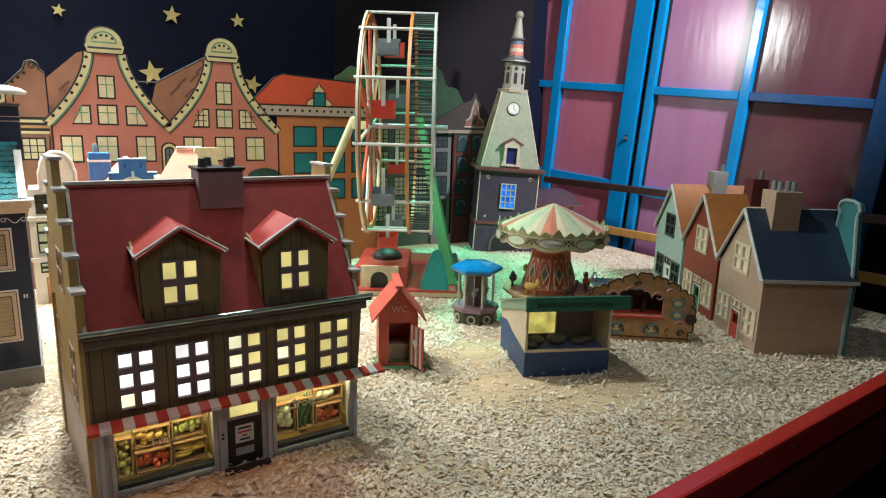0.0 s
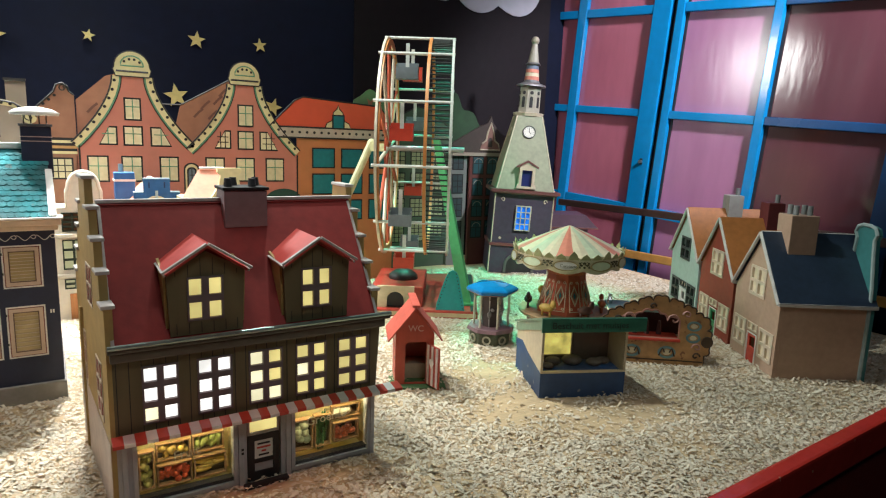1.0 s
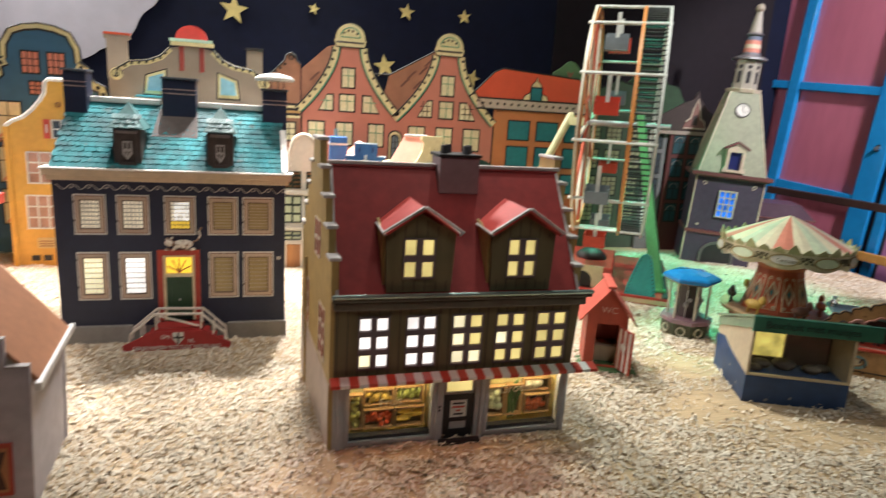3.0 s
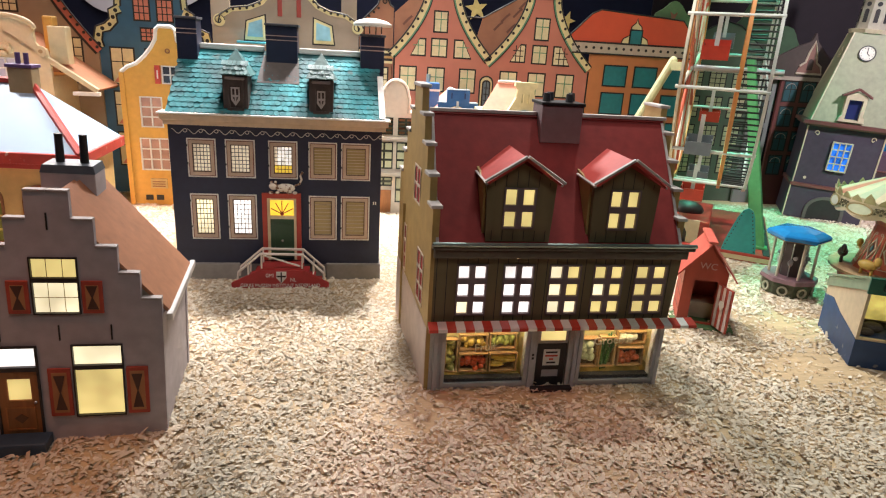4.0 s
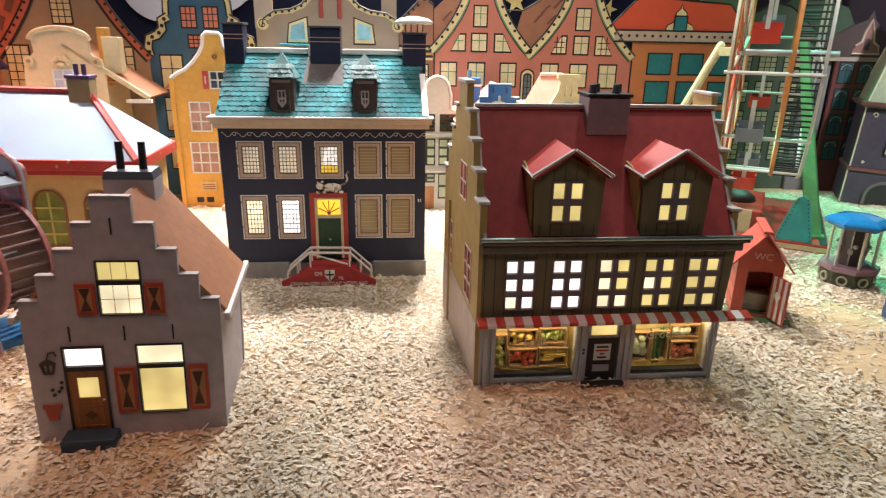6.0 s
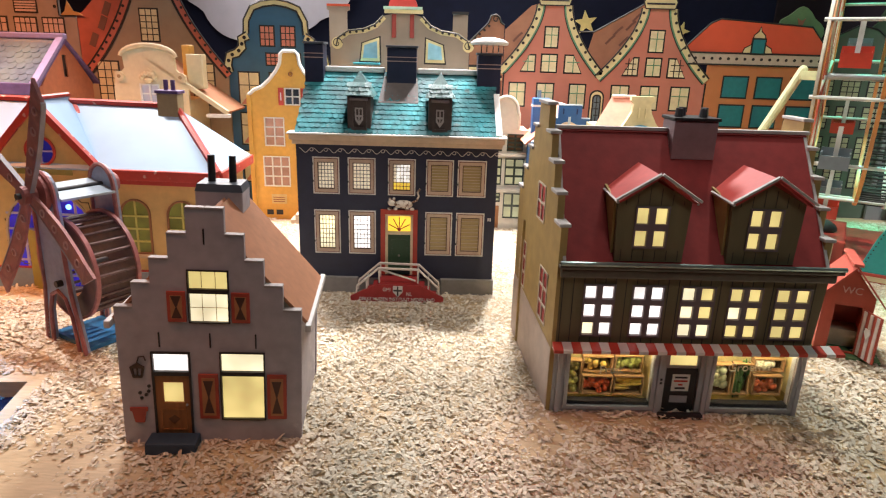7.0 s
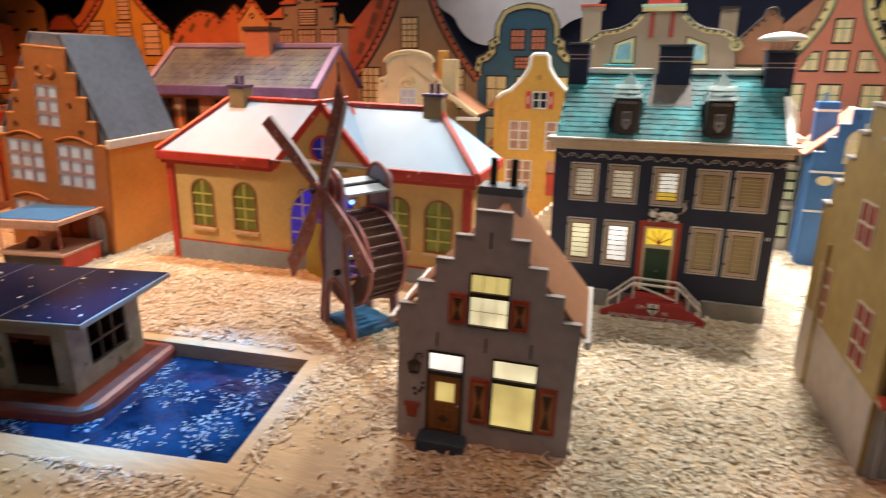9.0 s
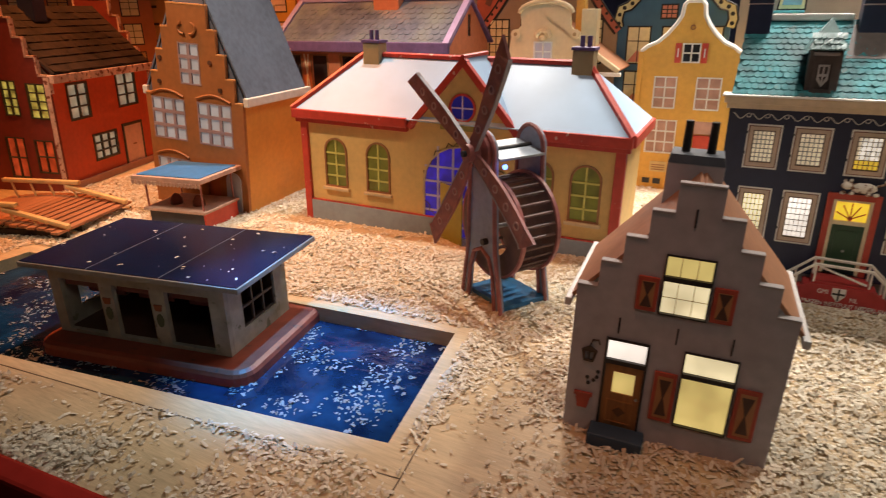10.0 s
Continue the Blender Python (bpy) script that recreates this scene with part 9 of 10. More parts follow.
def dots(t, pts, step, r, d=0.004, mat=None):
    """Round studs painted along a band."""
    run, at = 0.0, step * 0.5
    for a, b in zip(pts, pts[1:]):
        seg = math.hypot(b[0] - a[0], b[1] - a[1])
        while at <= run + seg:
            f = (at - run) / seg
            x, z = a[0] + (b[0] - a[0]) * f, a[1] + (b[1] - a[1]) * f
            part("dot", slabbed(disc(x, z, r, 8), [], -d - 0.001, -d), mat or INK, t)
            at += step
        run += seg


BPINK = coat("backdrop_salmon_pink", (0.46, 0.17, 0.12), 0.6, 0.08, 0.1, 20)
BCREAM = coat("backdrop_cream", (0.62, 0.56, 0.30), 0.6, 0.1, 0.1, 30)
BGREEN = coat("backdrop_green_line", (0.10, 0.26, 0.15), 0.6)
BBROWN = coat("backdrop_brown_roof", (0.30, 0.14, 0.08), 0.6, 0.25, 0.1, 16)
BORANGE = coat("backdrop_orange", (0.45, 0.17, 0.06), 0.6, 0.1, 0.1, 20)
BRED = coat("backdrop_red_roof", (0.60, 0.09, 0.04), 0.5, 0.08, 0.1, 20)
BTEAL = coat("backdrop_teal_pane", (0.01, 0.16, 0.18), 0.5, 0.15)
BTAUPE = coat("backdrop_taupe", (0.28, 0.21, 0.14), 0.6, 0.12, 0.1, 20)
BBLUE = coat("backdrop_blue", (0.03, 0.11, 0.20), 0.6, 0.15, 0.1, 20)
BGREY = coat("backdrop_grey_brown", (0.30, 0.25, 0.20), 0.6, 0.1, 0.1, 20)
BOCHRE = coat("backdrop_ochre", (0.42, 0.24, 0.08), 0.6, 0.12, 0.1, 20)
BPALE = coat("backdrop_pale_pane", (0.60, 0.55, 0.34), 0.6, 0.12)
BSALM = coat("backdrop_salmon_pane", (0.55, 0.20, 0.14), 0.6, 0.12)


def gable_face(t, cx, half, peak, z_low, mat, cap=True, band=BCREAM, edge=BGREEN, dot_step=0.032, cap_half=0.052):
    """A bell gable: body, cream band with studs, green and black lines and a round cap."""
    right = bell(cx, peak - 0.085, cap_half - 0.006, z_low, half)
    left = [(2 * cx - x, z) for x, z in right]
    board(t, [(cx - half, 0.0), (cx + half, 0.0)] + right[::-1] + left, mat, 0.0)
    for pts, s in ((right, 1), (left, -1)):
        part("band", slabbed(ribbon(pts, 0.017 * s, -0.005 * s), [], -0.003, -0.0003), band, t, "cream studded band")
        part("band_line", slabbed(ribbon(pts, -0.005 * s, -0.011 * s), [], -0.0026, -0.0003), edge, t)
        inkline(t, [(x + 0.0, z) for x, z in ribbon(pts, 0.018 * s, 0.0175 * s)[: len(pts)]], 0.003)
        inkline(t, ribbon(pts, -0.012 * s, -0.0125 * s)[: len(pts)], 0.002, 0.0018)
        dots(t, ribbon(pts, 0.009 * s, 0.008 * s)[: len(pts)], dot_step, 0.0055, 0.003)
    if cap:
        ca = [(cx - cap_half, peak - 0.085), (cx + cap_half, peak - 0.085), (cx + cap_half + 0.008, peak - 0.062)]
        ca += [(cx + (cap_half + 0.004) * math.cos(math.pi * k / 12), peak - 0.055 + 0.055 * math.sin(math.pi * k / 12)) for k in range(13)]
        ca += [(cx - cap_half - 0.008, peak - 0.062)]
        part("cap", slabbed(ca, [], -0.006, -0.0032), band, t, "cream rounded cap")
        inkline(t, ca, 0.0065, 0.002, True)
        arc = [(cx + 0.036 * math.cos(math.pi * k / 10), peak - 0.050 + 0.034 * math.sin(math.pi * k / 10)) for k in range(11)]
        part("cap_arc", tube(bmesh.new(), [(x, -0.0065, z) for x, z in arc + arc[:1]], 0.0022, 5), edge, t)
        inkline(t, [(cx - 0.05, peak - 0.068), (cx + 0.05, peak - 0.068)], 0.0068)
        for k in range(4):
            x = cx - 0.024 + 0.016 * k
            part("dot", slabbed(disc(x, peak - 0.036 + 0.008 * (k in (1, 2)), 0.0045, 8), [], -0.0075, -0.0062), INK, t)


# twin pink gables
t = cutout("painted_pink_house", "flat painted pink house board with two bell gables")
c1, c2 = 0.232, 0.610
part("side_roof", slabbed([(0.058, 0.52), (0.16, 0.52), (0.20, 0.80), (0.15, 0.785), (0.058, 0.70)], [], 0.013, 0.018), BBROWN, t, "brown painted roof")
part("side_roof", slabbed([(0.36, 0.60), (0.42, 0.555), (0.52, 0.63), (0.60, 0.80), (0.555, 0.80), (0.385, 0.70)], [], 0.013, 0.018), BBROWN, t, "brown painted roof between the gables")
for k, (x, z) in enumerate(((0.09, 0.66), (0.115, 0.63), (0.14, 0.70), (0.43, 0.66), (0.455, 0.69), (0.48, 0.655), (0.50, 0.71), (0.52, 0.74))):
    part("brush_stroke", slabbed(ribbon([(x, z), (x + 0.018, z + 0.020), (x + 0.032, z + 0.032)], 0.004), [], 0.0118, 0.0129), coat("umber_stroke", (0.14, 0.06, 0.04), 0.6), t)
inkline(t, [(0.30, 0.70), (0.385, 0.702), (0.46, 0.745), (0.555, 0.80)], -0.012)
gable_face(t, c1, 0.182, 0.872, 0.548, BPINK)
gable_face(t, c2, 0.198, 0.870, 0.535, BPINK)
for x0, x1 in ((0.086, 0.141), (0.190, 0.247), (0.312, 0.366), (0.468, 0.527), (0.578, 0.638), (0.690, 0.752)):
    painted_window(t, x0, x1, 0.431, 0.511, BPALE, bars=BGREEN)
for x0, x1, z0, z1 in ((0.206, 0.250, 0.644, 0.711), (0.588, 0.636, 0.638, 0.709), (0.200, 0.252, 0.557, 0.615), (0.586, 0.636, 0.552, 0.612)):
    painted_window(t, x0, x1, z0, z1, BPALE, bars=BGREEN)
painted_window(t, 0.124, 0.172, 0.558, 0.612, BPALE, outline=[(0.124, 0.558), (0.172, 0.558), (0.172, 0.612), (0.152, 0.612)], bars=BGREEN)
painted_window(t, 0.286, 0.345, 0.556, 0.614, BPALE, outline=[(0.286, 0.556), (0.345, 0.556), (0.315, 0.614), (0.286, 0.614)], bars=BGREEN)
painted_window(t, 0.502, 0.552, 0.554, 0.612, BPALE, outline=[(0.502, 0.554), (0.552, 0.554), (0.552, 0.612), (0.534, 0.612)], bars=INK, nx=3, nz=3)
painted_window(t, 0.668, 0.728, 0.550, 0.612, BPALE, outline=[(0.668, 0.550), (0.728, 0.550), (0.694, 0.612), (0.668, 0.612)], bars=INK, nx=3, nz=3)
painted_window(t, 0.392, 0.436, 0.380, 0.490, BCREAM, outline=arch(0.392, 0.436, 0.380, 0.490, 8), nx=1, nz=1)
painted_window(t, 0.403, 0.425, 0.38, 0.474, coat("blue_grey_pane", (0.12, 0.17, 0.20), 0.5), outline=arch(0.403, 0.425, 0.38, 0.474, 8), d=0.003, nx=2, nz=4)
part("arch_gate", slabbed(arch(0.68, 0.83, 0.0, 0.398, 12, 0.05), [], -0.0022, -0.0003), coat("deep_green_gate", (0.01, 0.05, 0.035), 0.6), t)
inkline(t, [(0.81, 0.0), (0.811, 0.53)], 0.001)
inkline(t, [(0.060, 0.0), (0.060, 0.55)], 0.001)

# brown side house left of it
t = cutout("painted_brown_house", "flat painted brown house board with scroll")
board(t, [(-0.070, 0.0), (0.054, 0.0), (0.054, 0.715), (0.040, 0.725), (0.036, 0.742), (0.022, 0.752), (0.004, 0.745), (-0.004, 0.722), (-0.070, 0.655)], BBROWN)
inkline(t, [(-0.070, 0.655), (-0.004, 0.722), (0.004, 0.745), (0.022, 0.752), (0.036, 0.742), (0.040, 0.725), (0.054, 0.715)])
part("scroll", tube(bmesh.new(), [(0.022 + 0.012 * math.cos(a) * (1 - a / 12), -0.002, 0.735 + 0.012 * math.sin(a) * (1 - a / 12)) for a in (0.5 * k for k in range(16))], 0.002, 5), INK, t)
for i, m in enumerate((BCREAM, INK, BOCHRE, INK, BCREAM, INK)):
    part("band", slabbed(rect(-0.070, 0.054, 0.520 + i * 0.009, 0.5285 + i * 0.009), [], -0.0018, -0.0003), m, t)
dots(t, [(-0.06, 0.66), (0.0, 0.712)], 0.022, 0.005, 0.001)
painted_window(t, -0.045, 0.035, 0.44, 0.502, BPALE, 4, 3)

# orange house with the red roof
t = cutout("painted_orange_house", "flat painted orange house board with red roof")
board(t, rect(0.812, 1.235, 0.0, 0.600), BORANGE)
part("roof", slabbed([(0.700, 0.640), (0.80, 0.742), (0.835, 0.758), (1.165, 0.738), (1.235, 0.66), (1.235, 0.640)], [], -0.002, 0.010), BRED, t, "bright red painted roof")
inkline(t, [(0.700, 0.640), (0.80, 0.742), (0.835, 0.758), (1.165, 0.738), (1.235, 0.66)], 0.002)
part("cornice", slabbed(rect(0.735, 1.235, 0.602, 0.640), [], -0.004, -0.0003), coat("grey_cream_band", (0.46, 0.40, 0.32), 0.6), t)
inkline(t, [(0.735, 0.641), (1.235, 0.641)], 0.005)
inkline(t, [(0.735, 0.600), (1.235, 0.600)], 0.005)
dots(t, [(0.745, 0.621), (1.235, 0.621)], 0.030, 0.0055, 0.004)
dm = [(0.925, 0.641), (1.035, 0.641), (1.028, 0.660), (1.005, 0.672), (1.000, 0.705), (0.985, 0.718), (0.980, 0.735), (0.975, 0.718), (0.960, 0.705), (0.955, 0.672), (0.932, 0.660)]
part("dormer", slabbed(dm, [], -0.0042, -0.0022), BCREAM, t, "cream painted dormer")
inkline(t, dm, 0.0045, 0.002, True)
painted_window(t, 0.960, 1.002, 0.643, 0.690, BTEAL, 1, 1, 0.004)
for i, x in enumerate((0.877, 1.000, 1.125)):
    for z0, z1 in ((0.485, 0.556), (0.378, 0.453), (0.27, 0.345)):
        painted_window(t, x, x + 0.086, z0, z1, BTEAL, 1, 1)

# green-grey, white and wine houses behind the wheel
t = cutout("painted_green_house", "flat painted grey green house board with lattice windows", 2.60)
GG = coat("backdrop_grey_green", (0.07, 0.105, 0.07), 0.6, 0.12, 0.1, 20)
board(t, [(1.24, 0.0), (1.615, 0.0), (1.615, 0.66), (1.56, 0.70), (1.50, 0.745), (1.43, 0.76), (1.35, 0.72), (1.24, 0.65)], GG)
for i in range(3):
    for j in range(4):
        x, z = 1.30 + i * 0.105, 0.13 + j * 0.12
        painted_window(t, x, x + 0.068, z, z + 0.080, coat("backdrop_straw_pane", (0.34, 0.35, 0.21), 0.6, 0.15), 3, 4)
inkline(t, [(1.24, 0.65), (1.35, 0.72), (1.43, 0.76), (1.50, 0.745), (1.56, 0.70), (1.615, 0.66)])
t = cutout("painted_grey_house", "flat painted grey house board with narrow windows", 2.58)
board(t, rect(1.60, 1.70, 0.0, 0.60), coat("backdrop_dove_grey", (0.16, 0.17, 0.16), 0.6, 0.12, 0.1, 20))
for j in range(4):
    painted_window(t, 1.622, 1.675, 0.13 + j * 0.115, 0.215 + j * 0.115, coat("slate_pane", (0.03, 0.045, 0.05), 0.5), 2, 3)
t = cutout("painted_wine_house", "flat painted wine red house board with dark gable roof", 2.56)
board(t, rect(1.705, 1.98, 0.0, 0.56), coat("backdrop_wine", (0.10, 0.026, 0.022), 0.6, 0.15, 0.1, 20))
part("roof", slabbed([(1.60, 0.555), (1.60, 0.60), (1.75, 0.68), (1.80, 0.70), (1.815, 0.735), (1.83, 0.70), (1.87, 0.66), (1.98, 0.58), (1.98, 0.555)], [], -0.004, 0.008), coat("backdrop_umber", (0.05, 0.035, 0.03), 0.6), t)
part("cornice", slabbed(rect(1.60, 1.98, 0.540, 0.556), [], -0.006, -0.0045), BGREY, t)
gs = [(1.755, 0.57), (1.87, 0.57), (1.862, 0.60), (1.840, 0.615), (1.832, 0.655), (1.815, 0.70), (1.797, 0.655), (1.788, 0.615), (1.765, 0.60)]
part("gable", slabbed(gs, [arch(1.800, 1.828, 0.585, 0.63, 6)], -0.0065, -0.0045), coat("backdrop_dull_rose", (0.20, 0.10, 0.08), 0.6), t)
part("gable_edge", tube(bmesh.new(), [(x, -0.0075, z) for x, z in gs], 0.0045, 5), coat("backdrop_dull_cream", (0.42, 0.36, 0.27), 0.6), t)
for i in range(3):
    for j in range(4):
        x, z = 1.725 + i * 0.082, 0.14 + j * 0.105
        w = painted_window(t, x, x + 0.055, z, z + 0.078, coat("backdrop_night_pane", (0.012, 0.055, 0.065), 0.5), 2, 2)
        part("pane_arc", tube(bmesh.new(), [(x + 0.0275 + 0.024 * math.cos(math.pi * q / 8), -0.004, z + 0.050 + 0.022 * math.sin(math.pi * q / 8)) for q in range(9)], 0.0013, 5), BGREY, w)
t = thing("painted_tree", Matrix.Translation((0, 2.66, 0)), "flat painted dark green tree board", "backdrop board", "painted backdrop houses")
tree = []
for k in range(28):
    a = math.pi * (k / 27)
    r = 1 + 0.10 * math.sin(5 * a) + 0.05 * math.sin(11 * a)
    tree.append((1.62 + 0.20 * r * math.cos(a), 0.60 + 0.23 * r * math.sin(a)))
board(t, tree + [(1.42, 0.40), (1.82, 0.40)], coat("backdrop_leaf_green", (0.022, 0.06, 0.024), 0.7, 0.3, 0.1, 25))
t = thing("painted_tree", Matrix.Translation((0, 2.47, 0)), "flat painted pale green tree board", "backdrop board", "painted backdrop houses")
tree = [(1.135 + 0.085 * (1 + 0.10 * math.sin(6 * a)) * math.cos(a), 0.70 + 0.10 * (1 + 0.1 * math.sin(5 * a)) * math.sin(a)) for a in (math.pi * k / 18 for k in range(19))]
board(t, tree + [(1.05, 0.62), (1.22, 0.62)], coat("backdrop_sage_tree", (0.10, 0.20, 0.09), 0.7, 0.2, 0.1, 25))
part("trunk", slabbed([(1.125, 0.62), (1.145, 0.62), (1.14, 0.74), (1.150, 0.77), (1.136, 0.76), (1.120, 0.77), (1.130, 0.74)], [], -0.002, -0.0003), BBROWN, t)

# grey house with the dome
t = cutout("painted_dome_house", "flat painted grey house board with red dome and scrolls")
top = [(-0.565, 0.625), (-0.558, 0.655), (-0.52, 0.680), (-0.46, 0.688), (-0.42, 0.705), (-0.39, 0.735)]
cx = -0.318
right = [(2 * cx - x, z) for x, z in reversed(top)]
board(t, [(-0.587, 0.0), (-0.072, 0.0), (-0.072, 0.62)] + [(-0.071, 0.625)] + [(2 * cx - x, z) for x, z in top[1:]] + [(-0.29, 0.745), (-0.345, 0.745)] + [(x, z) for x, z in reversed(top[1:])] + [(-0.587, 0.62)], BGREY)
for s in (0, 1):
    pts = top if s == 0 else [(2 * cx - x, z) for x, z in top]
    sg = -1 if s == 0 else 1
    part("band", slabbed(ribbon(pts, 0.004, -0.014) if s == 0 else ribbon(pts, -0.004, 0.014), [], -0.003, -0.0003), BCREAM, t)
    inkline(t, pts, 0.0035)
    dots(t, [(x, z - 0.006) for x, z in pts], 0.024, 0.005, 0.003)
    vx = top[0][0] if s == 0 else 2 * cx - top[0][0]
    part("volute", slabbed(disc(vx - sg * 0.004, 0.636, 0.021, 18), [], -0.0045, -0.0032), BCREAM, t)
    part("volute_line", tube(bmesh.new(), [(vx - sg * 0.004 + (0.020 - 0.0011 * k) * math.cos(0.5 * k), -0.005, 0.636 + (0.020 - 0.0011 * k) * math.sin(0.5 * k)) for k in range(17)], 0.0018, 5), INK, t)
    wx = -0.475 if s == 0 else 2 * cx + 0.475
    o = [(wx, 0.575), (wx + (0.072 if s == 0 else -0.072), 0.575), (wx + (0.070 if s == 0 else -0.070), 0.660), (wx + (0.008 if s == 0 else -0.008), 0.638)]
    painted_window(t, min(p[0] for p in o), max(p[0] for p in o), 0.575, 0.660, BCREAM, 1, 1, outline=o if s == 0 else o[::-1])
    ii = [((x - sum(p[0] for p in o) / 4) * 0.76 + sum(p[0] for p in o) / 4, (z - 0.615) * 0.72 + 0.615) for x, z in o]
    part("pane", slabbed(ii, [], -0.0046, -0.003), coat("backdrop_sky_pane", (0.20, 0.42, 0.52), 0.5, 0.3, 0.1, 30), t)
    hx = -0.61 if s == 0 else -0.100
    ch = part("chimney", slabbed([(-0.590, 0.62), (-0.525, 0.62), (-0.525, 0.748), (-0.515, 0.752), (-0.515, 0.764), (-0.598, 0.764), (-0.598, 0.752), (-0.590, 0.748)] if s == 0 else rect(-0.135, -0.080, 0.645, 0.748), [], 0.004 if s == 0 else 0.0125, 0.016), BGREY, t, "painted chimney")
    part("chimney_top", slabbed(rect(-0.598, -0.515, 0.7645, 0.772) if s == 0 else rect(-0.138, -0.078, 0.7485, 0.757), [], 0.002, 0.016), BRED if s == 0 else INK, ch)
for x in (-0.358, -0.292):
    part("column", boxed(x, x + 0.016, -0.010, -0.004, 0.66, 0.742, 0.002), coat("dark_red_column", (0.25, 0.04, 0.03), 0.5), t)
part("drum", slabbed(rect(-0.385, -0.245, 0.745, 0.758), [], -0.012, 0.010), BCREAM, t)
part("dome", slabbed([(-0.385, 0.762), (-0.25, 0.762)] + [(-0.3175 + 0.052 * math.cos(math.pi * k / 12), 0.768 + 0.046 * math.sin(math.pi * k / 12)) for k in range(13)], [], -0.008, 0.010), coat("dome_red", (0.50, 0.06, 0.05), 0.3), t, "red painted dome")
part("dome_rim", slabbed(rect(-0.388, -0.247, 0.7585, 0.768), [], -0.013, -0.0085), coat("mint_rim", (0.35, 0.55, 0.45), 0.4), t)
part("ledge", boxed(-0.50, -0.40, -0.03, -0.004, 0.562, 0.570, 0.002), coat("aqua_ledge", (0.05, 0.32, 0.40), 0.5), t)

# blue bell gable
t = cutout("painted_blue_house", "flat painted blue house board with cream band", 2.43)
c = -0.785
board(t, [(-0.985, 0.0), (-0.605, 0.0), (-0.605, 0.55), (-0.63, 0.58), (-0.66, 0.60), (-0.675, 0.64), (-0.678, 0.70), (-0.70, 0.745), (-0.785, 0.765), (-0.868, 0.745), (-0.892, 0.70), (-0.895, 0.64), (-0.91, 0.60), (-0.945, 0.575), (-0.985, 0.53)], BBLUE)
cap = [(-0.895, 0.66), (-0.892, 0.705), (-0.868, 0.748), (-0.83, 0.763), (-0.785, 0.769), (-0.74, 0.763), (-0.70, 0.748), (-0.678, 0.705), (-0.675, 0.66)]
part("band", slabbed(ribbon(cap, 0.010, -0.008), [], -0.003, -0.0003), BCREAM, t)
inkline(t, ribbon(cap, 0.011, 0.0105)[:9], 0.004)
inkline(t, ribbon(cap, -0.009, -0.0095)[:9], 0.003)
for s in (-1, 1):
    sc = [(c + s * 0.105, 0.652), (c + s * 0.130, 0.640), (c + s * 0.128, 0.612), (c + s * 0.150, 0.590), (c + s * 0.178, 0.580), (c + s * 0.186, 0.545), (c + s * 0.180, 0.520)]
    part("scroll_band", slabbed(ribbon(sc, 0.014, -0.014), [], -0.004, -0.001), BCREAM, t)
    inkline(t, ribbon(sc, 0.0145, 0.0140)[:7], 0.005)
    inkline(t, ribbon(sc, -0.0145, -0.0140)[:7], 0.005)
    dots(t, sc, 0.030, 0.007, 0.004)
for x0, x1, z0, z1, m in ((-0.842, -0.795, 0.620, 0.686, BSALM), (-0.765, -0.718, 0.620, 0.686, BSALM), (-0.824, -0.777, 0.552, 0.590, BSALM), (-0.735, -0.70, 0.552, 0.590, BSALM)):
    painted_window(t, x0, x1, z0, z1, m, 3, 3)
for z0, z1 in ((0.402, 0.520), (0.255, 0.370), (0.11, 0.225)):
    for x0 in (-0.932, -0.815, -0.70):
        w = painted_window(t, x0, x0 + 0.073, z0, z1, BPALE, 2, 2)
        part("curtain", slabbed([(x0 + 0.003, z0 + 0.003), (x0 + 0.070, z0 + 0.003), (x0 + 0.036, z0 + 0.045)], [], -0.0034, -0.0029), BSALM, w)
board(t, [(-0.985, 0.50), (-0.88, 0.66), (-0.90, 0.50)], BRED, 0.0, "side_roof").location.y = 0.006

# taupe bell gable with the red-brown roof
t = cutout("painted_taupe_house", "flat painted taupe house board with studded red band", 2.42)
part("side_roof", slabbed([(-1.56, 0.50), (-1.40, 0.50), (-1.28, 0.92), (-1.34, 0.88), (-1.50, 0.72), (-1.56, 0.69)], [], 0.013, 0.018), coat("backdrop_rust_roof", (0.40, 0.10, 0.06), 0.6, 0.3, 0.1, 14), t, "rust red painted roof")
for x, z in ((-1.48, 0.60), (-1.44, 0.66), (-1.42, 0.71), (-1.39, 0.77)):
    part("brush_stroke", slabbed(ribbon([(x, z), (x + 0.02, z + 0.045)], 0.012), [], 0.0115, 0.0128), coat("umber_stroke", (0, 0, 0)), t)
gable_face(t, -1.232, 0.262, 0.985, 0.505, BTAUPE, True, coat("backdrop_rust_band", (0.42, 0.12, 0.08), 0.6), INK, 0.030, 0.06)
painted_window(t, -1.280, -1.218, 0.625, 0.733, BPALE, 3, 5)
for x0 in (-1.46, -1.33, -1.10):
    painted_window(t, x0, x0 + 0.075, 0.40, 0.545, BPALE, 3, 5)

# stepped dark grey house, ochre houses and the rest to the left
t = cutout("painted_step_house", "flat painted grey stepped gable board with barred windows", 2.43)
DG = coat("backdrop_dark_stone", (0.26, 0.215, 0.185), 0.6, 0.15, 0.1, 20)
RUST = coat("backdrop_rust_red", (0.44, 0.13, 0.07), 0.6, 0.2, 0.1, 16)
BARE = coat("backdrop_ash_pane", (0.50, 0.38, 0.34), 0.6, 0.12)
st = [(-1.895, 0.0), (-1.525, 0.0), (-1.525, 0.704), (-1.587, 0.704), (-1.587, 0.782), (-1.648, 0.782), (-1.648, 0.90), (-1.760, 0.90), (-1.760, 0.790), (-1.828, 0.790), (-1.828, 0.738), (-1.895, 0.738)]
board(t, st, DG)
inkline(t, st[2:], 0.002, 0.0028)
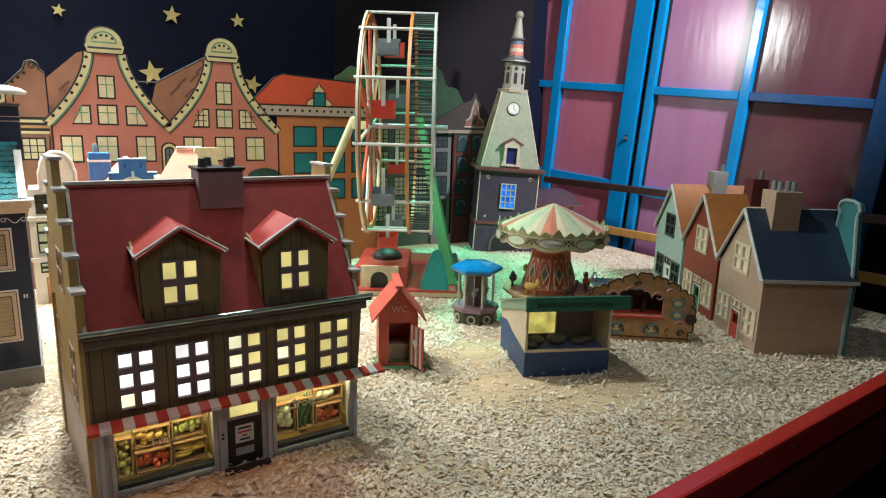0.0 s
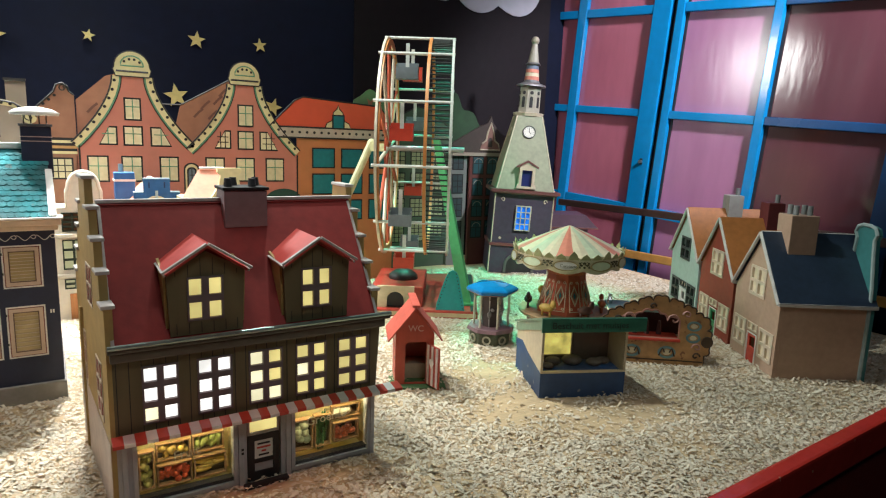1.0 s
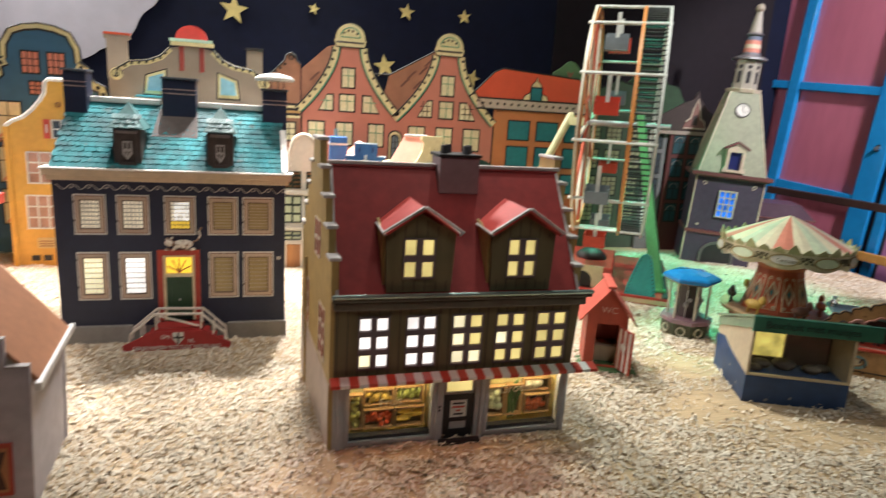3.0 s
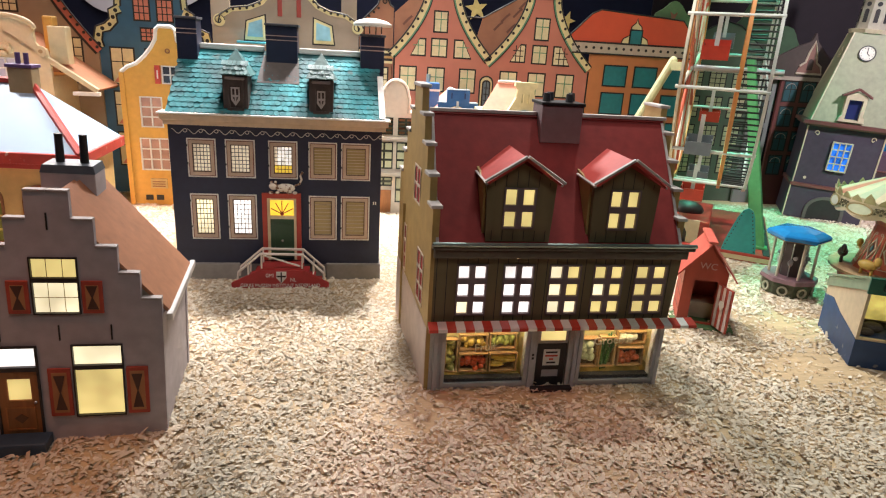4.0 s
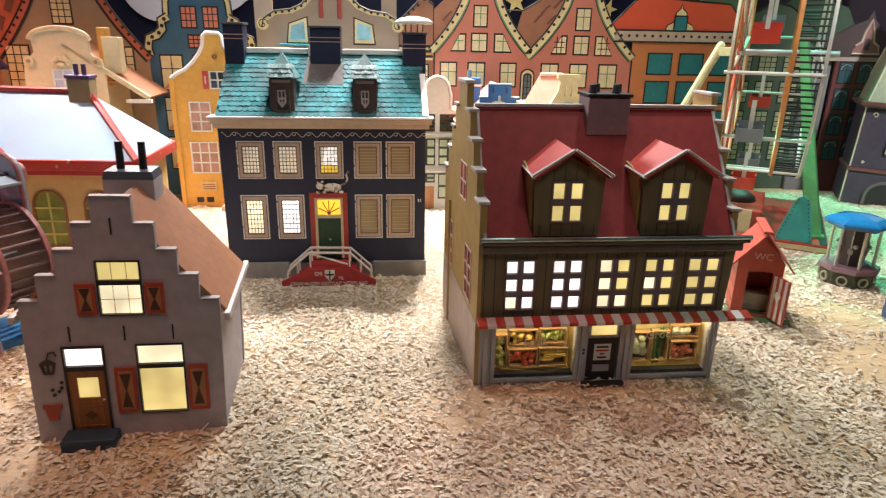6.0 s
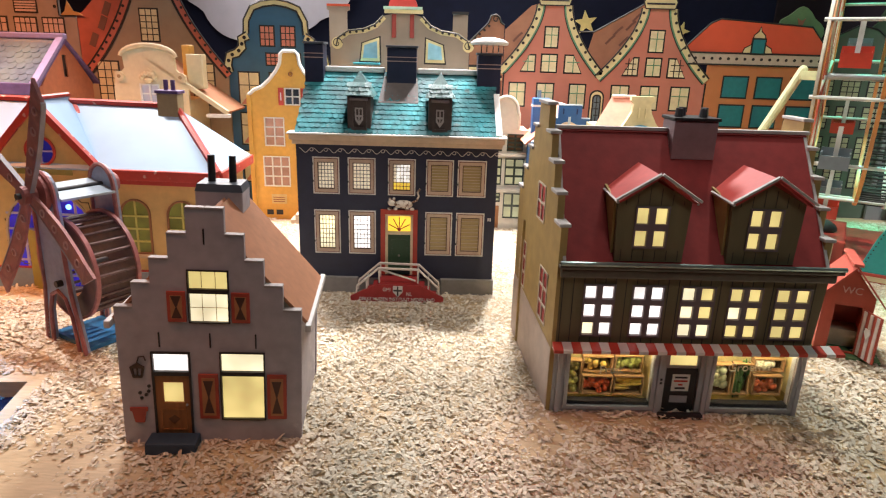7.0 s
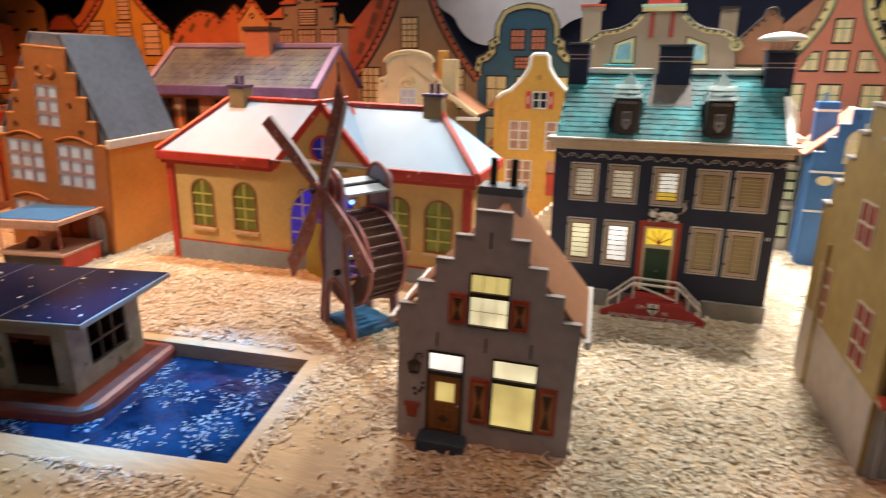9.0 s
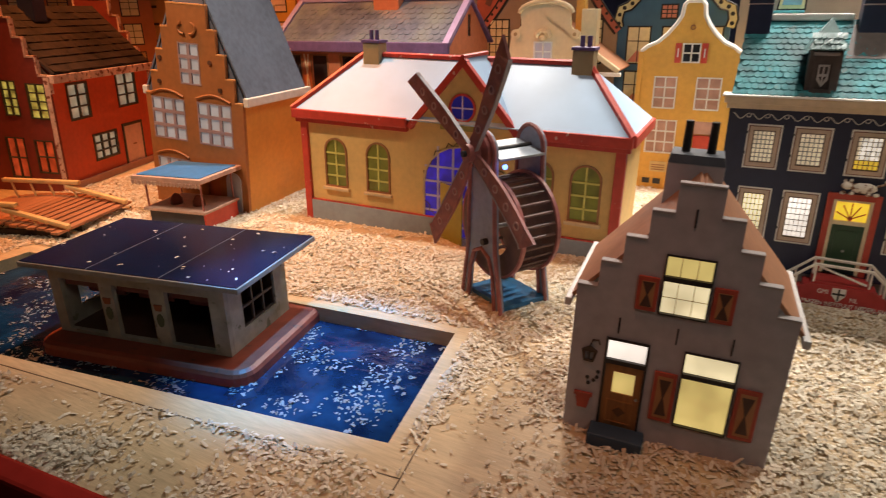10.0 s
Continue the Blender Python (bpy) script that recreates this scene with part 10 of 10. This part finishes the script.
for x0, x1, z in ((-1.652, -1.570, 0.786), (-1.836, -1.760, 0.794), (-1.905, -1.826, 0.742), (-1.768, -1.640, 0.902)):
    part("coping", slabbed(rect(x0, x1, z, z + 0.011), [], -0.006, 0.002), RUST, t, "rust red coping strip")
for x0, z, s in ((-1.826, 0.806, 0.052), (-1.888, 0.754, 0.052)):
    part("roof_wedge", slabbed([(x0, z), (x0 + s * 1.2, z), (x0 + s * 1.2, z + s * 0.75)], [], 0.002, 0.010), RUST, t)
for x, z in ((-1.665, 0.800), (-1.745, 0.800), (-1.600, 0.735), (-1.812, 0.752)):
    part("anchor", slabbed(disc(x, z, 0.006, 8), [], -0.002, -0.0003), INK, t)
part("clock", slabbed(disc(-1.704, 0.835, 0.026, 20), [], -0.004, -0.0003), coat("backdrop_cobalt", (0.03, 0.10, 0.20), 0.5), t, "round dark blue roundel")
inkline(t, disc(-1.704, 0.835, 0.027, 20), 0.0042, 0.002, True)
for x0, x1 in ((-1.869, -1.790), (-1.756, -1.679), (-1.650, -1.576)):
    painted_window(t, x0, x1, 0.644, 0.692, BARE, 4, 2)
    painted_window(t, x0, x1, 0.52, 0.60, BARE, 4, 3)
painted_window(t, -1.748, -1.670, 0.715, 0.770, BARE, 1, 6)
part("finial", slabbed([(-1.578, 0.706), (-1.496, 0.706), (-1.512, 0.716), (-1.530, 0.720), (-1.550, 0.756), (-1.562, 0.720)], [], -0.006, -0.0022), BOCHRE, t, "ochre pointed finial")

t = cutout("painted_peach_house", "flat painted peach gable board with studded rust band", 2.425)
PEACH = coat("backdrop_peach", (0.52, 0.30, 0.16), 0.6, 0.12, 0.1, 20)
board(t, [(-2.055, 0.0), (-1.902, 0.0), (-1.902, 0.728), (-1.976, 0.812), (-2.055, 0.735)], PEACH)
for s, low in ((-1, (-2.064, 0.728)), (1, (-1.894, 0.722))):
    rake = [(-1.976, 0.816), ((-1.976 + low[0]) / 2, (0.816 + low[1]) / 2 - 0.004), low]
    part("band", slabbed(ribbon(rake, 0.009, -0.009), [], -0.004, -0.0003), RUST, t, "rust red rake band")
    dots(t, rake, 0.030, 0.0055, 0.0042)
part("cap", slabbed(disc(-1.976, 0.822, 0.013, 14), [], -0.006, 0.002), RUST, t)
inkline(t, disc(-1.980, 0.752, 0.010, 14), 0.002, 0.0026, True)
painted_window(t, -2.02, -1.94, 0.60, 0.69, BARE, 3, 3)

t = cutout("painted_rust_house", "flat painted rust red roof board with scalloped edge", 2.44)
edge = [(-2.46, 0.60), (-2.44, 0.66), (-2.40, 0.715), (-2.34, 0.755), (-2.27, 0.780), (-2.20, 0.770), (-2.16, 0.740), (-2.12, 0.775), (-2.083, 0.802), (-2.050, 0.775)]
board(t, [(-2.46, 0.0), (-2.045, 0.0), (-2.045, 0.76)] + edge[::-1], RUST)
inkline(t, edge, 0.002, 0.003)
dots(t, [(x, z - 0.016) for x, z in edge], 0.034, 0.006, 0.002)
for x0 in (-2.38, -2.26, -2.14):
    painted_window(t, x0, x0 + 0.066, 0.52, 0.62, BARE, 3, 3)
for x, z in ((-2.40, 0.64), (-2.33, 0.69), (-2.24, 0.71)):
    part("brush_stroke", slabbed(ribbon([(x, z), (x + 0.03, z + 0.035)], 0.010), [], -0.0016, -0.0003), coat("umber_stroke", (0, 0, 0)), t)

t = cutout("painted_yellow_gable", "flat painted ochre yellow bell gable board with barred windows", 2.43)
YG = coat("backdrop_mustard", (0.48, 0.27, 0.07), 0.6, 0.12, 0.1, 20)
gable_face(t, -2.712, 0.272, 1.02, 0.690, YG, True, coat("backdrop_rust_band", (0.42, 0.12, 0.08), 0.6), INK, 0.034, 0.06)
for x0, x1, z0, z1 in ((-2.908, -2.827, 0.641, 0.738), (-2.743, -2.657, 0.636, 0.728), (-2.584, -2.498, 0.590, 0.722), (-2.720, -2.655, 0.748, 0.840), (-2.908, -2.827, 0.44, 0.56), (-2.743, -2.657, 0.44, 0.56), (-2.584, -2.498, 0.42, 0.54)):
    painted_window(t, x0, x1, z0, z1, BARE, 1, 5)
part("side_roof", slabbed([(-3.02, 0.66), (-2.90, 0.66), (-2.80, 0.95), (-2.86, 0.90), (-2.97, 0.78), (-3.02, 0.75)], [], 0.013, 0.018), RUST, t, "rust red painted roof")

t = cutout("painted_maroon_house", "flat painted maroon house board with black outlines", 2.435)
board(t, [(-3.19, 0.0), (-2.99, 0.0), (-2.99, 0.71), (-3.02, 0.74), (-3.06, 0.775), (-3.12, 0.775), (-3.16, 0.745), (-3.19, 0.71)], coat("backdrop_maroon", (0.30, 0.06, 0.035), 0.6, 0.15, 0.1, 20))
inkline(t, [(-2.99, 0.71), (-3.02, 0.74), (-3.06, 0.775), (-3.12, 0.775), (-3.16, 0.745), (-3.19, 0.71)], 0.002, 0.004)
inkline(t, [(-3.19, 0.70), (-2.99, 0.70)], 0.002, 0.006)
t = cutout("painted_bronze_house", "flat painted brown house board with dark bars", 2.43)
board(t, [(-3.62, 0.0), (-3.20, 0.0), (-3.20, 0.80), (-3.30, 0.88), (-3.52, 0.88), (-3.62, 0.80)], coat("backdrop_bronze", (0.34, 0.18, 0.07), 0.6, 0.15, 0.1, 20))
for x0 in (-3.56, -3.44, -3.31):
    for k in range(6):
        part("bar", slabbed(rect(x0, x0 + 0.055, 0.36 + 0.085 * k, 0.372 + 0.085 * k), [], -0.0016, -0.0003), INK, t)
WEST = pose(-3.42, 2.44, 0, 0, 0, 66)
t = thing("painted_corner_house", WEST @ Matrix.Translation((-1.5, 0, 0)), "flat painted orange street board at the end", "backdrop board", "painted backdrop houses")
board(t, [(0, 0.0), (1.5, 0.0), (1.5, 0.72), (1.2, 0.80), (1.05, 0.70), (0.8, 0.86), (0.62, 0.70), (0.3, 0.80), (0, 0.70)], coat("backdrop_burnt_orange", (0.36, 0.12, 0.04), 0.6, 0.15, 0.1, 20))
for i in range(9):
    for j in range(4):
        x, z = 0.06 + i * 0.16, 0.16 + j * 0.14
        painted_window(t, x, x + 0.08, z, z + 0.095, BPALE if (i + j) % 3 else BOCHRE, 2, 3)
t = thing("yellow_red_facade", pose(-2.62, 2.12, 0, 0, 0, 15), "small yellow and red toy house front behind the red house", "house")
part("front_wall", slabbed([(0, 0), (0.16, 0), (0.16, 0.53), (0.13, 0.56), (0.10, 0.60), (0.06, 0.60), (0.03, 0.56), (0, 0.53)], [arch(0.05, 0.11, 0.40, 0.52, 8)], 0, 0.02), coat("red_toy_front", (0.42, 0.05, 0.03), 0.5), t)
part("panel", slabbed(arch(0.05, 0.11, 0.40, 0.52, 8), [], 0.008, 0.012), CREAM, t)
part("post", boxed(0.175, 0.205, 0.0, 0.03, 0, 0.66, 0.002), OAK, t)

# ---------------------------------------------------------------- stars and clouds on the night wall
STAR = coat("pale_gold_star", (0.62, 0.52, 0.20), 0.5, 0.12)
CLOUD = coat("grey_white_cloud", (0.42, 0.42, 0.48), 0.6, 0.1, 0.1, 12)


def star(x, z, r, turn=0.0, y=2.842):
    pts = [((r if k % 2 == 0 else r * 0.42) * math.sin(math.pi * k / 5 + turn), (r if k % 2 == 0 else r * 0.42) * math.cos(math.pi * k / 5 + turn)) for k in range(10)]
    ob = part("star", slabbed(pts, [], 0, 0.008), STAR)
    ob.matrix_world = Matrix.Translation((x, y, z))
    tagged(ob, "flat pale gold star on the night wall", "star", "stars on the night wall")


SK = 2.842 / 2.75
for x, z, r, a in ((0.494, 0.973, 0.036, 0.1), (0.747, 0.977, 0.030, -0.1), (0.112, 0.950, 0.024, 0.2), (-0.198, 0.917, 0.058, 0.1), (0.41, 0.748, 0.050, -0.15), (0.80, 0.725, 0.040, 0.3), (0.95, 1.30, 0.045, 0.1), (-0.35, 1.25, 0.05, 0.0), (-1.9, 1.0, 0.05, 0.0), (0.3, 1.35, 0.035, 0.2)):
    star(0.005 + (x - 0.005) * SK, 0.60 + (z - 0.60) * SK, r, a)


def cloud(cx, cz, lobes, y=2.844):
    """A flat cloud board: the outer edge of overlapping round lobes."""
    pts = []
    for k in range(72):
        a = 2 * math.pi * k / 72
        d = Vector((math.cos(a), math.sin(a)))
        best = 0
        for lx, lz, r in lobes:
            b = lx * d.x + lz * d.y
            disc_ = b * b - (lx * lx + lz * lz) + r * r
            if disc_ > 0:
                best = max(best, b + math.sqrt(disc_))
        pts.append((best * d.x, best * d.y))
    ob = part("cloud", slabbed(pts, [], 0, 0.006), CLOUD)
    ob.matrix_world = Matrix.Translation((cx, y, cz))
    tagged(ob, "flat grey white cloud board on the night wall", "cloud", "clouds on the night wall")


cloud(-0.93, 0.95, [(0, 0, 0.24), (-0.24, -0.02, 0.17), (0.22, -0.06, 0.15), (0.30, 0.08, 0.17), (-0.12, -0.14, 0.17), (0.10, -0.10, 0.17), (0.0, 0.12, 0.2)])
cloud(1.90, 1.44, [(0, 0, 0.17), (-0.22, 0.0, 0.14), (0.24, 0.0, 0.16), (0.0, 0.1, 0.2)], 2.840)
